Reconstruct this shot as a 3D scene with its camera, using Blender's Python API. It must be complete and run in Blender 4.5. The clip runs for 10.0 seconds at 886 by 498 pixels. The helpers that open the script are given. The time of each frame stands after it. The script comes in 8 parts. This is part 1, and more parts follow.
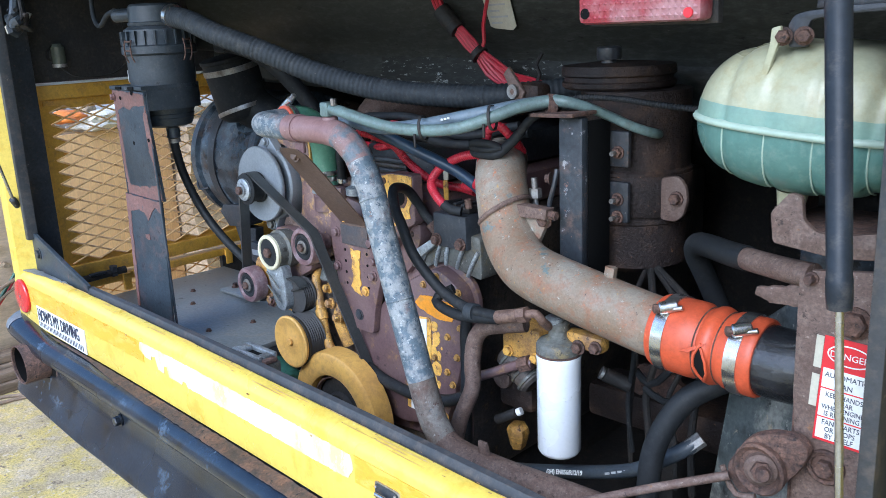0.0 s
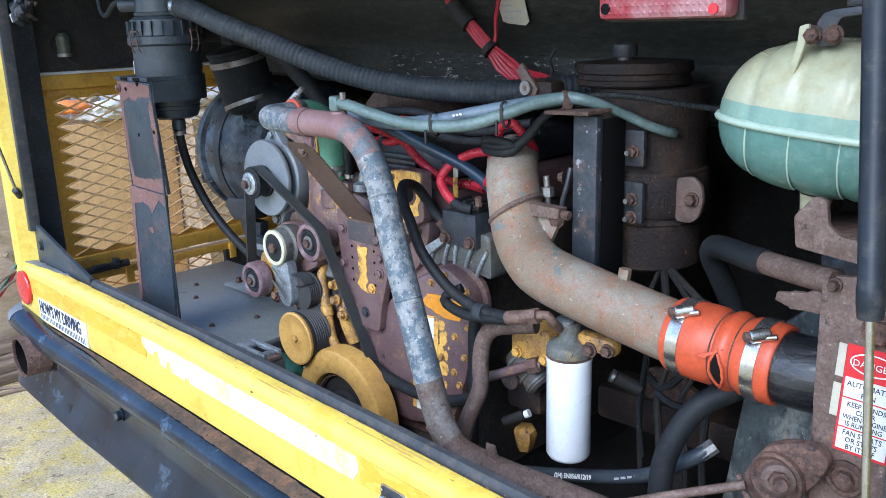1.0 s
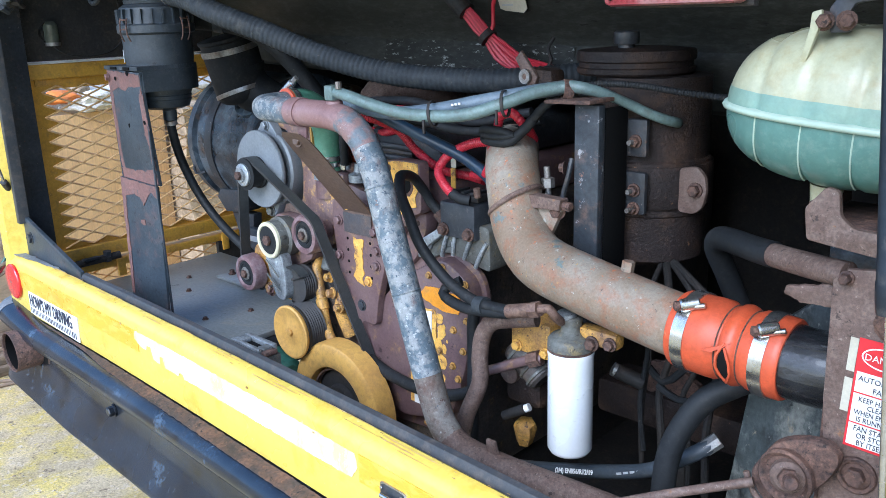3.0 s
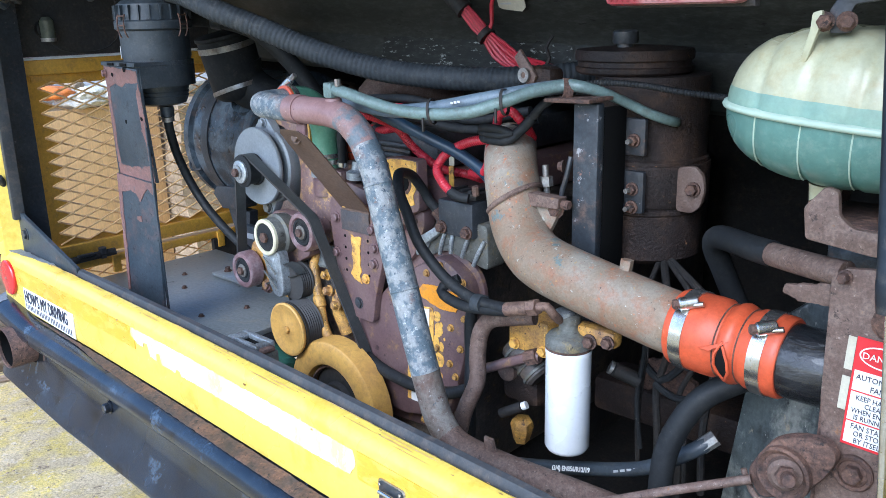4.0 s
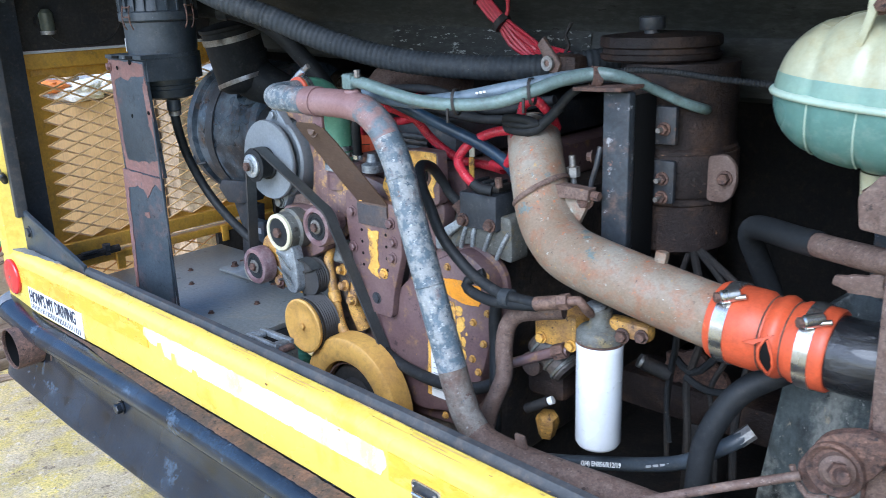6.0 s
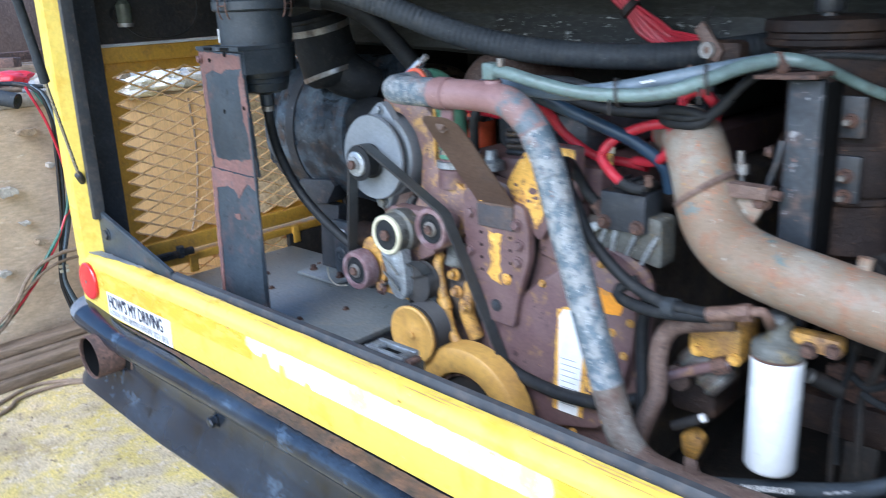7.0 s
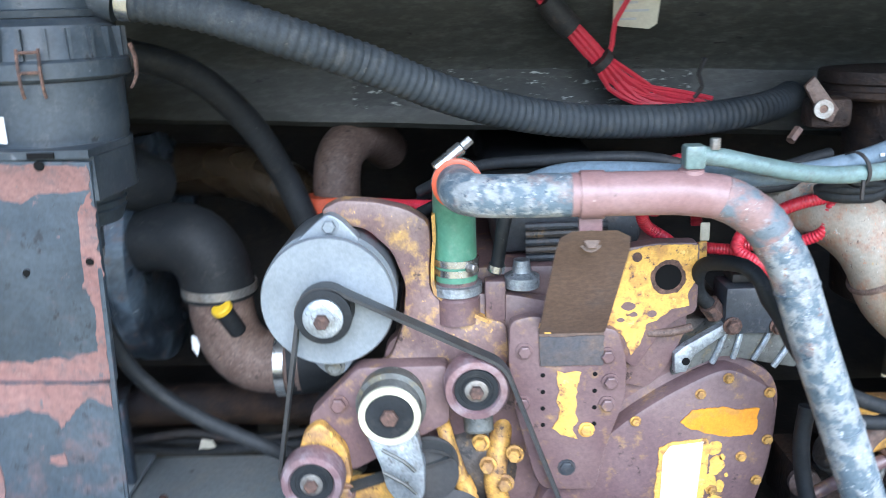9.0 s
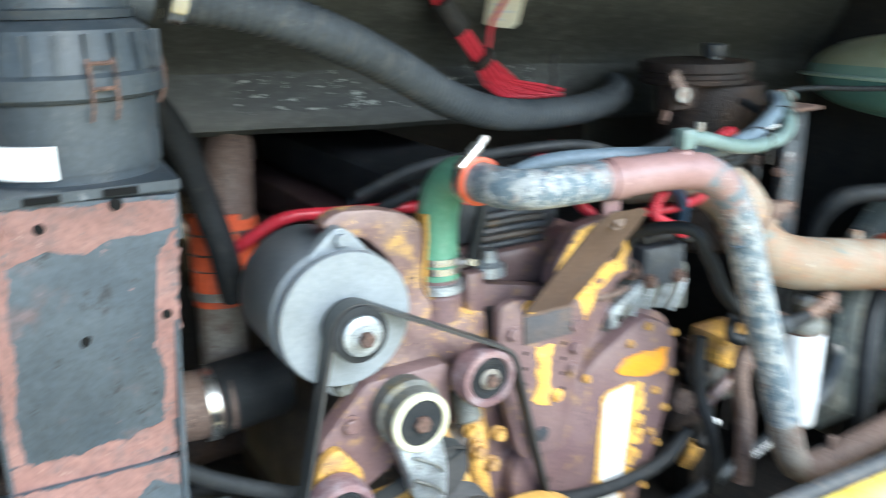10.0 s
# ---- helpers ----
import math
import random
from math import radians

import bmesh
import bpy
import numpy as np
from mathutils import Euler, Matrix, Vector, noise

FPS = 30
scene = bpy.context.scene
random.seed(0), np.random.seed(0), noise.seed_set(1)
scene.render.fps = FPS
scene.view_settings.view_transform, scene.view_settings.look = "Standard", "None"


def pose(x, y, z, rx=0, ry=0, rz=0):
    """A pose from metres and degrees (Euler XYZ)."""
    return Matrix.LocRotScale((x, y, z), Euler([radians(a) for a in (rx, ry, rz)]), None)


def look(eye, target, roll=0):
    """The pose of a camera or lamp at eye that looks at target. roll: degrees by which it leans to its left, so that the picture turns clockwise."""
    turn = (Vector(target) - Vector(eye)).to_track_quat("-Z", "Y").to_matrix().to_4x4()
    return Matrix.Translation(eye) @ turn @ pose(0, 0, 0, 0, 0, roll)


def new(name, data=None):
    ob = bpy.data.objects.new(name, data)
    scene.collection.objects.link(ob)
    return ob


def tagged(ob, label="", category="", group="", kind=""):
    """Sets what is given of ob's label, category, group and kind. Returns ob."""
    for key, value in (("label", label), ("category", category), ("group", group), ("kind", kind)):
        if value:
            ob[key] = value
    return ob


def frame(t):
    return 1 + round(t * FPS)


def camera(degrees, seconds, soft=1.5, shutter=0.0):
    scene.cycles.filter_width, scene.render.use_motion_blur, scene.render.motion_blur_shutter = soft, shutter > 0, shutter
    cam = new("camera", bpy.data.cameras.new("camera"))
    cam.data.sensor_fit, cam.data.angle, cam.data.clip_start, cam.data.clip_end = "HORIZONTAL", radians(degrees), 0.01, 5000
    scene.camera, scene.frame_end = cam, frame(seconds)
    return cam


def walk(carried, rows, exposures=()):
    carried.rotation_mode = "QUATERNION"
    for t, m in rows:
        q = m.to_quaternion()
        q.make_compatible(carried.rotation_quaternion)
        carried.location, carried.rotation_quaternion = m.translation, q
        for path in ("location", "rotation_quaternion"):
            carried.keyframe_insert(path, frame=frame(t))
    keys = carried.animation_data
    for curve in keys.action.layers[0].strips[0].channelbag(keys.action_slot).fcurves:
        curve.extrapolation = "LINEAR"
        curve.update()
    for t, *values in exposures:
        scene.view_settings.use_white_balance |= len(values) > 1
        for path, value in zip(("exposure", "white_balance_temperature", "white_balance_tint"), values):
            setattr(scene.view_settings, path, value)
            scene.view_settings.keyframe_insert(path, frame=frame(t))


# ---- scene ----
cam = camera(55.6, 10.0, 0.6, 0.55)
PATH = [
    (0, (1.442, -0.82, 1.611), (0.085, 0.556, 1.098), -2.5),
    (0.5, (1.422, -0.82, 1.607), (0.063, 0.555, 1.094), -2.1),
    (1, (1.412, -0.809, 1.609), (0.053, 0.562, 1.086), -1.7),
    (1.5, (1.407, -0.796, 1.604), (0.051, 0.575, 1.072), -1.7),
    (2, (1.399, -0.79, 1.605), (0.049, 0.581, 1.062), -1.8),
    (2.5, (1.389, -0.791, 1.607), (0.043, 0.583, 1.06), -1.9),
    (4, (1.378, -0.805, 1.607), (0.05, 0.584, 1.055), -1.4),
    (4.5, (1.372, -0.8, 1.606), (0.05, 0.591, 1.043), -1.5),
    (5, (1.36, -0.8, 1.608), (0.039, 0.591, 1.039), -1.8),
    (5.2, (1.356, -0.8, 1.608), (0.035, 0.59, 1.04), -1.9),
    (6.3, (1.272, -0.854, 1.609), (-0.032, 0.547, 1.027), -2.1),
    (6.5, (1.234, -0.879, 1.6), (-0.073, 0.521, 1.023), -2.0),
    (6.8, (1.13, -0.8809, 1.588), (-0.1968, 0.4981, 1.0074), -1.81),
    (7, (1.06, -0.882, 1.592), (-0.269, 0.494, 1.009), -2.5),
    (7.2, (0.9352, -0.8494, 1.621), (-0.3976, 0.5221, 1.0354), -3.20),
    (7.5, (0.791, -0.816, 1.643), (-0.541, 0.557, 1.06), -3.9),
    (7.8, (0.6491, -0.8058, 1.652), (-0.6403, 0.5967, 1.0440), -2.76),
    (8, (0.5311, -0.8126, 1.657), (-0.6522, 0.7004, 1.1001), -3.17),
    (8.2, (0.4361, -0.8107, 1.652), (-0.5898, 0.8223, 1.1221), -3.92),
    (8.5, (0.1804, -0.8161, 1.659), (-0.3425, 1.0348, 1.1112), -2.48),
    (8.7, (0.06396, -0.8094, 1.666), (-0.2957, 1.0698, 1.0844), -1.20),
    (9, (-0.1256, -0.7674, 1.638), (-0.1549, 1.1552, 1.0879), -1.82),
    (9.2, (-0.2869, -0.7334, 1.636), (-0.1002, 1.1825, 1.0933), -3.30),
    (9.5, (-0.4814, -0.7031, 1.642), (-0.1029, 1.1801, 1.0854), -2.91),
    (9.8, (-0.6378, -0.6744, 1.626), (0.0504, 1.1287, 1.1012), -1.41),
    (10, (-0.7083, -0.6207, 1.661), (0.2584, 1.0293, 1.0755), -0.73),
]
walk(cam, [(t, look(eye, target, roll)) for t, eye, target, roll in PATH], [(0, 1.31, 5170, 9), (2.5, 1.42, 5170, 9), (5, 1.46, 5170, 9), (7.6, 1.48, 5160, 9), (8.0, 1.22, 5120, 9), (8.45, 1.97, 5200, 8), (9.1, 2.10, 5220, 7), (9.5, 2.16, 5550, 3), (10, 2.28, 5650, 0)])
SKY, SUN = 0.13, 1.2

# ---- world and light ----
world = bpy.data.worlds.new("sky")
scene.world = world
world.use_nodes = True
wn = world.node_tree
sky = wn.nodes.new("ShaderNodeTexSky")
sky.sky_type, sky.sun_disc = "NISHITA", False
sky.sun_elevation, sky.sun_rotation = radians(38), radians(168)
sky.air_density, sky.dust_density, sky.ozone_density = 1.0, 1.5, 1.5
wn.links.new(sky.outputs[0], wn.nodes["Background"].inputs[0])
wn.nodes["Background"].inputs[1].default_value = SKY
sun = new("sun", bpy.data.lights.new("sun", "SUN"))
sun.data.energy, sun.data.angle, sun.data.color = SUN, radians(40), (1.0, 0.98, 0.95)
sun.matrix_world = look((0.9, -4.5, 4.6), (0, 0, 1))
tagged(sun, "soft hazy daylight", "light")


# ---- material tools ----
def node(nt, kind, **inputs):
    n = nt.nodes.new(kind)
    for k, v in inputs.items():
        n.inputs[k.replace("_", " ")].default_value = v
    return n


def rgb(c):
    return (*c, 1.0)


def surface(name, base, second=None, amount=0.5, scale=8.0, edge=0.06, third=None, third_amount=0.35, third_scale=30.0,
            rough=0.6, metal=0.0, bump=0.15, bump_scale=120.0, grain=0.25, coat=0.0, stretch=(1, 1, 1), rough2=None, flecks=(), spec=0.5):
    """Base colour with patches of a second and third colour, fine grain and relief; scales are per metre."""
    m = bpy.data.materials.new(name)
    m.use_nodes = True
    nt = m.node_tree
    bs = nt.nodes["Principled BSDF"]
    tc = nt.nodes.new("ShaderNodeTexCoord")
    mp = nt.nodes.new("ShaderNodeMapping")
    mp.inputs["Scale"].default_value = stretch
    nt.links.new(tc.outputs["Object"], mp.inputs["Vector"])

    def noise_tex(sc, detail=6.0, rg=0.6):
        n = node(nt, "ShaderNodeTexNoise", Scale=sc, Detail=detail, Roughness=rg)
        nt.links.new(mp.outputs[0], n.inputs["Vector"])
        return n.outputs["Fac"]

    def mask(fac, thr, width):
        r = nt.nodes.new("ShaderNodeMapRange")
        r.inputs["From Min"].default_value, r.inputs["From Max"].default_value = thr - width, thr + width
        r.clamp = True
        nt.links.new(fac, r.inputs["Value"])
        return r.outputs[0]

    def mix(fac, a, b, kind="MIX"):
        x = nt.nodes.new("ShaderNodeMix")
        x.data_type, x.blend_type = "RGBA", kind
        for sock, v in ((x.inputs[0], fac), (x.inputs[6], a), (x.inputs[7], b)):
            if hasattr(v, "default_value") or not isinstance(v, (int, float, tuple)):
                nt.links.new(v, sock)
            else:
                sock.default_value = v
        return x.outputs[2]

    col = rgb(base)
    rvals = rough
    patch = None
    if second:
        patch = mask(noise_tex(scale), 1 - amount if amount > 1 else 0.5 + (0.5 - amount) * 0.5, edge)
        col = mix(patch, col, rgb(second))
    if third:
        col = mix(mask(noise_tex(third_scale, 8.0, 0.7), 0.5 + (0.5 - third_amount) * 0.5, edge), col, rgb(third))
    for fleck_colour, fleck_amount, fleck_scale in flecks:
        col = mix(mask(noise_tex(fleck_scale, 9.0, 0.72), 0.5 + (0.5 - fleck_amount) * 0.5, 0.022), col, rgb(fleck_colour))
    fine = noise_tex(bump_scale, 7.0, 0.72)
    broad = noise_tex(max(2.0, scale * 0.35), 3.0)
    if grain:
        ramp = nt.nodes.new("ShaderNodeMapRange")
        ramp.inputs["From Min"].default_value, ramp.inputs["From Max"].default_value = 0.34, 0.66
        ramp.inputs["To Min"].default_value, ramp.inputs["To Max"].default_value = 1 - 1.35 * grain, 1 + grain
        nt.links.new(fine, ramp.inputs["Value"])
        ramp2 = nt.nodes.new("ShaderNodeMapRange")
        ramp2.inputs["From Min"].default_value, ramp2.inputs["From Max"].default_value = 0.3, 0.7
        ramp2.inputs["To Min"].default_value, ramp2.inputs["To Max"].default_value = 1 - grain, 1 + grain * 0.5
        nt.links.new(broad, ramp2.inputs["Value"])
        mul = nt.nodes.new("ShaderNodeMath")
        mul.operation = "MULTIPLY"
        nt.links.new(ramp.outputs[0], mul.inputs[0])
        nt.links.new(ramp2.outputs[0], mul.inputs[1])
        comb = nt.nodes.new("ShaderNodeCombineColor")
        for i in range(3):
            nt.links.new(mul.outputs[0], comb.inputs[i])
        col = mix(1.0, col, comb.outputs[0], "MULTIPLY")
    if isinstance(col, tuple):
        bs.inputs["Base Color"].default_value = col
    else:
        nt.links.new(col, bs.inputs["Base Color"])
    rr = nt.nodes.new("ShaderNodeMapRange")
    rr.inputs["From Min"].default_value, rr.inputs["From Max"].default_value = 0.3, 0.7
    rr.inputs["To Min"].default_value, rr.inputs["To Max"].default_value = max(0.03, rough - 0.12), min(1.0, rough + 0.12)
    nt.links.new(fine if patch is None else broad, rr.inputs["Value"])
    if patch is not None and rough2 is not None:
        f = nt.nodes.new("ShaderNodeMix")
        nt.links.new(patch, f.inputs[0])
        nt.links.new(rr.outputs[0], f.inputs[2])
        f.inputs[3].default_value = rough2
        nt.links.new(f.outputs[0], bs.inputs["Roughness"])
    else:
        nt.links.new(rr.outputs[0], bs.inputs["Roughness"])
    bs.inputs["Metallic"].default_value = metal
    bs.inputs["Coat Weight"].default_value = coat
    bs.inputs["Specular IOR Level"].default_value = spec
    if bump:
        b = node(nt, "ShaderNodeBump", Strength=bump, Distance=0.004)
        nt.links.new(fine, b.inputs["Height"])
        last = b
        if patch is not None:
            b2 = node(nt, "ShaderNodeBump", Strength=bump, Distance=0.003)
            nt.links.new(patch, b2.inputs["Height"])
            nt.links.new(b.outputs[0], b2.inputs["Normal"])
            last = b2
        nt.links.new(last.outputs[0], bs.inputs["Normal"])
    return m


# ---- materials ----
M = {}
M["bus_yellow"] = surface("bus_yellow", (0.775, 0.585, 0.098), (0.73, 0.49, 0.060), 0.3, 14, 0.05, (0.48, 0.335, 0.135), 0.12, 34, 0.30, 0, 0.05, 90, 0.09, 0.3, flecks=(((0.33, 0.22, 0.09), 0.09, 70), ((0.82, 0.71, 0.31), 0.15, 40), ((0.57, 0.39, 0.155), 0.16, 24)))
M["tape"] = surface("tape", (0.76, 0.42, 0.035), (0.80, 0.50, 0.08), 0.42, 22, 0.04, (0.88, 0.76, 0.38), 0.14, 40, 0.3, 0, 0.08, 160, 0.08, 0.2, (1, 1, 2.5))
M["tape_worn"] = surface("tape_worn", (0.87, 0.70, 0.27), (0.92, 0.87, 0.64), 0.54, 9, 0.10, (0.93, 0.91, 0.80), 0.26, 50, 0.42, 0, 0.06, 200, 0.06, 0, (1.4, 1, 0.8))
M["frame_yellow"] = surface("frame_yellow", (0.70, 0.385, 0.045), (0.54, 0.285, 0.045), 0.3, 6, 0.15, (0.27, 0.155, 0.065), 0.14, 40, 0.5, 0, 0.06, 120, 0.12, flecks=(((0.20, 0.11, 0.05), 0.13, 60), ((0.80, 0.50, 0.13), 0.18, 80)))
M["engine_yellow"] = surface("engine_yellow", (0.6136, 0.3422, 0.0708), (0.3186, 0.177, 0.0708), 0.42, 26, 0.1, (0.0944, 0.059, 0.0413), 0.30, 60, 0.55, 0, 0.3, 180, 0.25, flecks=(((0.0708, 0.0413, 0.0295), 0.30, 90), ((0.826, 0.4956, 0.0944), 0.26, 60)))
M["pulley_yellow"] = surface("pulley_yellow", (0.68, 0.405, 0.098), (0.53, 0.295, 0.075), 0.38, 9, 0.2, (0.32, 0.18, 0.07), 0.16, 60, 0.42, 0, 0.03, 140, 0.07)
M["patch_yellow"] = surface("patch_yellow", (0.76, 0.44, 0.085), (0.58, 0.305, 0.07), 0.4, 45, 0.05, (0.16, 0.08, 0.06), 0.29, 50, 0.5, 0, 0.2, 200, 0.15, flecks=(((0.12, 0.065, 0.05), 0.28, 90), ((0.85, 0.58, 0.17), 0.25, 70)))
M["patch_orange"] = surface("patch_orange", (0.80, 0.32, 0.02), (0.62, 0.28, 0.05), 0.35, 40, 0.05, None, 0, 0, 0.5, 0, 0.15, 200, 0.12)
M["maroon"] = surface("maroon", (0.135, 0.082, 0.083), (0.190, 0.126, 0.118), 0.38, 9, 0.16, (0.50, 0.30, 0.07), 0.07, 34, 0.42, 0, 0.12, 150, 0.14, flecks=(((0.050, 0.032, 0.030), 0.22, 24), ((0.59, 0.342, 0.071), 0.12, 60), ((0.27, 0.19, 0.17), 0.12, 110)))
M["maroon_chipped"] = surface("maroon_chipped", (0.150, 0.088, 0.084), (0.22, 0.150, 0.130), 0.4, 12, 0.14, (0.70, 0.42, 0.083), 0.22, 34, 0.45, 0, 0.16, 150, 0.16, flecks=(((0.059, 0.037, 0.034), 0.24, 30), ((0.73, 0.437, 0.083), 0.20, 75), ((0.30, 0.21, 0.17), 0.12, 120)))
M["rust_pipe"] = surface("rust_pipe", (0.270, 0.155, 0.148), (0.315, 0.205, 0.195), 0.5, 9, 0.2, (0.20, 0.11, 0.10), 0.25, 40, 0.45, 0, 0.08, 220, 0.10, flecks=(((0.40, 0.30, 0.28), 0.13, 110), ((0.10, 0.06, 0.055), 0.11, 60)))
M["flaked_pipe"] = surface("flaked_pipe", (0.115, 0.150, 0.178), (0.285, 0.298, 0.298), 0.48, 44, 0.05, (0.25, 0.165, 0.140), 0.28, 15, 0.5, 0, 0.35, 220, 0.15, flecks=(((0.45, 0.465, 0.46), 0.29, 95), ((0.042, 0.070, 0.098), 0.28, 120), ((0.042, 0.070, 0.098), 0.22, 52), ((0.22, 0.115, 0.08), 0.19, 46)))
M["worn_pipe"] = surface("worn_pipe", (0.255, 0.160, 0.145), (0.135, 0.160, 0.180), 0.46, 30, 0.06, (0.30, 0.31, 0.31), 0.22, 26, 0.5, 0, 0.3, 220, 0.14, flecks=(((0.43, 0.44, 0.43), 0.24, 90), ((0.05, 0.075, 0.10), 0.24, 100), ((0.19, 0.105, 0.09), 0.22, 40)))
M["bare_zinc"] = surface("bare_zinc", (0.16, 0.18, 0.20), (0.27, 0.28, 0.29), 0.42, 16, 0.16, (0.075, 0.085, 0.10), 0.26, 30, 0.5, 0, 0.15, 160, 0.2, flecks=(((0.42, 0.41, 0.40), 0.18, 60), ((0.04, 0.045, 0.055), 0.20, 46)))
M["grey_pipe"] = surface("grey_pipe", (0.175, 0.150, 0.125), (0.22, 0.205, 0.180), 0.5, 20, 0.1, (0.120, 0.074, 0.054), 0.32, 24, 0.6, 0, 0.15, 160, 0.2, flecks=(((0.32, 0.315, 0.29), 0.24, 90), ((0.095, 0.052, 0.040), 0.27, 60), ((0.06, 0.08, 0.10), 0.2, 44)))
M["charge_pipe"] = surface("charge_pipe", (0.235, 0.172, 0.115), (0.315, 0.288, 0.236), 0.46, 7, 0.12, (0.275, 0.115, 0.056), 0.31, 34, 0.6, 0, 0.15, 240, 0.13, flecks=(((0.135, 0.172, 0.166), 0.25, 20), ((0.40, 0.14, 0.058), 0.23, 60), ((0.44, 0.275, 0.09), 0.21, 22), ((0.09, 0.06, 0.046), 0.23, 130), ((0.43, 0.43, 0.38), 0.22, 90)))
M["rust"] = surface("rust", (0.1239, 0.0708, 0.0531), (0.2006, 0.1121, 0.0767), 0.45, 24, 0.12, (0.059, 0.03776, 0.03304), 0.42, 80, 0.8, 0, 0.6, 200, 0.32, flecks=(((0.2596, 0.1534, 0.1062), 0.25, 120), ((0.0295, 0.02124, 0.01888), 0.28, 60)))
M["rust_plate"] = surface("rust_plate", (0.150, 0.100, 0.078), (0.115, 0.072, 0.056), 0.5, 14, 0.15, (0.22, 0.162, 0.132), 0.27, 60, 0.68, 0, 0.3, 220, 0.25, flecks=(((0.28, 0.215, 0.18), 0.23, 130), ((0.055, 0.036, 0.030), 0.27, 70), ((0.22, 0.115, 0.06), 0.18, 30)))
M["dark_rust"] = surface("dark_rust", (0.018, 0.0120, 0.0102), (0.031, 0.0190, 0.0155), 0.4, 10, 0.14, (0.095, 0.052, 0.029), 0.25, 14, 0.66, 0, 0.7, 160, 0.3, flecks=(((0.24, 0.125, 0.06), 0.16, 40), ((0.06, 0.037, 0.029), 0.26, 110)), spec=0.4)
M["post_paint"] = surface("post_paint", (0.037, 0.049, 0.062), (0.055, 0.068, 0.081), 0.45, 14, 0.15, (0.15, 0.083, 0.075), 0.13, 20, 0.45, 0, 0.12, 140, 0.2, flecks=(((0.215, 0.120, 0.104), 0.16, 32), ((0.125, 0.142, 0.158), 0.14, 80), ((0.0195, 0.0228, 0.0285), 0.28, 45)), spec=0.45)
M["primer"] = surface("primer", (0.175, 0.088, 0.076), (0.215, 0.116, 0.100), 0.5, 16, 0.15, (0.088, 0.077, 0.081), 0.20, 34, 0.6, 0, 0.15, 140, 0.2, flecks=(((0.080, 0.082, 0.090), 0.26, 55), ((0.27, 0.168, 0.148), 0.22, 120)))
M["black_steel"] = surface("black_steel", (0.032, 0.036, 0.042), (0.055, 0.06, 0.068), 0.4, 10, 0.12, (0.15, 0.11, 0.09), 0.16, 34, 0.45, 0, 0.15, 120, 0.25, flecks=(((0.26, 0.24, 0.22), 0.15, 75), ((0.10, 0.06, 0.045), 0.20, 50)))
M["scuffed_black"] = surface("scuffed_black", (0.024, 0.032, 0.042), (0.105, 0.134, 0.162), 0.42, 14, 0.10, (0.12, 0.080, 0.058), 0.24, 26, 0.33, 0, 0.2, 120, 0.24, flecks=(((0.30, 0.335, 0.36), 0.19, 55), ((0.17, 0.085, 0.058), 0.18, 36), ((0.012, 0.014, 0.018), 0.25, 22)), spec=0.5)
M["bumper_black"] = surface("bumper_black", (0.0085, 0.0140, 0.0240), (0.024, 0.036, 0.055), 0.38, 6, 0.14, (0.030, 0.026, 0.023), 0.20, 22, 0.25, 0, 0.09, 140, 0.26, 0.22, flecks=(((0.12, 0.145, 0.175), 0.18, 60), ((0.06, 0.085, 0.12), 0.28, 8), ((0.005, 0.007, 0.010), 0.28, 22)), spec=0.5)
M["bumper_rust"] = surface("bumper_rust", (0.080, 0.058, 0.045), (0.185, 0.100, 0.060), 0.45, 34, 0.14, (0.040, 0.036, 0.034), 0.30, 14, 0.75, 0, 0.3, 150, 0.3, flecks=(((0.27, 0.135, 0.07), 0.24, 120), ((0.025, 0.022, 0.02), 0.30, 90)))
M["deck_black"] = surface("deck_black", (0.205, 0.236, 0.246), (0.262, 0.266, 0.258), 0.45, 4, 0.18, (0.33, 0.29, 0.23), 0.14, 20, 0.38, 0, 0.05, 100, 0.16, flecks=(((0.40, 0.36, 0.30), 0.14, 60), ((0.06, 0.06, 0.06), 0.20, 24)))
M["liner"] = surface("liner", (0.0250, 0.0264, 0.0226), (0.0410, 0.0416, 0.0350), 0.5, 3, 0.25, (0.100, 0.100, 0.090), 0.06, 40, 0.55, 0, 0.1, 90, 0.16, 0, (0.7, 1, 2.2), flecks=(((0.14, 0.14, 0.123), 0.10, 70), ((0.0110, 0.0110, 0.0110), 0.22, 30)), spec=0.36)
M["liner_scuff"] = surface("liner_scuff", (0.0187, 0.0196, 0.0170), (0.0300, 0.0305, 0.0260), 0.5, 3, 0.25, (0.085, 0.085, 0.0765), 0.05, 40, 0.55, 0, 0.1, 90, 0.16, 0, (0.7, 1, 2.2), flecks=(((0.12, 0.12, 0.105), 0.20, 30), ((0.34, 0.35, 0.32), 0.29, 55), ((0.0085, 0.0085, 0.0085), 0.22, 30)), spec=0.32)
M["chip_brown"] = surface("chip_brown", (0.46, 0.28, 0.11), (0.34, 0.19, 0.08), 0.5, 60, 0.1, None, 0, 0, 0.6, 0, 0.1, 200, 0.2)
M["soot"] = surface("soot", (0.018, 0.018, 0.018), (0.035, 0.03, 0.026), 0.45, 12, 0.15, (0.09, 0.06, 0.045), 0.14, 40, 0.7, 0, 0.3, 110, 0.3)
M["oily_cast"] = surface("oily_cast", (0.05, 0.045, 0.042), (0.11, 0.085, 0.065), 0.4, 18, 0.12, (0.34, 0.20, 0.05), 0.10, 34, 0.5, 0, 0.35, 120, 0.3, flecks=(((0.22, 0.18, 0.14), 0.20, 100), ((0.018, 0.016, 0.015), 0.28, 45)))
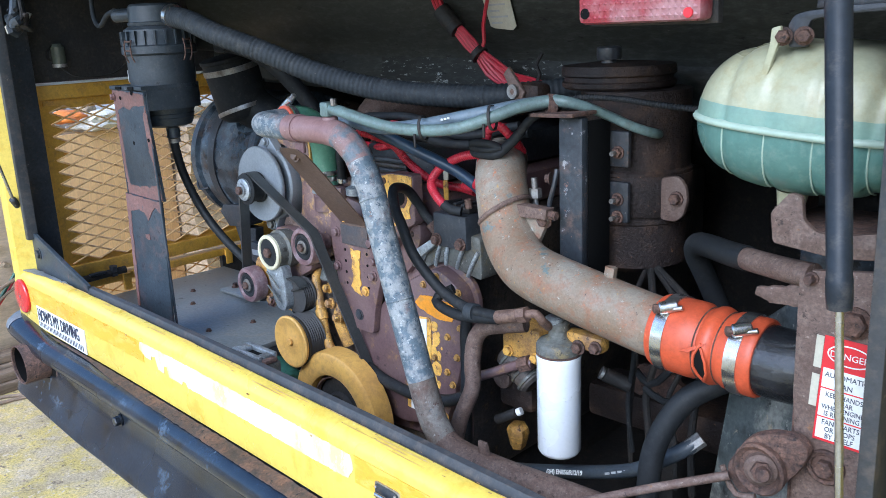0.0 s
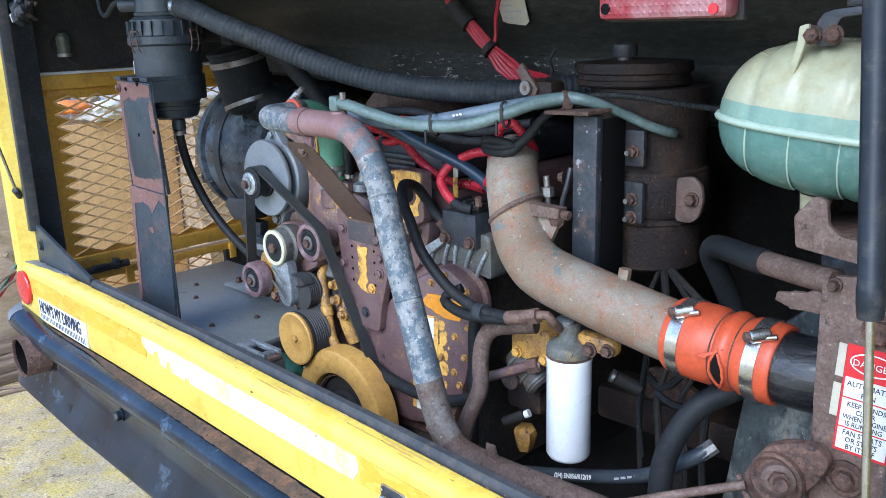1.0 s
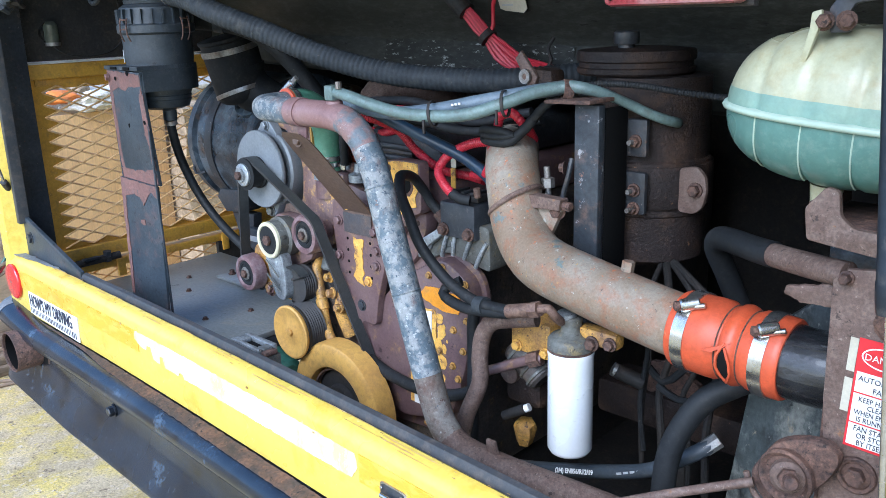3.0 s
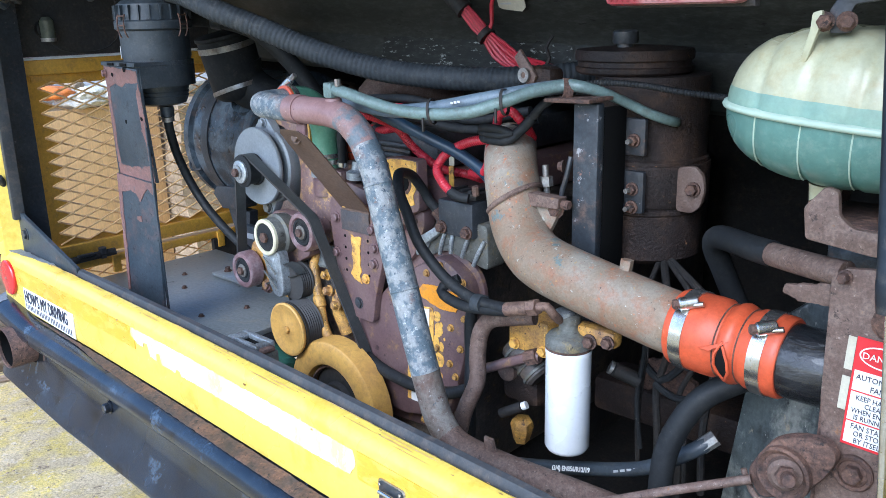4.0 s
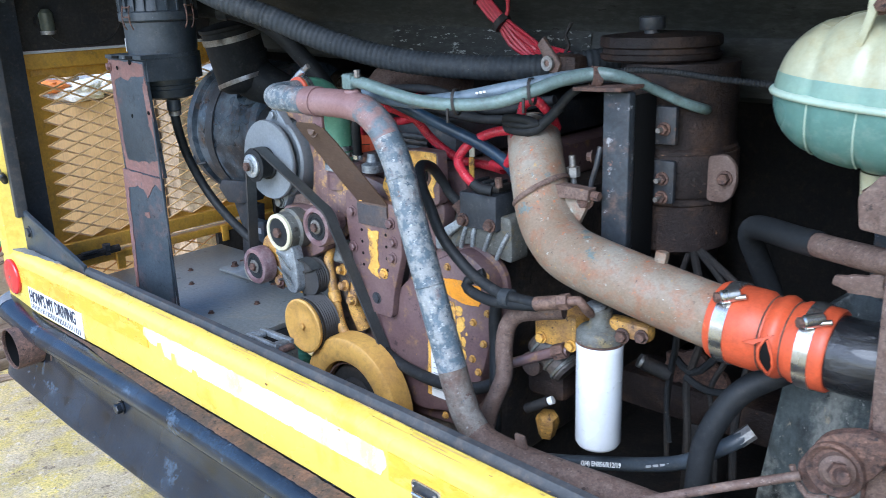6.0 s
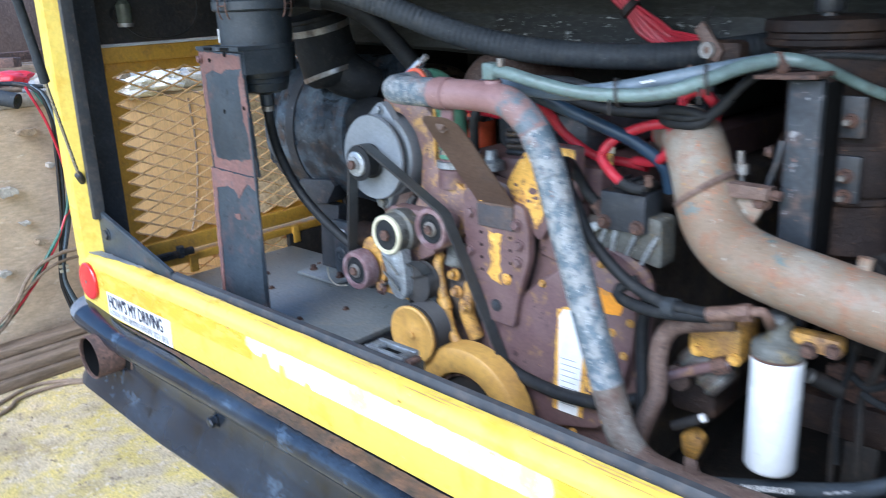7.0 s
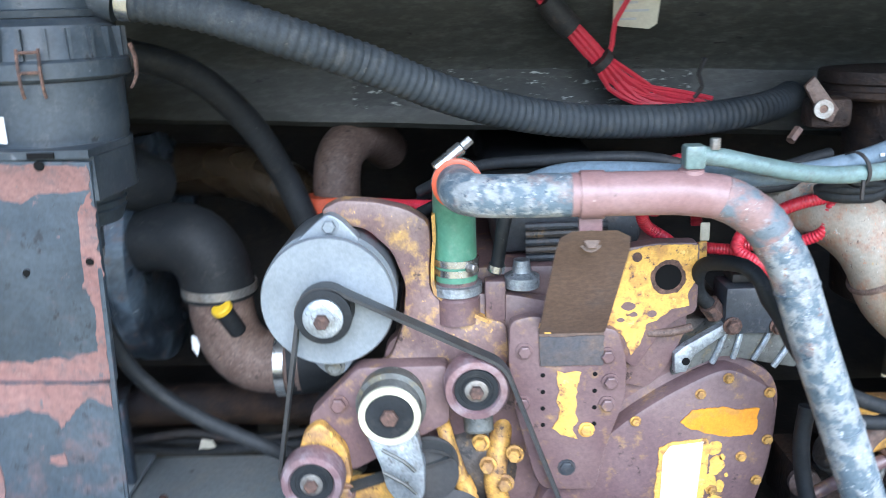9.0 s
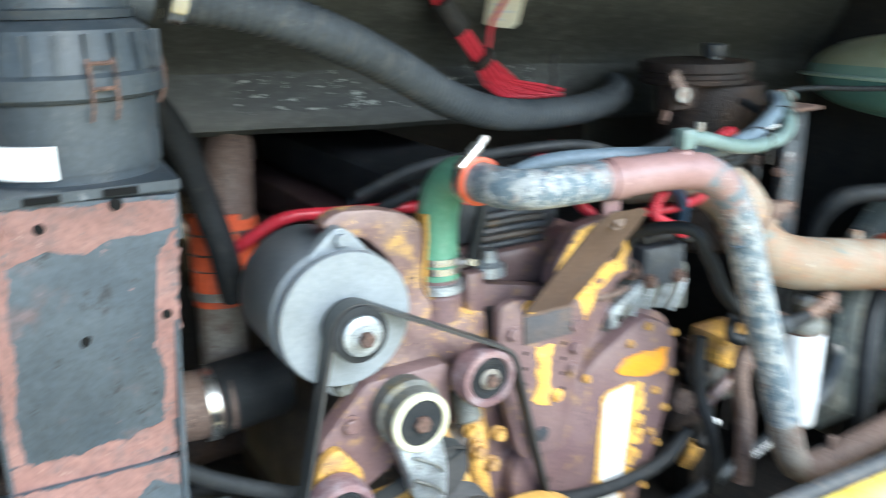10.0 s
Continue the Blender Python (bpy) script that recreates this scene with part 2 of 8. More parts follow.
M["grey_cast"] = surface("grey_cast", (0.135, 0.138, 0.124), (0.078, 0.073, 0.062), 0.4, 20, 0.12, (0.30, 0.23, 0.09), 0.18, 40, 0.55, 0.1, 0.25, 150, 0.2, flecks=(((0.36, 0.36, 0.33), 0.22, 90), ((0.04, 0.036, 0.032), 0.26, 60)))
M["alternator_grey"] = surface("alternator_grey", (0.2537, 0.2791, 0.3044), (0.208, 0.2283, 0.2436), 0.4, 12, 0.15, None, 0, 0, 0.42, 0.35, 0.05, 180, 0.1)
M["alu"] = surface("alu", (0.42, 0.45, 0.47), (0.28, 0.30, 0.31), 0.4, 30, 0.12, (0.16, 0.13, 0.10), 0.18, 60, 0.42, 0.6, 0.2, 200, 0.25, flecks=(((0.60, 0.62, 0.64), 0.25, 80), ((0.09, 0.075, 0.06), 0.22, 70)))
M["steel"] = surface("steel", (0.62, 0.62, 0.61), (0.48, 0.47, 0.45), 0.35, 40, 0.1, None, 0, 0, 0.25, 0.95, 0.03, 200, 0.08)
M["dull_steel"] = surface("dull_steel", (0.36, 0.35, 0.33), (0.24, 0.20, 0.17), 0.4, 40, 0.1, None, 0, 0, 0.42, 0.7, 0.1, 200, 0.2)
M["rubber"] = surface("rubber", (0.0125, 0.0140, 0.0155), (0.021, 0.023, 0.025), 0.45, 14, 0.15, (0.056, 0.053, 0.048), 0.12, 40, 0.62, 0, 0.08, 140, 0.2, flecks=(((0.10, 0.09, 0.075), 0.15, 90),), spec=0.3)
M["hose_grey"] = surface("hose_grey", (0.024, 0.029, 0.034), (0.042, 0.048, 0.053), 0.45, 10, 0.15, (0.08, 0.077, 0.07), 0.14, 40, 0.66, 0, 0.08, 140, 0.2, flecks=(((0.12, 0.112, 0.098), 0.16, 90),), spec=0.35)
M["plastic_black"] = surface("plastic_black", (0.028, 0.036, 0.044), (0.046, 0.055, 0.064), 0.45, 14, 0.15, (0.09, 0.09, 0.086), 0.12, 40, 0.42, 0, 0.05, 160, 0.16, flecks=(((0.12, 0.13, 0.14), 0.16, 80), ((0.014, 0.016, 0.019), 0.22, 40)), spec=0.45)
M["belt"] = surface("belt", (0.038, 0.042, 0.042), (0.062, 0.066, 0.064), 0.4, 14, 0.15, None, 0, 0, 0.5, 0, 0.08, 160, 0.15)
M["belt_rib"] = surface("belt_rib", (0.03, 0.03, 0.03), (0.05, 0.046, 0.042), 0.4, 14, 0.15, None, 0, 0, 0.6, 0, 0.08, 160, 0.15)
M["idler"] = surface("idler", (0.2478, 0.1534, 0.1593), (0.4012, 0.3186, 0.3304), 0.4, 34, 0.12, None, 0, 0, 0.4, 0.4, 0.06, 180, 0.15)
M["orange_silicone"] = surface("orange_silicone", (0.56, 0.092, 0.032), (0.46, 0.08, 0.032), 0.4, 18, 0.12, (0.30, 0.075, 0.035), 0.12, 46, 0.45, 0, 0.06, 160, 0.12, flecks=(((0.20, 0.05, 0.03), 0.13, 70), ((0.66, 0.18, 0.08), 0.18, 60)))
M["black_enamel"] = surface("black_enamel", (0.010, 0.011, 0.013), (0.02, 0.021, 0.024), 0.4, 16, 0.12, (0.12, 0.12, 0.12), 0.08, 44, 0.2, 0, 0.7, 55, 0.2, 0.5, flecks=(((0.42, 0.42, 0.42), 0.14, 60),))
M["filter_white"] = surface("filter_white", (0.82, 0.84, 0.85), (0.79, 0.81, 0.82), 0.35, 16, 0.12, (0.36, 0.33, 0.29), 0.03, 60, 0.3, 0, 0.01, 160, 0.02, 0.2)
M["tank_cream"] = surface("tank_cream", (0.45, 0.45, 0.30), (0.40, 0.405, 0.27), 0.4, 8, 0.2, (0.36, 0.29, 0.14), 0.16, 34, 0.35, 0, 0.03, 90, 0.08)
M["tank_green"] = surface("tank_green", (0.105, 0.212, 0.183), (0.085, 0.180, 0.158), 0.4, 7, 0.2, (0.22, 0.31, 0.26), 0.10, 60, 0.30, 0, 0.02, 90, 0.07)
M["tank_seam"] = surface("tank_seam", (0.42, 0.52, 0.42), (0.36, 0.46, 0.38), 0.4, 20, 0.2, None, 0, 0, 0.35, 0, 0.03, 90, 0.06)
M["pale_hose"] = surface("pale_hose", (0.16, 0.225, 0.21), (0.125, 0.175, 0.17), 0.4, 16, 0.15, (0.10, 0.10, 0.085), 0.18, 60, 0.4, 0, 0.08, 140, 0.18)
M["blue_hose"] = surface("blue_hose", (0.15, 0.195, 0.235), (0.115, 0.15, 0.185), 0.4, 16, 0.15, None, 0, 0, 0.42, 0, 0.06, 140, 0.15)
M["red_conduit"] = surface("red_conduit", (0.52, 0.026, 0.048), (0.42, 0.024, 0.036), 0.4, 16, 0.15, (0.20, 0.03, 0.03), 0.12, 60, 0.4, 0, 0.03, 140, 0.1)
M["blue_wire"] = surface("blue_wire", (0.025, 0.055, 0.10), (0.02, 0.035, 0.06), 0.4, 16, 0.15, None, 0, 0, 0.35, 0, 0.03, 140, 0.1)
M["green_hose"] = surface("green_hose", (0.115, 0.275, 0.175), (0.09, 0.225, 0.145), 0.4, 12, 0.15, (0.20, 0.33, 0.24), 0.18, 50, 0.45, 0, 0.05, 140, 0.10)
M["green_paint"] = surface("green_paint", (0.05, 0.16, 0.11), (0.03, 0.09, 0.07), 0.4, 16, 0.15, None, 0, 0, 0.45, 0, 0.1, 140, 0.2)
M["bracket_brown"] = surface("bracket_brown", (0.112, 0.074, 0.055), (0.15, 0.10, 0.075), 0.45, 10, 0.15, (0.07, 0.065, 0.068), 0.16, 20, 0.5, 0, 0.12, 140, 0.2)
M["brass"] = surface("brass", (0.17, 0.105, 0.08), (0.22, 0.14, 0.10), 0.4, 40, 0.12, (0.08, 0.05, 0.04), 0.3, 90, 0.6, 0.2, 0.2, 200, 0.25)
M["red_lens"] = surface("red_lens", (0.30, 0.035, 0.05), (0.42, 0.22, 0.23), 0.45, 14, 0.1, None, 0, 0, 0.3, 0, 0.1, 160, 0.1, 0.2)
M["reflector_red"] = surface("reflector_red", (0.62, 0.012, 0.02), (0.50, 0.012, 0.02), 0.4, 60, 0.1, None, 0, 0, 0.18, 0, 0.08, 300, 0.08, 0.6)
M["white_print"] = surface("white_print", (0.80, 0.80, 0.78), (0.70, 0.70, 0.67), 0.3, 40, 0.1, None, 0, 0, 0.4, 0, 0.02, 160, 0.05)
M["paper"] = surface("paper", (0.58, 0.55, 0.44), (0.48, 0.44, 0.34), 0.4, 20, 0.15, None, 0, 0, 0.6, 0, 0.03, 160, 0.1)
M["ink_navy"] = surface("ink_navy", (0.025, 0.028, 0.06), None, rough=0.5, bump=0, grain=0.1)
M["ink_red"] = surface("ink_red", (0.66, 0.025, 0.035), (0.60, 0.03, 0.04), 0.4, 30, 0.1, None, 0, 0, 0.4, 0, 0.02, 160, 0.05)
M["ink_grey"] = surface("ink_grey", (0.42, 0.43, 0.44), None, rough=0.5, bump=0, grain=0.1)
M["seal"] = surface("seal", (0.040, 0.043, 0.048), (0.070, 0.072, 0.076), 0.4, 8, 0.2, (0.15, 0.12, 0.095), 0.13, 40, 0.5, 0, 0.04, 140, 0.14, flecks=(((0.18, 0.155, 0.12), 0.14, 60),))
M["concrete"] = surface("concrete", (0.61, 0.490, 0.300), (0.68, 0.530, 0.165), 0.45, 8, 0.09, (0.40, 0.305, 0.185), 0.28, 5, 0.88, 0, 0.6, 110, 0.34, flecks=(((0.69, 0.575, 0.40), 0.33, 34), ((0.70, 0.55, 0.16), 0.25, 26), ((0.27, 0.205, 0.13), 0.27, 21), ((0.15, 0.115, 0.08), 0.26, 55), ((0.09, 0.07, 0.055), 0.21, 120)))
M["earth_wall"] = surface("earth_wall", (0.68, 0.545, 0.395), (0.60, 0.46, 0.315), 0.5, 5, 0.22, (0.50, 0.375, 0.25), 0.24, 13, 0.88, 0, 0.4, 60, 0.16, 0, (1, 0.45, 1.6), flecks=(((0.20, 0.15, 0.105), 0.16, 17), ((0.72, 0.62, 0.49), 0.22, 12), ((0.16, 0.12, 0.085), 0.13, 60)))
M["stone"] = surface("stone", (0.47, 0.36, 0.235), (0.36, 0.27, 0.175), 0.5, 9, 0.15, (0.20, 0.145, 0.09), 0.3, 30, 0.9, 0, 0.6, 40, 0.3)
M["cap_stone"] = surface("cap_stone", (0.55, 0.52, 0.46), (0.42, 0.37, 0.30), 0.5, 7, 0.15, (0.25, 0.2, 0.15), 0.2, 30, 0.9, 0, 0.5, 50, 0.25)
M["timber"] = surface("timber", (0.27, 0.20, 0.14), (0.20, 0.145, 0.10), 0.5, 9, 0.15, None, 0, 0, 0.75, 0, 0.3, 70, 0.3, 0, (1, 0.15, 1))
M["plywood"] = surface("plywood", (0.66, 0.425, 0.200), (0.58, 0.365, 0.168), 0.5, 4, 0.2, (0.43, 0.26, 0.13), 0.14, 14, 0.7, 0, 0.1, 80, 0.14, 0, (1, 1.6, 0.25), flecks=(((0.32, 0.19, 0.10), 0.16, 30),))
M["mesh_metal"] = surface("mesh_metal", (0.92, 0.60, 0.27), (0.74, 0.44, 0.18), 0.26, 30, 0.1, None, 0, 0, 0.38, 0.0, 0.1, 160, 0.12)
M["plastic_bag"] = surface("plastic_bag", (0.72, 0.69, 0.63), (0.58, 0.53, 0.46), 0.4, 14, 0.1, (0.62, 0.2, 0.05), 0.1, 9, 0.5, 0, 0.1, 90, 0.15)
M["orange_plastic"] = surface("orange_plastic", (0.75, 0.22, 0.03), (0.6, 0.2, 0.05), 0.4, 14, 0.1, None, 0, 0, 0.5, 0, 0.1, 90, 0.1)
M["lamp_glass"] = surface("lamp_glass", (0.10, 0.11, 0.085), (0.07, 0.075, 0.06), 0.4, 40, 0.15, None, 0, 0, 0.15, 0, 0.02, 90, 0.1)
M["yellow_cap"] = surface("yellow_cap", (0.78, 0.52, 0.02), (0.66, 0.42, 0.02), 0.4, 40, 0.15, None, 0, 0, 0.4, 0, 0.02, 90, 0.05)
M["bracket_dark"] = surface("bracket_dark", (0.060, 0.058, 0.064), (0.095, 0.072, 0.062), 0.42, 22, 0.1, (0.15, 0.10, 0.075), 0.2, 50, 0.5, 0, 0.15, 140, 0.2)
M["turbo_brass"] = surface("turbo_brass", (0.20, 0.145, 0.085), (0.14, 0.10, 0.065), 0.4, 8, 0.2, (0.10, 0.055, 0.035), 0.2, 30, 0.34, 0.8, 0.08, 140, 0.15)
M["solenoid_grey"] = surface("solenoid_grey", (0.030, 0.035, 0.043), (0.05, 0.055, 0.062), 0.4, 24, 0.12, (0.15, 0.14, 0.13), 0.12, 60, 0.5, 0, 0.15, 140, 0.2)
M["shroud_grey"] = surface("shroud_grey", (0.070, 0.084, 0.083), (0.215, 0.218, 0.192), 0.42, 15, 0.06, (0.030, 0.033, 0.033), 0.32, 10, 0.5, 0, 0.35, 120, 0.28, flecks=(((0.46, 0.45, 0.40), 0.24, 70), ((0.30, 0.255, 0.18), 0.2, 36), ((0.022, 0.024, 0.025), 0.27, 24)), stretch=(1, 1, 0.6))
M["strut_grey"] = surface("strut_grey", (0.016, 0.020, 0.026), (0.024, 0.029, 0.036), 0.4, 10, 0.15, (0.09, 0.08, 0.07), 0.14, 40, 0.40, 0, 0.03, 120, 0.14, 0.0, spec=0.25)
M["hydraulic_blue"] = surface("hydraulic_blue", (0.050, 0.062, 0.075), (0.035, 0.043, 0.052), 0.4, 16, 0.15, (0.10, 0.10, 0.095), 0.14, 60, 0.42, 0, 0.06, 140, 0.15)
M["tank_level"] = surface("tank_level", (0.20, 0.315, 0.26), (0.25, 0.35, 0.27), 0.4, 14, 0.2, None, 0, 0, 0.33, 0, 0.03, 90, 0.08)
M["column_paint"] = surface("column_paint", (0.026, 0.031, 0.037), (0.046, 0.053, 0.061), 0.42, 12, 0.12, (0.14, 0.09, 0.07), 0.24, 26, 0.5, 0, 0.2, 120, 0.2, flecks=(((0.26, 0.26, 0.265), 0.27, 30), ((0.20, 0.11, 0.08), 0.23, 40)), spec=0.4)
M["cream_ring"] = surface("cream_ring", (0.66, 0.63, 0.44), (0.56, 0.52, 0.36), 0.4, 40, 0.1, None, 0, 0, 0.4, 0, 0.03, 160, 0.08)
M["edge_wear"] = surface("edge_wear", (0.72, 0.47, 0.13), (0.60, 0.38, 0.13), 0.5, 40, 0.12, (0.78, 0.66, 0.40), 0.25, 60, 0.45, 0, 0.03, 160, 0.1)
# near-black for holes and slots, also for shade painted on the upright's side
M["hole_shade_black"] = surface("hole_shade_black", (0.008, 0.008, 0.008), None, rough=0.9, bump=0, grain=0.1, spec=0.1)


# ---- mesh tools ----
def part(name, bm, material, parent=None, label="", smooth=True, angle=38):
    me = bpy.data.meshes.new(name)
    bmesh.ops.recalc_face_normals(bm, faces=bm.faces[:])
    if smooth:
        lim = radians(angle)
        for f in bm.faces:
            f.smooth = True
        for e in bm.edges:
            if len(e.link_faces) == 2 and e.calc_face_angle(0) > lim:
                e.smooth = False
    bm.to_mesh(me)
    bm.free()
    me.materials.append(M[material])
    ob = new(name, me)
    if parent is not None:
        ob.parent = parent
        ob.matrix_parent_inverse = Matrix.Translation(-parent.location) if parent.parent is None else Matrix.Identity(4)
    if label:
        ob["label"] = label
    return ob


def thing(name, at, label, category, group="", kind=""):
    ob = new(name)
    ob.empty_display_size = 0.02
    ob.location = at
    return tagged(ob, label, category, group, kind)


def frame_of(d):
    d = Vector(d).normalized()
    up = Vector((0, 0, 1)) if abs(d.z) < 0.95 else Vector((1, 0, 0))
    u = d.cross(up).normalized()
    return d, u, u.cross(d).normalized()


def box(x0, x1, y0, y1, z0, z1, bevel=0.0, bm=None, segs=2):
    bm = bm or bmesh.new()
    r = bmesh.ops.create_cube(bm, size=1.0, matrix=Matrix.Translation(((x0 + x1) / 2, (y0 + y1) / 2, (z0 + z1) / 2)) @ Matrix.Diagonal((x1 - x0, y1 - y0, z1 - z0, 1)))
    if bevel:
        es = list({e for v in r["verts"] for e in v.link_edges})
        bmesh.ops.bevel(bm, geom=es, offset=bevel, segments=segs, affect="EDGES", profile=0.5)
    return bm


def lathe(origin, axis, profile, seg=28, bm=None):
    """Turned solid: profile of (along, radius) from origin along axis; radius 0 closes to a point."""
    bm = bm or bmesh.new()
    o = Vector(origin)
    d, u, w = frame_of(axis)
    rings = []
    for a, r in profile:
        if r <= 1e-6:
            rings.append([bm.verts.new(o + d * a)])
        else:
            rings.append([bm.verts.new(o + d * a + (u * math.cos(t) + w * math.sin(t)) * r) for t in (2 * math.pi * i / seg for i in range(seg))])
    for p, q in zip(rings, rings[1:]):
        for i in range(seg):
            j = (i + 1) % seg
            if len(p) == 1 and len(q) == 1:
                continue
            if len(p) == 1:
                bm.faces.new((p[0], q[i], q[j]))
            elif len(q) == 1:
                bm.faces.new((p[i], p[j], q[0]))
            else:
                bm.faces.new((p[i], p[j], q[j], q[i]))
    return bm


def cyl(p0, p1, r, seg=24, bm=None, bevel=0.0, r1=None):
    p0, p1 = Vector(p0), Vector(p1)
    n = (p1 - p0).length
    r1 = r if r1 is None else r1
    b = min(bevel, n / 3)
    prof = [(0, 0), (0, r - b), (b, r), (n - b, r1), (n, r1 - b), (n, 0)] if b else [(0, 0), (0, r), (n, r1), (n, 0)]
    return lathe(p0, p1 - p0, prof, seg, bm)


def spline(points, step=0.012):
    """Catmull-Rom curve through the points, resampled."""
    ps = [Vector(p) for p in points]
    ps = [ps[0] * 2 - ps[1], *ps, ps[-1] * 2 - ps[-2]]
    out = []
    for a, b, c, d in zip(ps, ps[1:], ps[2:], ps[3:]):
        n = max(2, int((c - b).length / step))
        for i in range(n):
            t = i / n
            out.append(0.5 * ((2 * b) + (c - a) * t + (2 * a - 5 * b + 4 * c - d) * t * t + (3 * b - a - 3 * c + d) * t ** 3))
    out.append(ps[-2])
    return out


def tube(points, r, seg=14, step=0.012, bm=None, radius=None, raw=False, cap=True):
    """Round tube along a smooth curve; radius(s, i) may vary it along its length s."""
    bm = bm or bmesh.new()
    ps = [Vector(p) for p in points] if raw else spline(points, step)
    d0, u, w = frame_of(ps[1] - ps[0])
    rings, s = [], 0.0
    for i, p in enumerate(ps):
        d = (ps[min(i + 1, len(ps) - 1)] - ps[max(i - 1, 0)]).normalized()
        u = (u - d * u.dot(d)).normalized()
        w = u.cross(d)
        if i:
            s += (p - ps[i - 1]).length
        rr = radius(s, i) if radius else r
        rings.append([bm.verts.new(p + (u * math.cos(t) + w * math.sin(t)) * rr) for t in (2 * math.pi * k / seg for k in range(seg))])
    for p, q in zip(rings, rings[1:]):
        for i in range(seg):
            j = (i + 1) % seg
            bm.faces.new((p[i], p[j], q[j], q[i]))
    if cap:
        bm.faces.new(rings[0][::-1])
        bm.faces.new(rings[-1])
    return bm


def ribbed(points, r, pitch, depth, seg=14):
    """Corrugated hose: rings every pitch metres."""
    step = pitch / 4
    return tube(points, r, seg, step, radius=lambda s, i: r + depth * math.sin(2 * math.pi * s / pitch))


def slab(poly, y0, y1, bevel=0.002, bm=None, rounding=0):
    """A plate cut to a polygon in x, z and as thick as from y0 to y1."""
    bm = bm or bmesh.new()
    if rounding:
        poly = rounded(poly, rounding)
    a = [bm.verts.new((x, y0, z)) for x, z in poly]
    f = bm.faces.new(a)
    r = bmesh.ops.extrude_face_region(bm, geom=[f])
    vs = [g for g in r["geom"] if isinstance(g, bmesh.types.BMVert)]
    bmesh.ops.translate(bm, verts=vs, vec=(0, y1 - y0, 0))
    bmesh.ops.recalc_face_normals(bm, faces=bm.faces[:])
    if bevel:
        front = [e for e in bm.edges if all(abs(v.co.y - y0) < 1e-6 for v in e.verts)]
        bmesh.ops.bevel(bm, geom=front, offset=bevel, segments=2, affect="EDGES", profile=0.5, clamp_overlap=True)
    return bm


def rounded(poly, r, n=4):
    out = []
    k = len(poly)
    for i in range(k):
        p, c, q = (Vector(poly[(i + j) % k]) for j in (-1, 0, 1))
        a, b = (p - c), (q - c)
        d = min(r, a.length * 0.45, b.length * 0.45)
        a, b = c + a.normalized() * d, c + b.normalized() * d
        for t in (j / n for j in range(n + 1)):
            out.append(tuple(a * (1 - t) ** 2 + c * 2 * t * (1 - t) + b * t * t))
    return out


def ragged(poly, seed, amount, step=0.0035):
    """A polygon with torn, uneven edges, for flaked paint."""
    out = []
    k = len(poly)
    for i in range(k):
        a, b = Vector(poly[i]), Vector(poly[(i + 1) % k])
        n = max(1, int((b - a).length / step))
        d = (b - a).normalized()
        perp = Vector((-d.y, d.x))
        for j in range(n):
            p = a.lerp(b, j / n)
            q = Vector((p.x, p.y, seed * 0.37))
            out.append(tuple(p + perp * amount * (1.6 * noise.noise(q * 60) + 0.9 * noise.noise(q * 230))))
    return out


def strip(points, y0, y1, thick, bm=None):
    """A flat belt on edge: follows points in x, z and is as wide as from y0 to y1."""
    bm = bm or bmesh.new()
    n = len(points)
    rows = []
    for i, (x, z) in enumerate(points):
        a, b = Vector(points[i - 1]), Vector(points[(i + 1) % n])
        d = (b - a).normalized()
        nx, nz = -d.y * thick / 2, d.x * thick / 2
        rows.append([bm.verts.new(c) for c in ((x - nx, y0, z - nz), (x + nx, y0, z + nz), (x + nx, y1, z + nz), (x - nx, y1, z - nz))])
    for i in range(n):
        p, q = rows[i], rows[(i + 1) % n]
        for k in range(4):
            j = (k + 1) % 4
            bm.faces.new((p[k], p[j], q[j], q[k]))
    return bm


def bolt(at, axis, r=0.008, h=0.007, material="dull_steel", parent=None, washer=True, name="bolt", label=""):
    """Hex head on a washer; axis points outward."""
    bm = bmesh.new()
    if washer:
        lathe(at, axis, [(0, 0), (0, r * 1.5), (h * 0.25, r * 1.5), (h * 0.3, 0)], 12, bm)
    lathe(Vector(at) + Vector(axis).normalized() * h * 0.2, axis, [(0, r * 1.12), (h * 0.85, r * 1.12), (h, r * 0.9), (h, 0)], 6, bm)
    return part(name, bm, material, parent, label, angle=25)


def arc(cx, cz, r, a0, a1, n=10):
    return [(cx + r * math.cos(radians(a0 + (a1 - a0) * i / n)), cz + r * math.sin(radians(a0 + (a1 - a0) * i / n))) for i in range(n + 1)]


def lettering(name, body, size, at, material, parent, bold=0.0, width=1.0, lean=0.0, align="LEFT", turn=(90, 0, 0)):
    """Flat letters from the built-in font as a mesh."""
    cu = bpy.data.curves.new(name, "FONT")
    cu.body, cu.size, cu.extrude, cu.offset, cu.align_x, cu.shear = body, size, 0.0003, bold, align, lean
    cu.resolution_u = 2
    tmp = bpy.data.objects.new(name, cu)
    me = bpy.data.meshes.new_from_object(tmp)
    bpy.data.objects.remove(tmp)
    me.transform(pose(*at, *turn) @ Matrix.Diagonal((width, 1, 1, 1)))
    me.materials.clear()
    me.materials.append(M[material])
    ob = new(name, me)
    ob.parent = parent
    ob.matrix_parent_inverse = Matrix.Translation(-parent.location) if parent.parent is None else Matrix.Identity(4)
    return ob


# ---- the setting ----
GZ = 0.10
rng = random.Random(7)

bm = bmesh.new()
for (x0, x1, y0, y1) in ((-60, 60, -60, 60),):
    vs = [bm.verts.new(c) for c in ((x0, y0, GZ), (x1, y0, GZ), (x1, y1, GZ), (x0, y1, GZ))]
    bm.faces.new(vs)
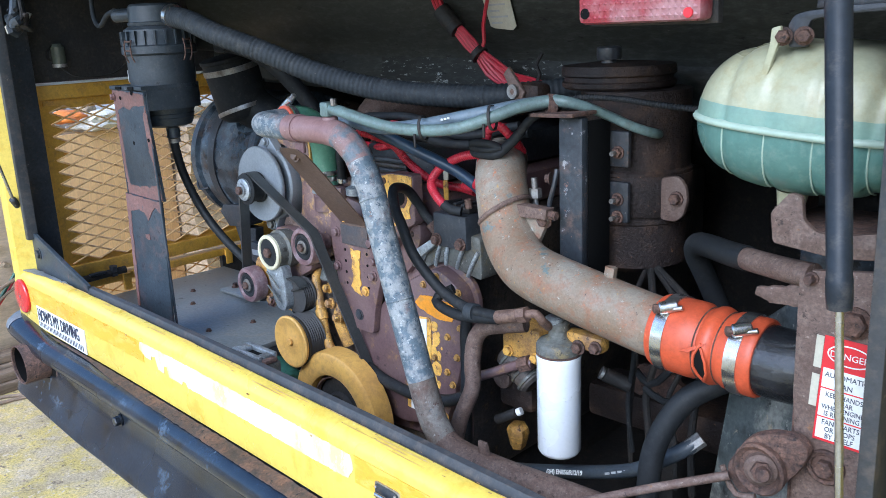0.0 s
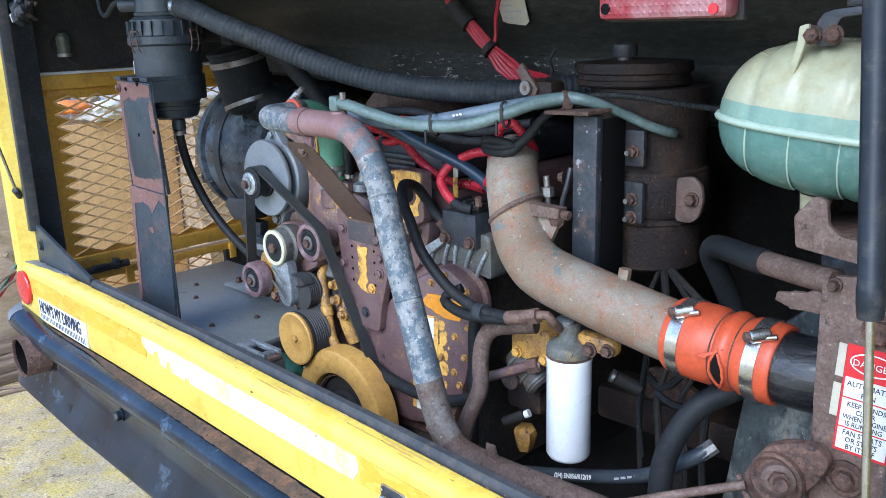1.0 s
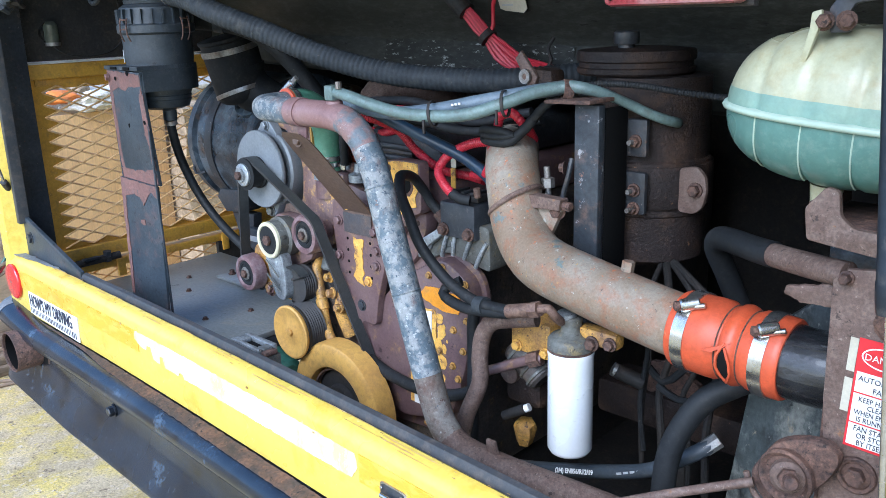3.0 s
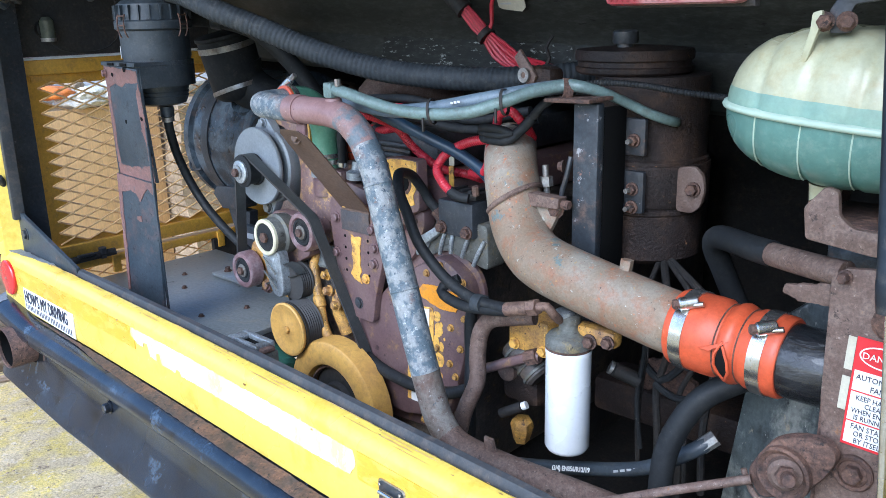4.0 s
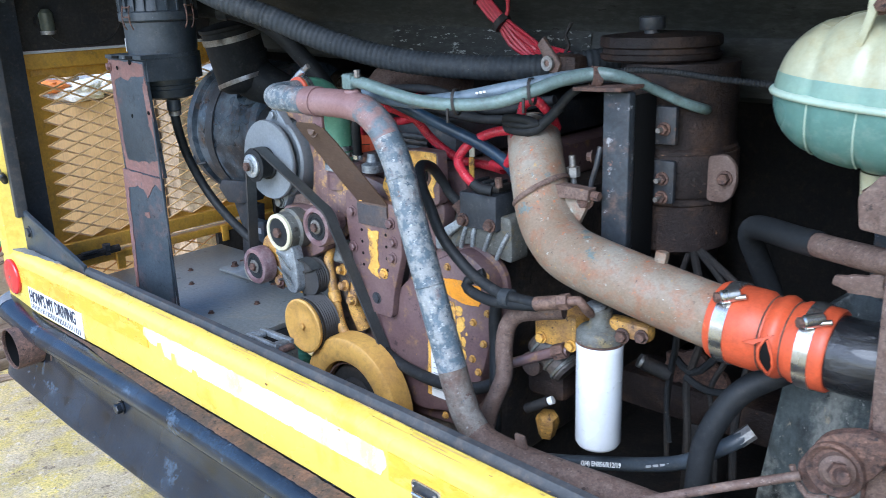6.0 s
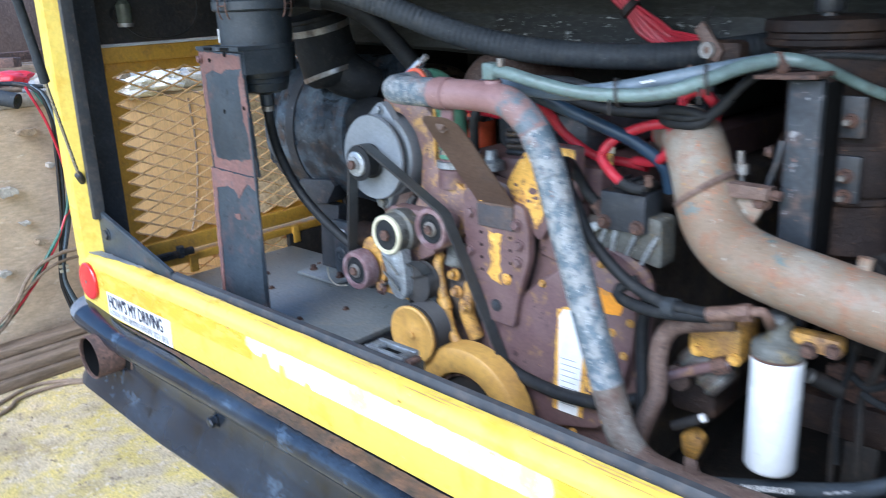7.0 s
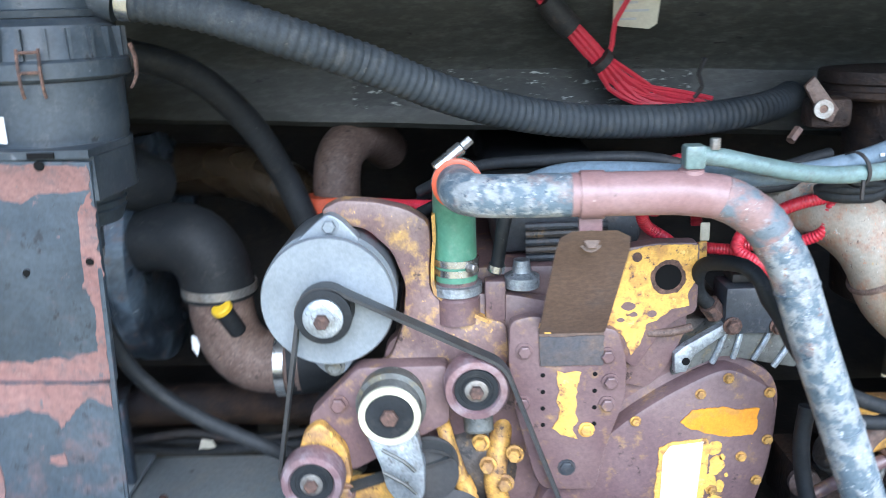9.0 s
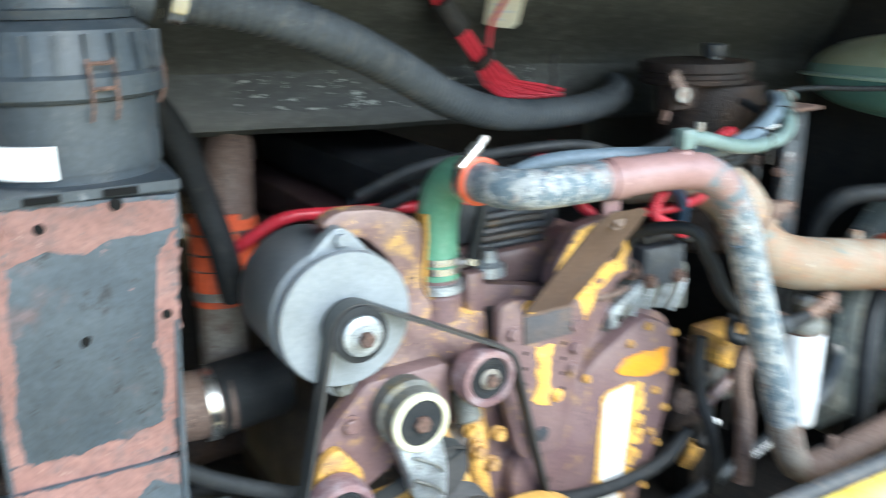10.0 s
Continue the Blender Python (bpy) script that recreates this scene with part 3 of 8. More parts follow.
tagged(part("ground", bm, "concrete"), "worn concrete yard with faded yellow paint stains", "ground", kind="structure")

# bus shell round the engine bay
profile = [(0.80, 1.52), (0.752, 1.50), (0.751, 1.545), (0.7485, 1.560), (0.741, 1.575), (0.729, 1.592), (0.714, 1.610), (0.697, 1.630), (0.682, 1.655), (0.668, 1.69), (0.658, 1.74), (0.65, 1.85), (0.645, 2.03), (0.80, 2.03)]
bm = bmesh.new()
rows = [[bm.verts.new((x, y + 0.004 * noise.noise((x * 3, z * 4, 7.0)), min(2.0, z - (x + 0.6) * 0.035))) for y, z in profile] for x in (-1.16 + 0.058 * i for i in range(41))]
for pr, qr in zip(rows, rows[1:]):
    for k in range(len(profile)):
        j = (k + 1) % len(profile)
        bm.faces.new((pr[k], pr[j], qr[j], qr[k]))
bm.faces.new(rows[0])
bm.faces.new(rows[-1][::-1])
hd = tagged(part("wall_front", bm, "liner"), "dark liner panel leaning over the engine", "wall", kind="structure")
bm = bmesh.new()
rows = [[bm.verts.new((x, y, z + 0.004 * noise.noise((x * 5, z * 9, 0)))) for y, z in ((0.749, 1.548 - (x + 0.6) * 0.03), (0.742, 1.52 - (x + 0.6) * 0.04), (0.732, 1.49 - (x + 0.6) * 0.043), (0.730, 1.462 - (x + 0.6) * 0.045), (0.742, 1.452 - (x + 0.6) * 0.045))] for x in (-1.15 + 0.05 * i for i in range(47))]
for pr, qr in zip(rows, rows[1:]):
    for k in range(4):
        bm.faces.new((pr[k], pr[k + 1], qr[k + 1], qr[k]))
part("liner_lip", bm, "liner", hd, "lower lip of the liner")
bm = bmesh.new()
rows = [[bm.verts.new((x, y - 0.0015, z + 0.004 * noise.noise((x * 5, z * 9, 0)) + dz * noise.noise((x * 30, 2.0, 0)))) for y, z, dz in ((0.746, 1.548 - (x + 0.6) * 0.03, 0.012), (0.742, 1.52 - (x + 0.6) * 0.04, 0.0), (0.7325, 1.49 - (x + 0.6) * 0.043, 0.012))] for x in (-0.30 + 0.02 * i for i in range(31))]
for pr, qr in zip(rows, rows[1:]):
    for k in range(2):
        bm.faces.new((pr[k], pr[k + 1], qr[k + 1], qr[k]))
part("scuffed_patch", bm, "liner_scuff", hd, "pale scuffed patch on the liner")
tagged(part("bulkhead", box(-1.18, 1.18, 1.62, 1.66, 0.45, 2.00), "soot"), "sooty steel bulkhead behind the engine", "wall", kind="structure")
tagged(part("ceiling", box(-1.2, 1.2, 0.03, 1.66, 2.00, 2.05), "liner"), "dark ceiling of the engine bay", "ceiling", kind="structure")
tagged(part("wall_right", box(1.20, 1.24, 0.10, 1.66, 0.50, 2.00), "soot"), "black inner side wall of the bay", "wall", kind="structure")
bm = box(-1.215, -1.18, 0.13, 1.66, 1.4975, 2.00, 0.003)
tagged(part("wall_left", bm, "soot"), "black inner side wall above the grille", "wall", kind="structure")
# out of view; lower edge placed to keep sky light off the upper bay
tagged(part("wall_rear", box(-1.24, 1.24, 0.0, 0.05, 1.80, 2.059, 0.01), "bus_yellow"), "unseen yellow rear wall above the opening, set low to shade the bay", "bus rear", kind="structure")
tagged(part("inner_side", box(-1.199, -1.18, 0.955, 1.66, 0.45, 1.489), "soot"), "black inner side lining of the bay", "wall", kind="structure")
tagged(part("skirt_lining", box(-1.199, -1.181, 0.705, 0.9545, 0.45, 0.842), "soot"), "black lining below the grille sill", "wall", kind="structure")
# added dark sheet: hides the bright ground and stops its bounce light
tagged(part("undertray", box(-0.38, 1.19, 0.06, 1.61, 0.50, 0.51), "soot"), "dark sheet added below the engine to block the bright ground", "tray", kind="structure")
tagged(part("roof_body", box(-1.24, 1.24, 0.0, 6.0, 2.06, 3.1, 0.06), "bus_yellow"), "yellow bus body above the engine bay", "bus body", kind="structure")
tagged(part("body_side_right", box(1.30, 1.34, -0.028, 6.0, 0.45, 2.05, 0.01), "bus_yellow"), "yellow side of the bus", "bus side", kind="structure")
tagged(part("side_skirt", box(-1.24, -1.20, 0.86, 6.0, 0.45, 2.05, 0.01), "bus_yellow"), "yellow side of the bus ahead of the grille", "bus side", kind="structure")

# raised engine hatch on its hinge above the opening
ht = thing("engine_hatch", (0.0, 0.0, 2.10), "yellow engine hatch propped open above the bay", "hatch", kind="structure")
for nm2, mt2, hb in (("skin", "bus_yellow", box(-1.16, 1.16, -1.10, 0.0, 0.012, 0.030, 0.006)), ("inner_lining", "liner", box(-1.10, 1.10, -1.05, -0.03, 0.0, 0.0115, 0.003)), ("hinge", "black_steel", cyl((-1.1, 0.0, 0.006), (1.1, 0.0, 0.006), 0.011, 12))):
    hb.transform(Matrix.Translation((0, -0.012, 2.10)) @ Matrix.Rotation(radians(-26), 4, "X"))
    part(nm2, hb, mt2, ht)

# deck beside the engine
dk = thing("engine_deck", (-0.8, 0.45, 0.80), "dusty grey sheet steel deck beside the engine", "deck", kind="structure")
part("deck_sheet", box(-1.165, -0.385, 0.045, 0.70, 0.795, 0.81, 0.002), "deck_black", dk)
part("edge_flange", box(-0.395, -0.385, 0.05, 0.70, 0.70, 0.794, 0.002), "black_steel", dk)
for x, y in ((-0.98, 0.47), (-0.86, 0.40), (-0.92, 0.62), (-0.66, 0.55), (-0.56, 0.42), (-0.60, 0.30)):
    bolt((x, y, 0.81), (0, 0, 1), 0.006, 0.006, "rust", dk)
tagged(part("undertray_side", box(-1.178, -0.382, 0.702, 1.61, 0.60, 0.61), "soot"), "sooty tray behind the deck", "tray", kind="structure")
du = thing("heater_duct", (-0.6, 0.92, 0.62), "dark brown rusty duct running behind the deck", "duct")
part("pipe", tube([(-1.10, 0.96, 0.80), (-0.85, 0.93, 0.81), (-0.62, 0.92, 0.815), (-0.40, 0.93, 0.80), (-0.30, 0.97, 0.78)], 0.046, 22, 0.03), "dark_rust", du)
for x in (-0.86, -0.64, -0.43):
    part("band", lathe((x, 0.926, 0.812), (1, 0, 0), [(0, 0.0465), (0, 0.0495), (0.014, 0.0495), (0.014, 0.0465)], 22), "soot", du)
part("hanger", box(-0.70, -0.67, 0.915, 0.935, 0.611, 0.77, 0.003), "soot", du)
for i, (y, z, r, dz) in enumerate(((0.735, 0.800, 0.013, 0.010), (0.765, 0.812, 0.010, -0.006), (0.79, 0.790, 0.016, 0.004), (0.745, 0.775, 0.012, 0.0))):
    ct = thing("floor_cable", (-0.6, y, z), "sooty cable lying behind the deck edge", "cable", "cables behind the deck")
    part("cable", tube([(-0.98, y + 0.03, z - 0.02), (-0.82, y, z + dz), (-0.68, y + 0.015, z - dz), (-0.55, y - 0.008, z + dz), (-0.42, y + 0.02, z), (-0.33, y + 0.06, z - 0.06)], r, 10, 0.03), "soot" if i % 2 else "rubber", ct)
tw = thing("tape_scrap", (-0.625, 0.725, 0.812), "scrap of pale tape on the cables", "tape")
part("scrap", slab(ragged([(-0.640, 0.818), (-0.608, 0.822), (-0.612, 0.838), (-0.636, 0.840)], 77, 0.002), 0.712, 0.7145, 0.0), "paper", tw)
tagged(part("chassis_rail", box(-0.60, -0.50, 1.00, 1.62, 0.611, 0.78, 0.006), "soot"), "sooty chassis rail", "rail", kind="structure")

# side grille
gr = thing("side_grille", (-1.2, 0.5, 0.82), "yellow expanded metal grille in a yellow steel frame", "grille", kind="structure")
part("top_rail", box(-1.225, -1.19, 0.14, 0.95, 1.445, 1.488, 0.004), "frame_yellow", gr)
part("bottom_rail", box(-1.225, -1.19, 0.14, 0.95, 0.882, 0.925, 0.004), "frame_yellow", gr)
part("sill_rail", box(-1.235, -1.185, 0.14, 0.95, 0.843, 0.868, 0.004), "frame_yellow", gr)
for y in (0.335, 0.72):
    part("sill_bracket", box(-1.188, -1.176, y, y + 0.026, 0.811, 0.866, 0.002), "frame_yellow", gr)
part("near_rail", box(-1.225, -1.208, 0.14, 0.178, 0.926, 1.444, 0.003), "frame_yellow", gr)
fl = slab([(0.1785, 0.926), (0.1785, 1.4145), (0.180, 1.4145), (0.205, 0.926)], -1.222, -1.212, 0)
fl.transform(Matrix(((0, 1, 0, 0), (1, 0, 0, 0), (0, 0, 1, 0), (0, 0, 0, 1))))
part("near_flange", fl, "frame_yellow", gr)
part("end_rail", box(-1.225, -1.19, 0.90, 0.95, 0.926, 1.444, 0.004), "frame_yellow", gr)
part("top_flange", box(-1.225, -1.210, 0.179, 0.899, 1.415, 1.4445, 0.002), "frame_yellow", gr)
part("bead", tube([(-1.187, 0.15, 1.4925), (-1.187, 0.5, 1.4925), (-1.187, 0.95, 1.4925)], 0.0045, 6, 0.2), "white_print", gr, "pale painted edge of the frame")
bm = bmesh.new()
PY, PZ, MZ0 = 0.088, 0.0183, 0.930
NROWS = int((1.440 - MZ0) / PZ)


def strand_start(row):
    """Where the first strand crossing of a row of the mesh lies along y."""
    return 0.192 if row % 2 == 0 else 0.192 + PY / 2


for row in range(NROWS):
    z, y = MZ0 + row * PZ, strand_start(row)
    while y < 0.90:
        for sgn in (-1, 1):
            y2 = y + sgn * PY / 2
            if 0.19 < y2 < 0.92:
                a, b = Vector((-1.205, y, z)), Vector((-1.200, y2, z + PZ))
                d, u, w = frame_of(b - a)
                rows = [[bm.verts.new(q + u * (0.0028 * (cu - cw) / 2) + w * (0.0028 * (cu + cw) / 2)) for cu, cw in ((-1, -1), (1, -1), (1, 1), (-1, 1))] for q in (a, b)]
                for k in range(4):
                    j = (k + 1) % 4
                    bm.faces.new((rows[0][k], rows[0][j], rows[1][j], rows[1][k]))
        y += PY
for row in range(3):
    for k in range(9):
        y, z = 0.27 + k * PY + (row % 2) * PY / 2, 0.790 + row * PZ
        for sgn in (-1, 1):
            tube([(-1.222, y, z), (-1.218, y + sgn * PY / 2, z + PZ)], 0.0026, 4, 0.2, bm, raw=True)
tagged(part("expanded_mesh", bm, "mesh_metal", gr, smooth=False), kind="stuff")
# plain sheet left round the mesh, toothed where the cut diamonds end
to_side = Matrix(((0, 1, 0, 0), (1, 0, 0, 0), (0, 0, 1, 0), (0, 0, 0, 1)))
teeth = [(0.1395, MZ0 - 0.001), (strand_start(0), MZ0 - 0.001)] + [(strand_start(r), MZ0 + r * PZ) for r in range(1, NROWS + 1)] + [(0.1395, MZ0 + NROWS * PZ)]
border = slab(teeth, -1.209, -1.2065, 0)
border.transform(to_side)
part("side_border", border, "frame_yellow", gr, "solid sheet beside the mesh")
teeth, y, r = [(0.1395, 0.9255)], 0.192, 0
while y < 0.90:
    teeth.append((y, MZ0 + (0.0 if r % 2 == 0 else PZ)))
    y, r = y + PY / 2, r + 1
teeth = [(0.1395, MZ0 - 0.0015)] + teeth[1:] + [(0.899, MZ0), (0.899, 0.9255), (0.1395, 0.9255)]
border = slab(teeth, -1.2095, -1.2070, 0)
border.transform(to_side)
part("lower_border", border, "frame_yellow", gr, "solid sheet below the mesh")
vl = thing("valve_fitting", (-1.15, 0.25, 0.862), "small black valve lying on the grille sill", "valve")
part("body", tube([(-1.19, 0.20, 0.875), (-1.17, 0.27, 0.882), (-1.165, 0.34, 0.885)], 0.012, 8), "soot", vl)
part("nut", cyl((-1.168, 0.30, 0.872), (-1.165, 0.30, 0.905), 0.013, 6), "black_steel", vl)
part("lever", box(-1.172, -1.155, 0.22, 0.27, 0.888, 0.896, 0.002), "black_steel", vl)

# rear panel with its rolled top, seal and tape
rp = thing("rear_panel", (0.0, 0.0, 0.77), "glossy yellow rear panel of the bus with chipped edges", "panel", kind="structure")
PX0, PX1 = -1.165, 1.24
sec = [(0.002, 0.812), (0.0, 0.83), (0.0, 0.935), (0.004, 0.953), (0.016, 0.965), (0.035, 0.968), (0.044, 0.962), (0.044, 0.945), (0.03, 0.94), (0.022, 0.90), (0.022, 0.812)]


def extrude_x(section, x0, x1, n=1, bm=None):
    bm = bm or bmesh.new()
    rows = [[bm.verts.new((x0 + (x1 - x0) * i / n, y, z)) for y, z in section] for i in range(n + 1)]
    for p, q in zip(rows, rows[1:]):
        for k in range(len(section)):
            j = (k + 1) % len(section)
            bm.faces.new((p[k], p[j], q[j], q[k]))
    bm.faces.new(rows[0])
    bm.faces.new(rows[-1][::-1])
    return bm


part("sheet", extrude_x(sec, PX0, PX1, 72), "bus_yellow", rp)
part("reflective_tape", slab([(-1.06 + 0.08 * i, 0.886) for i in range(10)] + [(-0.34 - 0.08 * i, 0.936) for i in range(10)], -0.0016, -0.0002, 0), "tape", rp, "faded yellow reflective tape")
part("worn_tape", slab(ragged([(-0.355, 0.915), (-0.350, 0.936), (-0.10, 0.936), (0.30, 0.934), (0.44, 0.933), (0.445, 0.910), (0.43, 0.886), (0.3, 0.884), (-0.08, 0.884), (-0.13, 0.884), (-0.136, 0.893), (-0.152, 0.893), (-0.158, 0.884), (-0.215, 0.884), (-0.222, 0.906), (-0.236, 0.905), (-0.240, 0.887), (-0.268, 0.888), (-0.276, 0.916), (-0.296, 0.914), (-0.300, 0.902), (-0.325, 0.903)], 5, 0.0014, 0.005), -0.0018, -0.0004, 0), "tape_worn", rp, "bleached, flaking length of tape")
part("plain_tape", slab([(0.45 + 0.13 * i, 0.886) for i in range(7)] + [(1.23 - 0.13 * i, 0.936) for i in range(7)], -0.0016, -0.0002, 0), "tape", rp, "faded yellow reflective tape")
bm = bmesh.new()
for i in range(70):
    rnd = random.Random(500 + i)
    x, y = rnd.uniform(-1.1, 1.2), rnd.uniform(0.016, 0.043)
    r = rnd.uniform(0.0007, 0.0022)
    z = 0.9665 if 0.02 < y < 0.038 else 0.9655
    vs = [bm.verts.new((x + r * (1 + 0.4 * rnd.random()) * math.cos(t) * 1.8, y + r * (0.6 + 0.4 * rnd.random()) * math.sin(t) * 0.6, z + 0.0022)) for t in (2 * math.pi * k / 9 for k in range(9))]
    bm.faces.new(vs)
tagged(part("paint_chips", bm, "chip_brown", rp, "rusty chips along the panel edge", smooth=False), kind="stuff")
bm = bmesh.new()
for i in range(46):
    rnd = random.Random(900 + i)
    x, y = rnd.uniform(-0.95, 1.2), rnd.choice((0.0145, 0.020, 0.027, 0.034))
    lx, ly = rnd.uniform(0.006, 0.050), rnd.uniform(0.0006, 0.0018)
    z = {0.0145: 0.9652, 0.020: 0.9670, 0.027: 0.9678, 0.034: 0.9686}[y]
    vs = [bm.verts.new((x + lx * math.cos(t) * rnd.uniform(0.7, 1.2), y + ly * math.sin(t) * rnd.uniform(0.6, 1.2), z + 0.0012 + 0.1 * ly * math.sin(t))) for t in (2 * math.pi * k / 14 for k in range(14))]
    bm.faces.new(vs)
tagged(part("edge_wear", bm, "edge_wear", rp, "dull worn smears along the panel edge", smooth=False), kind="stuff")
for i, (x, z) in enumerate(((0.33, 0.93), (-0.42, 0.935), (0.12, 0.945))):
    part("chip", slab(ragged([(x - 0.003, z - 0.0015), (x + 0.0025, z - 0.002), (x + 0.0035, z + 0.001), (x - 0.002, z + 0.002)], 70 + i, 0.001, 0.002), -0.0024, -0.0003, 0), "chip_brown", rp)
part("seal", extrude_x([(0.045, 0.945), (0.046, 0.966), (0.052, 0.976), (0.062, 0.978), (0.066, 0.97), (0.066, 0.945)], -0.74, 1.19, 72), "seal", rp, "grey rubber edge seal")
wear = slab(ragged([(-1.150, 0.010), (-1.145, 0.040), (-1.06, 0.042), (-0.96, 0.040), (-0.84, 0.041), (-0.82, 0.036), (-0.93, 0.030), (-1.02, 0.022), (-1.08, 0.014)], 61, 0.003, 0.006), 0.9685, 0.9696, 0)
wear.transform(Matrix(((1, 0, 0, 0), (0, 0, 1, 0), (0, 1, 0, 0), (0, 0, 0, 1))))
part("corner_wear", wear, "bare_zinc", rp, "pale bare metal at the worn corner")
part("corner_gusset", slab([(-1.10, 0.962), (-1.10, 1.075), (-1.085, 1.078), (-0.74, 0.982), (-0.74, 0.962)], 0.046, 0.056, 0.002), "post_paint", rp, "dark grey corner gusset")
part("gusset_lip", box(-1.10, -0.74, 0.05, 0.075, 0.955, 0.962, 0.001), "post_paint", rp)
bolt((-1.06, 0.046, 1.02), (0, -1, 0), 0.012, 0.008, "black_steel", rp)
part("inner_skin", extrude_x([(0.040, 0.62), (0.0435, 0.62), (0.0435, 0.938), (0.040, 0.938)], -1.15, 1.2, 20), "black_steel", rp)

cr = thing("round_reflector", (-1.107, -0.001, 0.895), "round red reflector on the yellow corner", "reflector")
part("lens", lathe((-1.107, -0.0005, 0.895), (0, -1, 0), [(0, 0), (0, 0.051), (0.006, 0.051), (0.009, 0.048), (0.011, 0.03), (0.0115, 0)], 32), "reflector_red", cr)
part("rivet", lathe((-1.107, -0.0118, 0.895), (0, -1, 0), [(0, 0.004), (0.001, 0.004), (0.0015, 0)], 10), "dull_steel", cr)

st = thing("driving_sticker", (-0.86, -0.002, 0.84), "white sticker with dark lettering about driving", "sticker")
part("backing", slab([(-1.010, 0.822), (-1.008, 0.886), (-0.682, 0.884), (-0.685, 0.816)], -0.003, -0.0004, 0), "white_print", st)
for dx, dy in ((0.010, 0.0), (0.0112, 0.0004), (0.0124, 0.0008)):
    lettering("wording", "HOW'S MY DRIVING", 0.051, (-1.014 + dx, -0.0036 - dy, 0.8455), "ink_navy", st, 0.0, 0.612)
xx = -1.003
rnd = random.Random(3)
for i in range(29):
    wd = rnd.uniform(0.0028, 0.0058)
    part("text_bar", box(xx, xx + wd, -0.0036, -0.0031, 0.8262 - 0.0002 * i, 0.8400 - 0.0001 * i), "ink_navy", st)
    xx += 0.0106

# corner posts
bm = bmesh.new()
rows = [[bm.verts.new((x + off, y, z)) for x, y in ((-1.165, 0.05), (-1.165, 0.004), (-1.160, -0.001), (-1.128, -0.001), (-1.122, 0.003), (-1.098, 0.046), (-1.104, 0.052))] for z, off in ((0.955, 0.0), (2.05, 0.012))]
for k in range(7):
    j = (k + 1) % 7
    bm.faces.new((rows[0][k], rows[0][j], rows[1][j], rows[1][k]))
bm.faces.new(rows[0])
bm.faces.new(rows[1][::-1])
tagged(part("corner_post_left", bm, "bus_yellow", angle=20), "yellow corner post of the bus", "post", kind="structure")
tagged(part("post_lining_left", box(-1.178, -1.118, 0.055, 0.135, 0.93, 2.0, 0.004), "black_steel"), "black steel lining of the corner post", "post lining", kind="structure")
tagged(part("edge_seal_left", slab([(-1.10, 1.06), (-1.082, 1.06), (-1.066, 2.0), (-1.084, 2.0)], 0.028, 0.058, 0.003), "seal"), "dark rubber edge seal on the post", "seal", kind="structure")
tagged(part("corner_post_right", slab([(1.285, 0.955), (1.36, 0.955), (1.36, 2.05), (1.275, 2.05)], -0.085, -0.03, 0.006), "bus_yellow"), "yellow corner post of the bus", "post", kind="structure")
tagged(part("edge_seal_right", slab([(1.195, 0.955), (1.213, 0.955), (1.203, 2.0), (1.185, 2.0)], 0.028, 0.075, 0.003), "seal"), "dark rubber edge seal on the post", "seal", kind="structure")

# bumper: swept section that wraps the corner
bp = thing("rear_bumper", (0.0, -0.05, 0.56), "black steel bumper with a rolled upper edge and rust", "bumper", kind="structure")
bsec = [(-0.02, 0.806), (0.012, 0.805), (0.028, 0.8035), (0.040, 0.799), (0.050, 0.791), (0.0555, 0.780), (0.0555, 0.768), (0.050, 0.757), (0.040, 0.748), (0.028, 0.741), (0.018, 0.733), (0.012, 0.722), (0.010, 0.704), (0.011, 0.684), (0.015, 0.664), (0.023, 0.643), (0.034, 0.620), (0.046, 0.600), (0.055, 0.586), (0.057, 0.577), (0.053, 0.569), (0.040, 0.565), (0.010, 0.563), (-0.02, 0.563)]
bm = bmesh.new()
route = [(1.26, 0.0, 0, -1)] + [(1.2 - 0.05 * i, 0.0, 0, -1) for i in range(46)]
for i in range(7):
    a = radians(90 * i / 6)
    route.append((-1.118 - 0.06 * math.sin(a), 0.06 - 0.06 * math.cos(a), -math.sin(a), -math.cos(a)))
route.append((-1.178, 0.12, -1, 0))
rows = [[bm.verts.new((x + dx * o, y + dy * o, z + (0.026 * min(1.0, max(0.0, (-0.92 - x) / 0.22)) if z > 0.73 else 0.028 * min(1.0, max(0.0, (-0.72 - x) / 0.42))))) for o, z in bsec] for x, y, dx, dy in route]
for p, q in zip(rows, rows[1:]):
    for k in range(len(bsec)):
        j = (k + 1) % len(bsec)
        bm.faces.new((p[k], p[j], q[j], q[k]))
bm.faces.new(rows[0])
bm.faces.new(rows[-1][::-1])
part("beam", bm, "bumper_black", bp)
ledge = slab(ragged([(-0.96, -0.0025), (-0.80, -0.008), (-0.66, -0.010), (-0.52, -0.022), (-0.30, -0.030), (0.10, -0.034), (0.60, -0.034), (1.24, -0.034), (1.24, -0.0025), (0.60, -0.0025), (0.0, -0.0025), (-0.60, -0.0025)], 21, 0.0012, 0.006), 0.8045, 0.8064, 0)
ledge.transform(Matrix(((1, 0, 0, 0), (0, 0, 1, 0), (0, 1, 0, 0), (0, 0, 0, 1))))
for v in ledge.verts:
    v.co.z += 0.0052 * max(0.0, 1 + (v.co.y + 0.0025) / 0.02)
part("ledge", ledge, "bumper_rust", bp, "rust-stained top ledge")
bm = bmesh.new()
tip = [(x, y, dx, dy) for x, y, dx, dy in route if x < -1.06]
rows = []
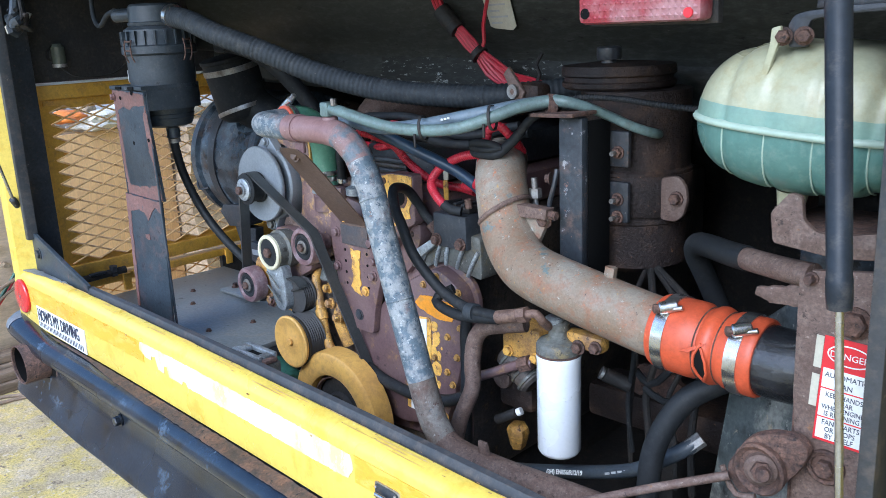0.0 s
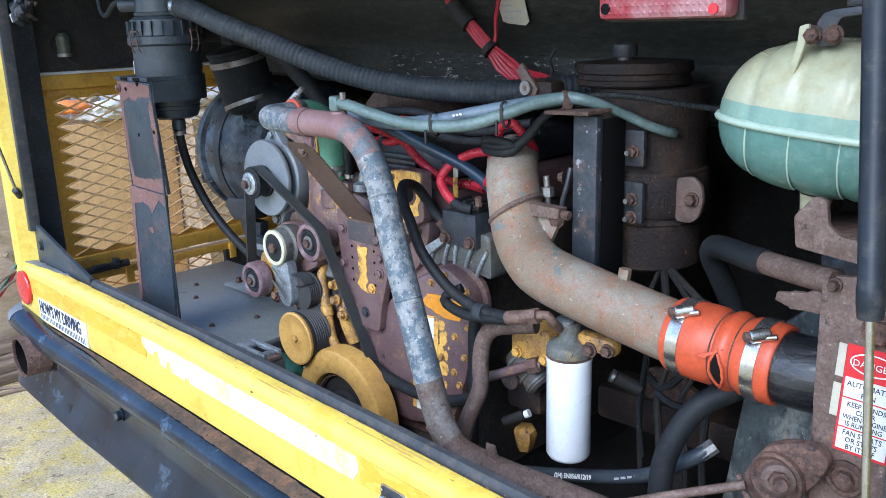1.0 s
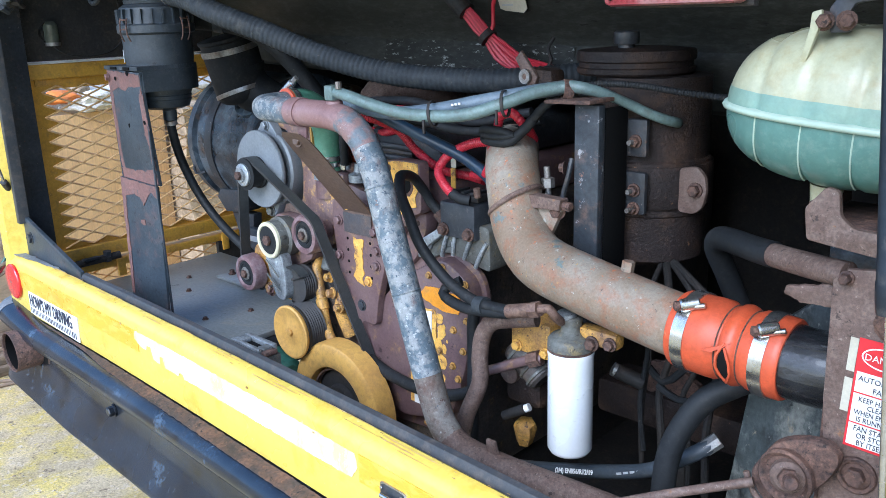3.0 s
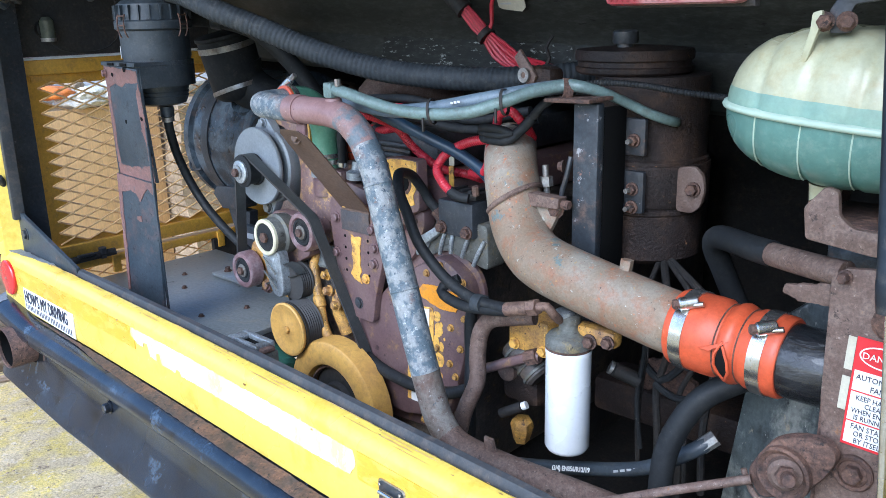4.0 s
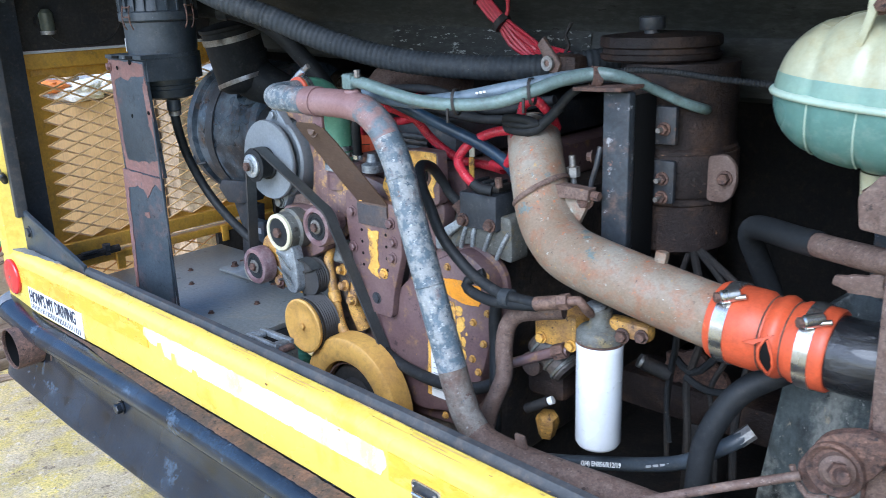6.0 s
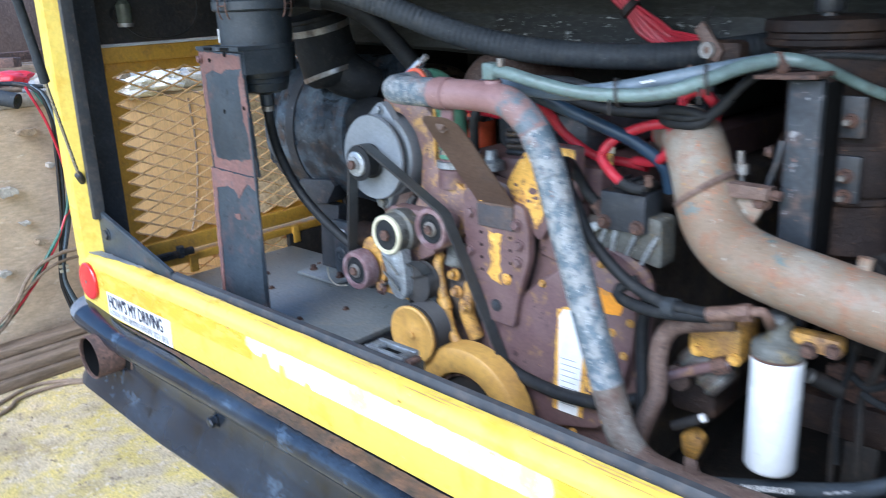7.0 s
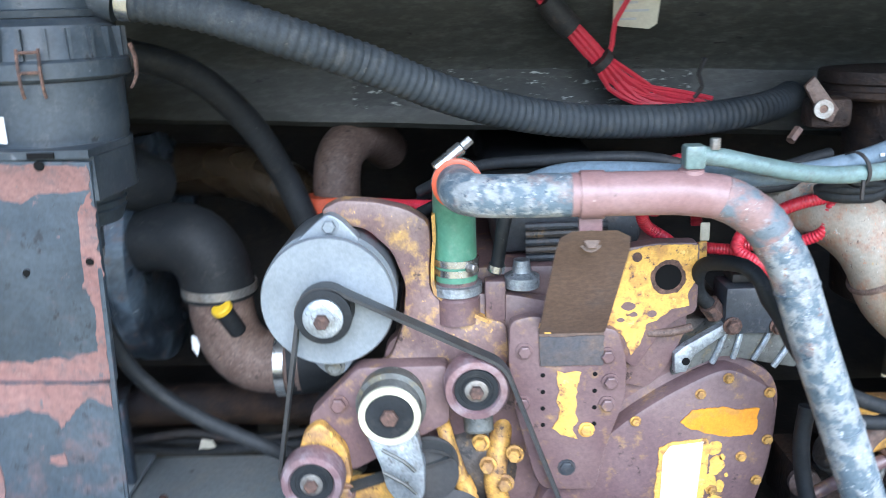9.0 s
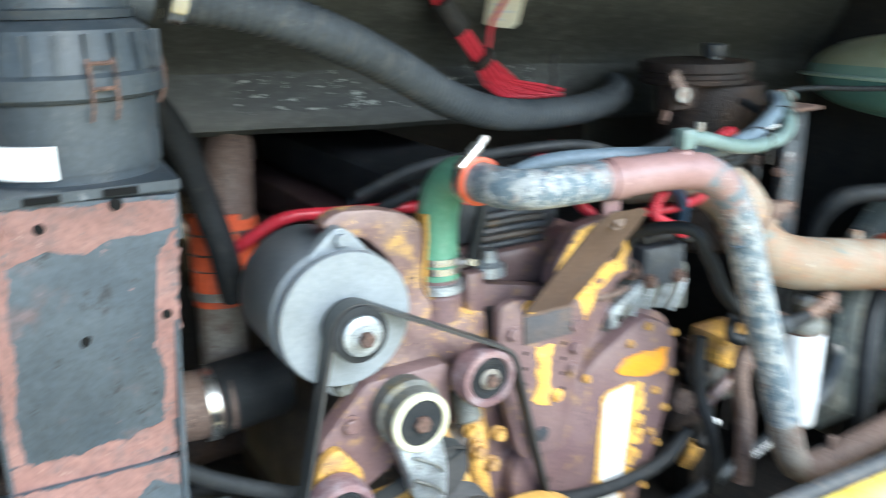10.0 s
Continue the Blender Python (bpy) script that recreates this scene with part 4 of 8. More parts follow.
for i, (x, y, dx, dy) in enumerate(tip):
    fray = 0.006 * noise.noise((i * 1.7, 0.3, 0.0))
    rows.append([bm.verts.new((x + dx * (o + 0.0008), y + dy * (o + 0.0008), z + 0.0008 + fray * (k == 4) + 0.026 * min(1.0, max(0.0, (-0.92 - x) / 0.22)))) for k, (o, z) in enumerate(bsec[1:6])])
for p, q in zip(rows, rows[1:]):
    for k in range(4):
        bm.faces.new((p[k], p[k + 1], q[k + 1], q[k]))
part("corner_scuff", bm, "bare_zinc", bp, "pale scuffed paint at the corner")
bolt((-0.506, -0.0125, 0.691), (0, -1, 0), 0.011, 0.014, "bumper_black", bp)
bolt((0.20, -0.0125, 0.691), (0, -1, 0), 0.011, 0.014, "bumper_black", bp)



def rear_sweep(x):
    """How far the rear of the bus bows outward at x."""
    return -0.008 * max(0.0, min(1.0, (x + 1.165) / 0.565)) - (0.022 * (x + 0.6) + 0.011 * (x + 0.6) ** 2 if x > -0.6 else 0.0)


def bow(holder):
    for o in holder.children:
        for v in o.data.vertices:
            v.co.y += rear_sweep(v.co.x)


bow(rp)
bow(bp)
bow(st)
bow(cr)
tp = thing("tail_pipe", (-0.992, -0.05, 0.731), "rusty brown exhaust tail pipe through the bumper", "exhaust pipe")
part("pipe", lathe((-0.992, 0.10, 0.731), (0, -1, 0), [(0.02, 0), (0, 0.057), (0.183, 0.057), (0.185, 0.0555), (0.183, 0.0535), (0.16, 0.0535)], 36), "rust", tp)
part("bore", lathe((-0.992, 0.10, 0.731), (0, -1, 0), [(0.115, 0.0), (0.115, 0.0532), (0.176, 0.0532)], 36), "hole_shade_black", tp, "sooty inside of the pipe")
part("cutout", lathe((-0.978, -0.0135, 0.716), (0, -1, 0), [(0, 0.066), (0.0022, 0.066), (0.0024, 0.0)], 32), "hole_shade_black", tp, "ragged cut-out in the bumper")
part("cutout_rim", lathe((-0.978, -0.0132, 0.716), (0, -1, 0), [(0, 0.073), (0.0016, 0.071), (0.0020, 0.0662)], 32), "bumper_rust", tp)

# latch box behind the panel edge and latch on the panel
lb = thing("latch_striker", (0.01, 0.06, 0.95), "grey cast latch striker on the panel edge", "latch")
part("body", box(-0.040, 0.066, 0.047, 0.088, 0.925, 0.962, 0.004), "grey_cast", lb)
for y0, y1 in ((0.046, 0.056), (0.080, 0.092)):
    part("side_bar", box(-0.050, 0.050, y0, y1, 0.9625, 0.976, 0.003), "alu", lb)
for x0, x1 in ((-0.050, -0.024), (0.030, 0.050)):
    part("end_bar", box(x0, x1, 0.0563, 0.0797, 0.9625, 0.975, 0.003), "alu", lb)
part("slot", box(-0.0237, 0.0297, 0.0563, 0.0797, 0.9622, 0.9655), "hole_shade_black", lb)
part("hook", box(0.052, 0.068, 0.050, 0.080, 0.9625, 0.972, 0.003), "rust", lb)
la = thing("panel_latch", (0.536, -0.002, 0.887), "chrome paddle latch in a black dish on the panel", "latch")
part("rim", slab(rounded([(0.505, 0.860), (0.567, 0.860), (0.567, 0.914), (0.505, 0.914)], 0.008), -0.004, -0.0004, 0.001), "steel", la)
part("dish", slab(rounded([(0.508, 0.863), (0.564, 0.863), (0.564, 0.911), (0.508, 0.911)], 0.007), -0.0055, -0.0042, 0.0005), "black_steel", la)
part("paddle", box(0.524, 0.548, -0.014, -0.0058, 0.868, 0.892, 0.003), "steel", la)
part("pin", cyl((0.516, -0.012, 0.897), (0.556, -0.012, 0.897), 0.004, 10), "steel", la)
for xx, zz in ((0.513, 0.868), (0.559, 0.868), (0.513, 0.906), (0.559, 0.906)):
    bolt((xx, -0.0057, zz), (0, -1, 0), 0.0025, 0.003, "steel", la, False)
bow(la)

# ---- gas struts ----
gs = thing("gas_strut", (1.195, -0.02, 1.10), "black gas strut with a thin steel rod", "gas strut", "gas struts")
part("cylinder", lathe((1.179, -0.02, 1.335), (-0.022, 0, 0.283), [(0, 0), (0, 0.0115), (0.012, 0.0125), (0.03, 0.0125), (0.031, 0.0118), (0.62, 0.0118), (0.62, 0)], 20), "strut_grey", gs)
part("rod", cyl((1.197, -0.02, 1.09), (1.179, -0.02, 1.336), 0.0042, 12), "steel", gs)
part("end_ball", lathe((1.197, -0.02, 1.09), (0, 0, -1), [(-0.01, 0), (-0.008, 0.008), (0.0, 0.011), (0.008, 0.008), (0.01, 0)], 14), "black_steel", gs)
gs2 = thing("gas_strut", (-1.10, 0.02, 1.16), "black gas strut with a thin steel rod", "gas strut", "gas struts")
part("cylinder", lathe((-1.012, -0.065, 1.43), (0.5, -0.42, 1.45), [(0, 0), (0, 0.0115), (0.06, 0.0115), (0.061, 0.0108), (0.5, 0.0108), (0.5, 0)], 20), "hose_grey", gs2)
part("rod", cyl((-1.105, 0.018, 1.165), (-1.012, -0.065, 1.43), 0.0042, 12), "steel", gs2)
part("end_fitting", cyl((-1.118, 0.03, 1.155), (-1.098, 0.010, 1.185), 0.010, 12, bevel=0.003), "black_steel", gs2)

# ---- breather canister on its upright ----
up = thing("bracket_post", (-0.62, 0.17, 0.81), "dark blue-grey flat steel upright with pinkish primer showing", "post")
part("face_plate", slab([(-0.712, 1.205), (-0.700, 1.492), (-0.534, 1.484), (-0.540, 1.205)], 0.164, 0.171, 0.0015), "post_paint", up)
part("lower_plate", slab([(-0.730, 0.812), (-0.716, 1.216), (-0.543, 1.204), (-0.553, 0.812)], 0.1575, 0.1635, 0.0015), "post_paint", up)
part("side_flange", slab([(-0.5605, 0.812), (-0.5545, 0.812), (-0.5365, 1.482), (-0.5425, 1.482)], 0.1715, 0.176, 0.001), "post_paint", up)
part("back_flange", box(-0.714, -0.709, 0.1715, 0.177, 0.812, 1.482, 0.001), "post_paint", up)
part("primer_top", slab(ragged([(-0.6995, 1.430), (-0.6985, 1.488), (-0.536, 1.481), (-0.537, 1.452), (-0.60, 1.447), (-0.62, 1.436), (-0.65, 1.446), (-0.675, 1.440)], 3, 0.0018), 0.1625, 0.1638, 0), "primer", up, "bare pink primer")
part("primer_seam", slab(ragged([(-0.711, 1.2065), (-0.709, 1.243), (-0.66, 1.236), (-0.60, 1.240), (-0.545, 1.248), (-0.544, 1.2065)], 4, 0.003), 0.1622, 0.1638, 0), "primer", up, "bare pink primer")
part("primer_lower", slab(ragged([(-0.7165, 1.2150), (-0.5435, 1.2030), (-0.545, 1.172), (-0.575, 1.188), (-0.60, 1.165), (-0.615, 1.150), (-0.63, 1.168), (-0.66, 1.176), (-0.700, 1.168), (-0.704, 1.10), (-0.706, 1.00), (-0.712, 0.90), (-0.724, 0.90)], 6, 0.0022), 0.156, 0.1573, 0), "primer", up, "bare pink primer")
part("primer_edge", slab(ragged([(-0.537, 1.450), (-0.538, 1.245), (-0.560, 1.245), (-0.556, 1.32), (-0.572, 1.352), (-0.590, 1.365), (-0.588, 1.378), (-0.560, 1.385), (-0.562, 1.42)], 8, 0.004), 0.1625, 0.1638, 0), "primer", up, "bare pink primer")
part("primer_side", slab(ragged([(-0.7115, 1.244), (-0.7010, 1.430), (-0.684, 1.436), (-0.690, 1.395), (-0.688, 1.34), (-0.697, 1.30), (-0.695, 1.262), (-0.690, 1.244)], 9, 0.0026), 0.1627, 0.1638, 0), "primer", up, "bare pink primer")
part("hole_wear", slab(ragged([(-0.626 + 0.019 * math.cos(radians(a)), 1.353 + 0.014 * math.sin(radians(a))) for a in range(0, 360, 24)], 10, 0.003), 0.1618, 0.1638, 0), "primer", up, "bare pink primer")
part("chip", slab(ragged([(-0.640, 1.10), (-0.615, 1.098), (-0.618, 1.112), (-0.638, 1.110)], 14, 0.002), 0.156, 0.1573, 0), "primer", up)
for x, z, r in ((-0.626, 1.353, 0.006), (-0.59, 1.482, 0.006), (-0.549, 1.365, 0.005), (-0.655, 1.468, 0.005)):
    part("hole", lathe((x, 0.1612, z), (0, -1, 0), [(0, 0), (0, r), (0.0006, r), (0.0008, 0)], 14), "hole_shade_black", up)
bolt((-0.694, 0.164, 1.47), (-0.3, -1, 0), 0.008, 0.008, "primer", up)

for o in up.children:
    for v in o.data.vertices:
        k = min(1.0, (1.49 - v.co.z) / 0.28) if v.co.z > 1.21 else 1.0
        e = min(1.0, max(0.0, (v.co.x + 0.716) / 0.17))
        sag = 0.008 * max(0.0, (1.21 - v.co.z) / 0.4)
        v.co.y += k * (0.014 + 0.014 * e) - sag
        v.co.x -= k * 0.013 * e

cn = thing("breather_canister", (-0.60, 0.22, 1.49), "black plastic breather canister with a ribbed lid on the upright", "filter canister")
CX, CY = -0.612, 0.262
part("bowl", lathe((CX, CY, 1.388), (0, 0, 1), [(0, 0), (0, 0.045), (0.006, 0.064), (0.018, 0.069), (0.024, 0.072), (0.026, 0.070), (0.034, 0.073), (0.036, 0.071), (0.046, 0.075), (0.095, 0.080), (0.095, 0)], 40), "plastic_black", cn)
part("body", lathe((CX, CY, 1.486), (0, 0, 1), [(0, 0), (0, 0.086), (0.09, 0.090), (0.09, 0)], 40), "plastic_black", cn)
lid = part("lid", lathe((CX, CY, 1.577), (0, 0, 1), [(0, 0), (0, 0.094), (0.004, 0.099), (0.022, 0.099), (0.026, 0.094), (0.065, 0.088), (0.074, 0.075), (0.074, 0)], 40), "plastic_black", cn)
for i in range(22):
    rb = box(0.086, 0.0985, -0.002, 0.002, 0.026, 0.062)
    rb.transform(pose(CX, CY, 1.577, 0, 0, 360 * i / 22))
    part("rib", rb, "plastic_black", lid)
part("top_stub", lathe((CX, CY, 1.652), (0, 0, 1), [(0, 0), (0, 0.074), (0.008, 0.076), (0.010, 0.072), (0.05, 0.070), (0.056, 0.064), (0.056, 0)], 32), "plastic_black", cn)
part("outlet_right", cyl((CX + 0.03, CY, 1.683), (CX + 0.095, CY + 0.005, 1.668), 0.026, 20), "plastic_black", cn)
part("outlet_left", cyl((CX - 0.04, CY - 0.02, 1.683), (CX - 0.13, CY - 0.05, 1.683), 0.018, 20), "plastic_black", cn)
mount = [(-0.703, 0.160), (-0.532, 0.160), (-0.527, 0.235)] + [(CX + 0.088 * math.cos(radians(a)), CY + 0.088 * math.sin(radians(a))) for a in range(0, 181, 12)] + [(-0.703, 0.235)]
flip = Matrix(((1, 0, 0, 0), (0, 0, 1, 0), (0, 1, 0, 0), (0, 0, 0, 1)))
ms = slab(mount, 1.4895, 1.4985, 0)
ms.transform(flip)
part("mount_plate", ms, "plastic_black", cn, smooth=False)
ms = slab([(x, max(y, 0.1725)) for x, y in mount], 1.438, 1.489, 0)
ms.transform(flip)
part("mount_block", ms, "plastic_black", cn)
for x0, x1 in ((-0.665, -0.635), (-0.600, -0.570)):
    part("mount_notch", box(x0, x1, 0.157, 0.1598, 1.4905, 1.497), "hole_shade_black", cn)
for a in (-77, 16, 165):
    c, s = math.cos(radians(a)), math.sin(radians(a))
    for off in (-0.012, 0.012):
        px, py2 = CX + c * 0.101 - s * off, CY + s * 0.101 + c * off
        part("wire_clip", tube([(px, py2, 1.617), (px + c * 0.005, py2 + s * 0.005, 1.600), (px + c * 0.004, py2 + s * 0.004, 1.575), (px - c * 0.004, py2 - s * 0.004, 1.560)], 0.002, 6, 0.008), "rust", cn)
for a in (-77, 16, 165):
    c, sn = math.cos(radians(a)), math.sin(radians(a))
    for rr, z in ((0.1035, 1.613), (0.1055, 1.590)):
        part("clip_bar", tube([(CX + c * rr + sn * 0.012, CY + sn * rr - c * 0.012, z), (CX + c * (rr + 0.001), CY + sn * (rr + 0.001), z), (CX + c * rr - sn * 0.012, CY + sn * rr + c * 0.012, z)], 0.0022, 6, 0.008), "rust", cn)
part("paper_tag", lathe((CX, CY, 1.508), (0, 0, 1), [(0, 0.0885), (0.03, 0.0897)], 40), "plastic_black", cn)
tg = bmesh.new()
for a0, a1, z0, z1 in ((-154, -106, 1.506, 1.538),):
    rows = [[tg.verts.new((CX + 0.0905 * math.cos(radians(a)), CY + 0.0905 * math.sin(radians(a)), z)) for z in (z0, z1)] for a in range(a0, a1 + 1, 4)]
    for p, q in zip(rows, rows[1:]):
        tg.faces.new((p[0], q[0], q[1], p[1]))
part("label_tag", tg, "white_print", cn, "plain white label")
for o in list(cn.children) + list(lid.children):
    if not o.name.startswith("mount"):
        for v in o.data.vertices:
            v.co = (CX + 0.004 + 0.93 * (v.co.x - CX), CY + 0.93 * (v.co.y - CY), 1.49 + (0.94 if v.co.z > 1.49 else 1.0) * (v.co.z - 1.49))
dr = thing("drain_hose", (-0.57, 0.26, 1.30), "thin black drain hose hanging from the canister", "hose")
part("hose", tube([(-0.59, 0.262, 1.378), (-0.592, 0.264, 1.33), (-0.60, 0.285, 1.25), (-0.575, 0.31, 1.16), (-0.51, 0.325, 1.09), (-0.42, 0.34, 1.03), (-0.36, 0.36, 0.99)], 0.0112, 12), "rubber", dr)
part("nipple", cyl((-0.590, 0.262, 1.385), (-0.590, 0.262, 1.36), 0.017, 14), "plastic_black", dr)
part("clamp", cyl((-0.590, 0.262, 1.359), (-0.591, 0.263, 1.348), 0.0155, 14), "dull_steel", dr)

# corrugated breather hose
bh = thing("corrugated_hose", (0, 0.4, 1.5), "long dark grey corrugated breather hose", "hose")
HP = [(-0.492, 0.25, 1.655), (-0.42, 0.25, 1.642), (-0.33, 0.26, 1.611), (-0.23, 0.31, 1.570), (-0.12, 0.37, 1.519), (0.0, 0.43, 1.482), (0.12, 0.48, 1.465), (0.25, 0.525, 1.460), (0.34, 0.565, 1.464), (0.395, 0.605, 1.469), (0.445, 0.665, 1.476)]
part("hose", ribbed([(x, y, z + 0.004) for x, y, z in HP], 0.0248, 0.0115, 0.0010, 16), "hose_grey", bh)
part("clamp", cyl((-0.505, 0.250, 1.663), (-0.490, 0.250, 1.660), 0.0285, 20), "steel", bh)

h2 = thing("rubber_hose", (-0.45, 0.55, 1.45), "curved black rubber hose behind the canister", "hose")
part("end_clamp", cyl((-0.595, 0.42, 1.592), (-0.575, 0.436, 1.588), 0.0245, 16), "black_steel", h2)
part("hose", tube([(-0.66, 0.36, 1.60), (-0.57, 0.44, 1.587), (-0.50, 0.50, 1.549), (-0.443, 0.55, 1.474), (-0.405, 0.60, 1.382), (-0.376, 0.62, 1.29), (-0.36, 0.63, 1.20)], 0.022, 14), "rubber", h2)

# ---- air cleaner ----
ac = thing("air_cleaner", (-0.72, 0.60, 0.90), "large black steel air cleaner drum with a rubber intake", "air cleaner")
AY, AZ, AR = 0.75, 1.225, 0.208
part("drum", lathe((-1.035, AY, AZ), (1, 0, 0), [(0, 0), (0, 0.10), (0.012, 0.150), (0.02, AR + 0.004), (0.05, AR + 0.006), (0.055, AR - 0.008), (0.070, AR - 0.008), (0.075, AR), (0.335, AR), (0.338, AR + 0.004), (0.368, AR + 0.004), (0.375, AR - 0.01), (0.378, 0.16), (0.36, 0.14), (0.36, 0.0)], 56), "scuffed_black", ac)
part("band", lathe((-0.915, AY, AZ), (1, 0, 0), [(0, AR + 0.0005), (0, AR + 0.005), (0.035, AR + 0.005), (0.035, AR + 0.0005)], 56), "black_steel", ac)
part("outlet_ring", lathe((-0.678, 0.610, 1.272), (1, 0, 0), [(0, 0.044), (0.008, 0.052), (0.030, 0.052), (0.030, 0.046)], 28), "black_steel", ac)
BO, BD = (-0.716, 0.566, 1.385), (-0.045, -0.22, 1)
part("inlet_neck", cyl((-0.735, 0.640, 1.33), (-0.722, 0.585, 1.372), 0.052, 28), "scuffed_black", ac)
part("intake_boot", lathe(BO, BD, [(-0.016, 0), (-0.015, 0.035), (-0.008, 0.058), (0.004, 0.071), (0.02, 0.075), (0.06, 0.076), (0.11, 0.0775), (0.160, 0.078), (0.164, 0.082), (0.172, 0.082), (0.174, 0.074), (0.174, 0)], 40), "rubber", ac)
part("intake_clamp", lathe(BO, BD, [(0.130, 0.0785), (0.130, 0.0810), (0.146, 0.0810), (0.146, 0.0785)], 40), "dull_steel", ac)
part("boot_bend", tube([(-0.716, 0.555, 1.470), (-0.712, 0.563, 1.435), (-0.690, 0.580, 1.402), (-0.655, 0.605, 1.380), (-0.632, 0.64, 1.362)], 0.07, 32, radius=lambda s, i: 0.074 - 0.16 * s), "rubber", ac)
part("lower_clamp", lathe((-0.715, 0.564, 1.402), (-0.27, -0.16, 1), [(-0.006, 0.0765), (-0.006, 0.0790), (0.006, 0.0790), (0.006, 0.0765)], 40), "dull_steel", ac)
part("clamp_screw", cyl((-0.792, 0.548, 1.376), (-0.776, 0.532, 1.380), 0.008, 10), "dull_steel", ac)
part("cradle", slab([(-0.935, 1.062), (-0.915, 1.088), (-0.775, 1.100), (-0.760, 1.085), (-0.80, 1.03), (-0.89, 1.02)], 0.575, 0.640, 0.003), "black_steel", ac)
part("foot_bracket", slab([(-0.88, 0.823), (-0.87, 0.95), (-0.90, 1.021), (-0.78, 1.021), (-0.79, 0.95), (-0.77, 0.823)], 0.60, 0.63, 0.003), "black_steel", ac)
part("foot", box(-0.90, -0.72, 0.52, 0.695, 0.812, 0.822, 0.003), "deck_black", ac)
for x in (-0.87, -0.75):
    bolt((x, 0.56, 0.822), (0, 0, 1), 0.008, 0.012, "rust", ac)
part("latch_loop", tube([(-0.99, 0.565, 1.18), (-1.01, 0.55, 1.16), (-0.995, 0.545, 1.135), (-0.965, 0.56, 1.14)], 0.004, 6, 0.01), "black_steel", ac)

br = thing("relay_box", (-0.76, 0.59, 0.822), "small blue-grey relay box with a loose wire on the deck", "relay box")
part("body", box(-0.785, -0.718, 0.575, 0.599, 0.8225, 0.985, 0.006), "post_paint", br)
part("round_cover", lathe((-0.752, 0.5748, 0.885), (0, -1, 0), [(0, 0), (0, 0.024), (0.004, 0.024), (0.007, 0.020), (0.007, 0.010), (0.004, 0.008), (0.004, 0)], 24), "hydraulic_blue", br)
part("data_label", slab([(-0.770, 0.945), (-0.770, 0.962), (-0.730, 0.963), (-0.731, 0.946)], 0.5735, 0.5746, 0), "ink_grey", br, "plain grey label")
part("wire", tube([(-0.745, 0.515, 0.865), (-0.735, 0.51, 0.84), (-0.70, 0.505, 0.825), (-0.665, 0.515, 0.828)], 0.0022, 6, 0.01), "paper", br)

eb = thing("intake_elbow", (-0.50, 0.54, 1.05), "brown steel intake elbow with black rubber joints", "intake pipe")
part("clamp_upper", lathe((-0.512, 0.535, 1.207), (0, 0, 1), [(0, 0.0585), (0, 0.061), (0.014, 0.061), (0.014, 0.0585)], 28), "dull_steel", eb)
part("steel_bend", tube([(-0.512, 0.535, 1.212), (-0.510, 0.535, 1.16), (-0.496, 0.535, 1.115), (-0.465, 0.535, 1.085), (-0.42, 0.535, 1.078), (-0.385, 0.535, 1.078)], 0.052, 28), "rust_plate", eb)
part("clamp_right", lathe((-0.425, 0.535, 1.078), (1, 0, 0), [(0, 0.0545), (0, 0.057), (0.016, 0.057), (0.016, 0.0545)], 28), "steel", eb)
part("rubber_joint", cyl((-0.415, 0.535, 1.078), (-0.30, 0.56, 1.075), 0.0555, 28), "rubber", eb)
for o in eb.children:
    for v in o.data.vertices:
        x, y, z = v.co
        v.co = (1.046 * x + 0.006, 0.59 + 1.046 * (y - 0.535), 1.641 + 1.046 * (z - 1.641))
part("rubber_bend", tube([(-0.70, 0.605, 1.270), (-0.655, 0.602, 1.274), (-0.61, 0.597, 1.282), (-0.568, 0.592, 1.274), (-0.541, 0.59, 1.243), (-0.532, 0.59, 1.205), (-0.531, 0.59, 1.180)], 0.055, 28, radius=lambda s, i: 0.047 + 0.014 * min(1.0, s / 0.12)), "rubber", eb)
part("bend_clamp", lathe((-0.645, 0.603, 1.274), (1, 0, 0.08), [(0, 0.049), (0, 0.0515), (0.012, 0.0515), (0.012, 0.049)], 28), "dull_steel", eb)
part("sensor", cyl((-0.494, 0.552, 1.125), (-0.511, 0.533, 1.172), 0.0155, 16, bevel=0.003), "rubber", eb)
part("sensor_cap", lathe((-0.511, 0.533, 1.172), (-0.30, -0.42, 0.86), [(0, 0), (0, 0.0175), (0.007, 0.0175), (0.009, 0.015), (0.009, 0)], 20), "yellow_cap", eb, "bright yellow plastic cap")
part("paper_tag", slab([(-0.577, 1.118), (-0.562, 1.110), (-0.570, 1.080), (-0.578, 1.095)], 0.5585, 0.561, 0), "white_print", eb)
tb = thing("turbo_pipe", (-0.33, 0.72, 1.30), "brown steel turbo pipe with an orange silicone joint", "turbo pipe")
part("pipe", tube([(-0.262, 0.97, 1.36), (-0.280, 0.88, 1.395), (-0.305, 0.79, 1.410), (-0.326, 0.732, 1.394), (-0.334, 0.714, 1.355), (-0.336, 0.712, 1.30)], 0.042, 24), "rust_plate", tb)
part("joint", cyl((-0.336, 0.712, 1.315), (-0.338, 0.712, 1.21), 0.046, 24, bevel=0.006), "orange_silicone", tb)
part("clamp", lathe((-0.336, 0.712, 1.285), (0, 0, 1), [(0, 0.0465), (0, 0.048), (0.012, 0.048), (0.012, 0.0465)], 24), "steel", tb)
part("lower_joint", tube([(-0.362, 0.700, 1.325), (-0.363, 0.698, 1.26), (-0.365, 0.696, 1.175)], 0.044, 24), "orange_silicone", tb, "ribbed orange silicone sleeve")
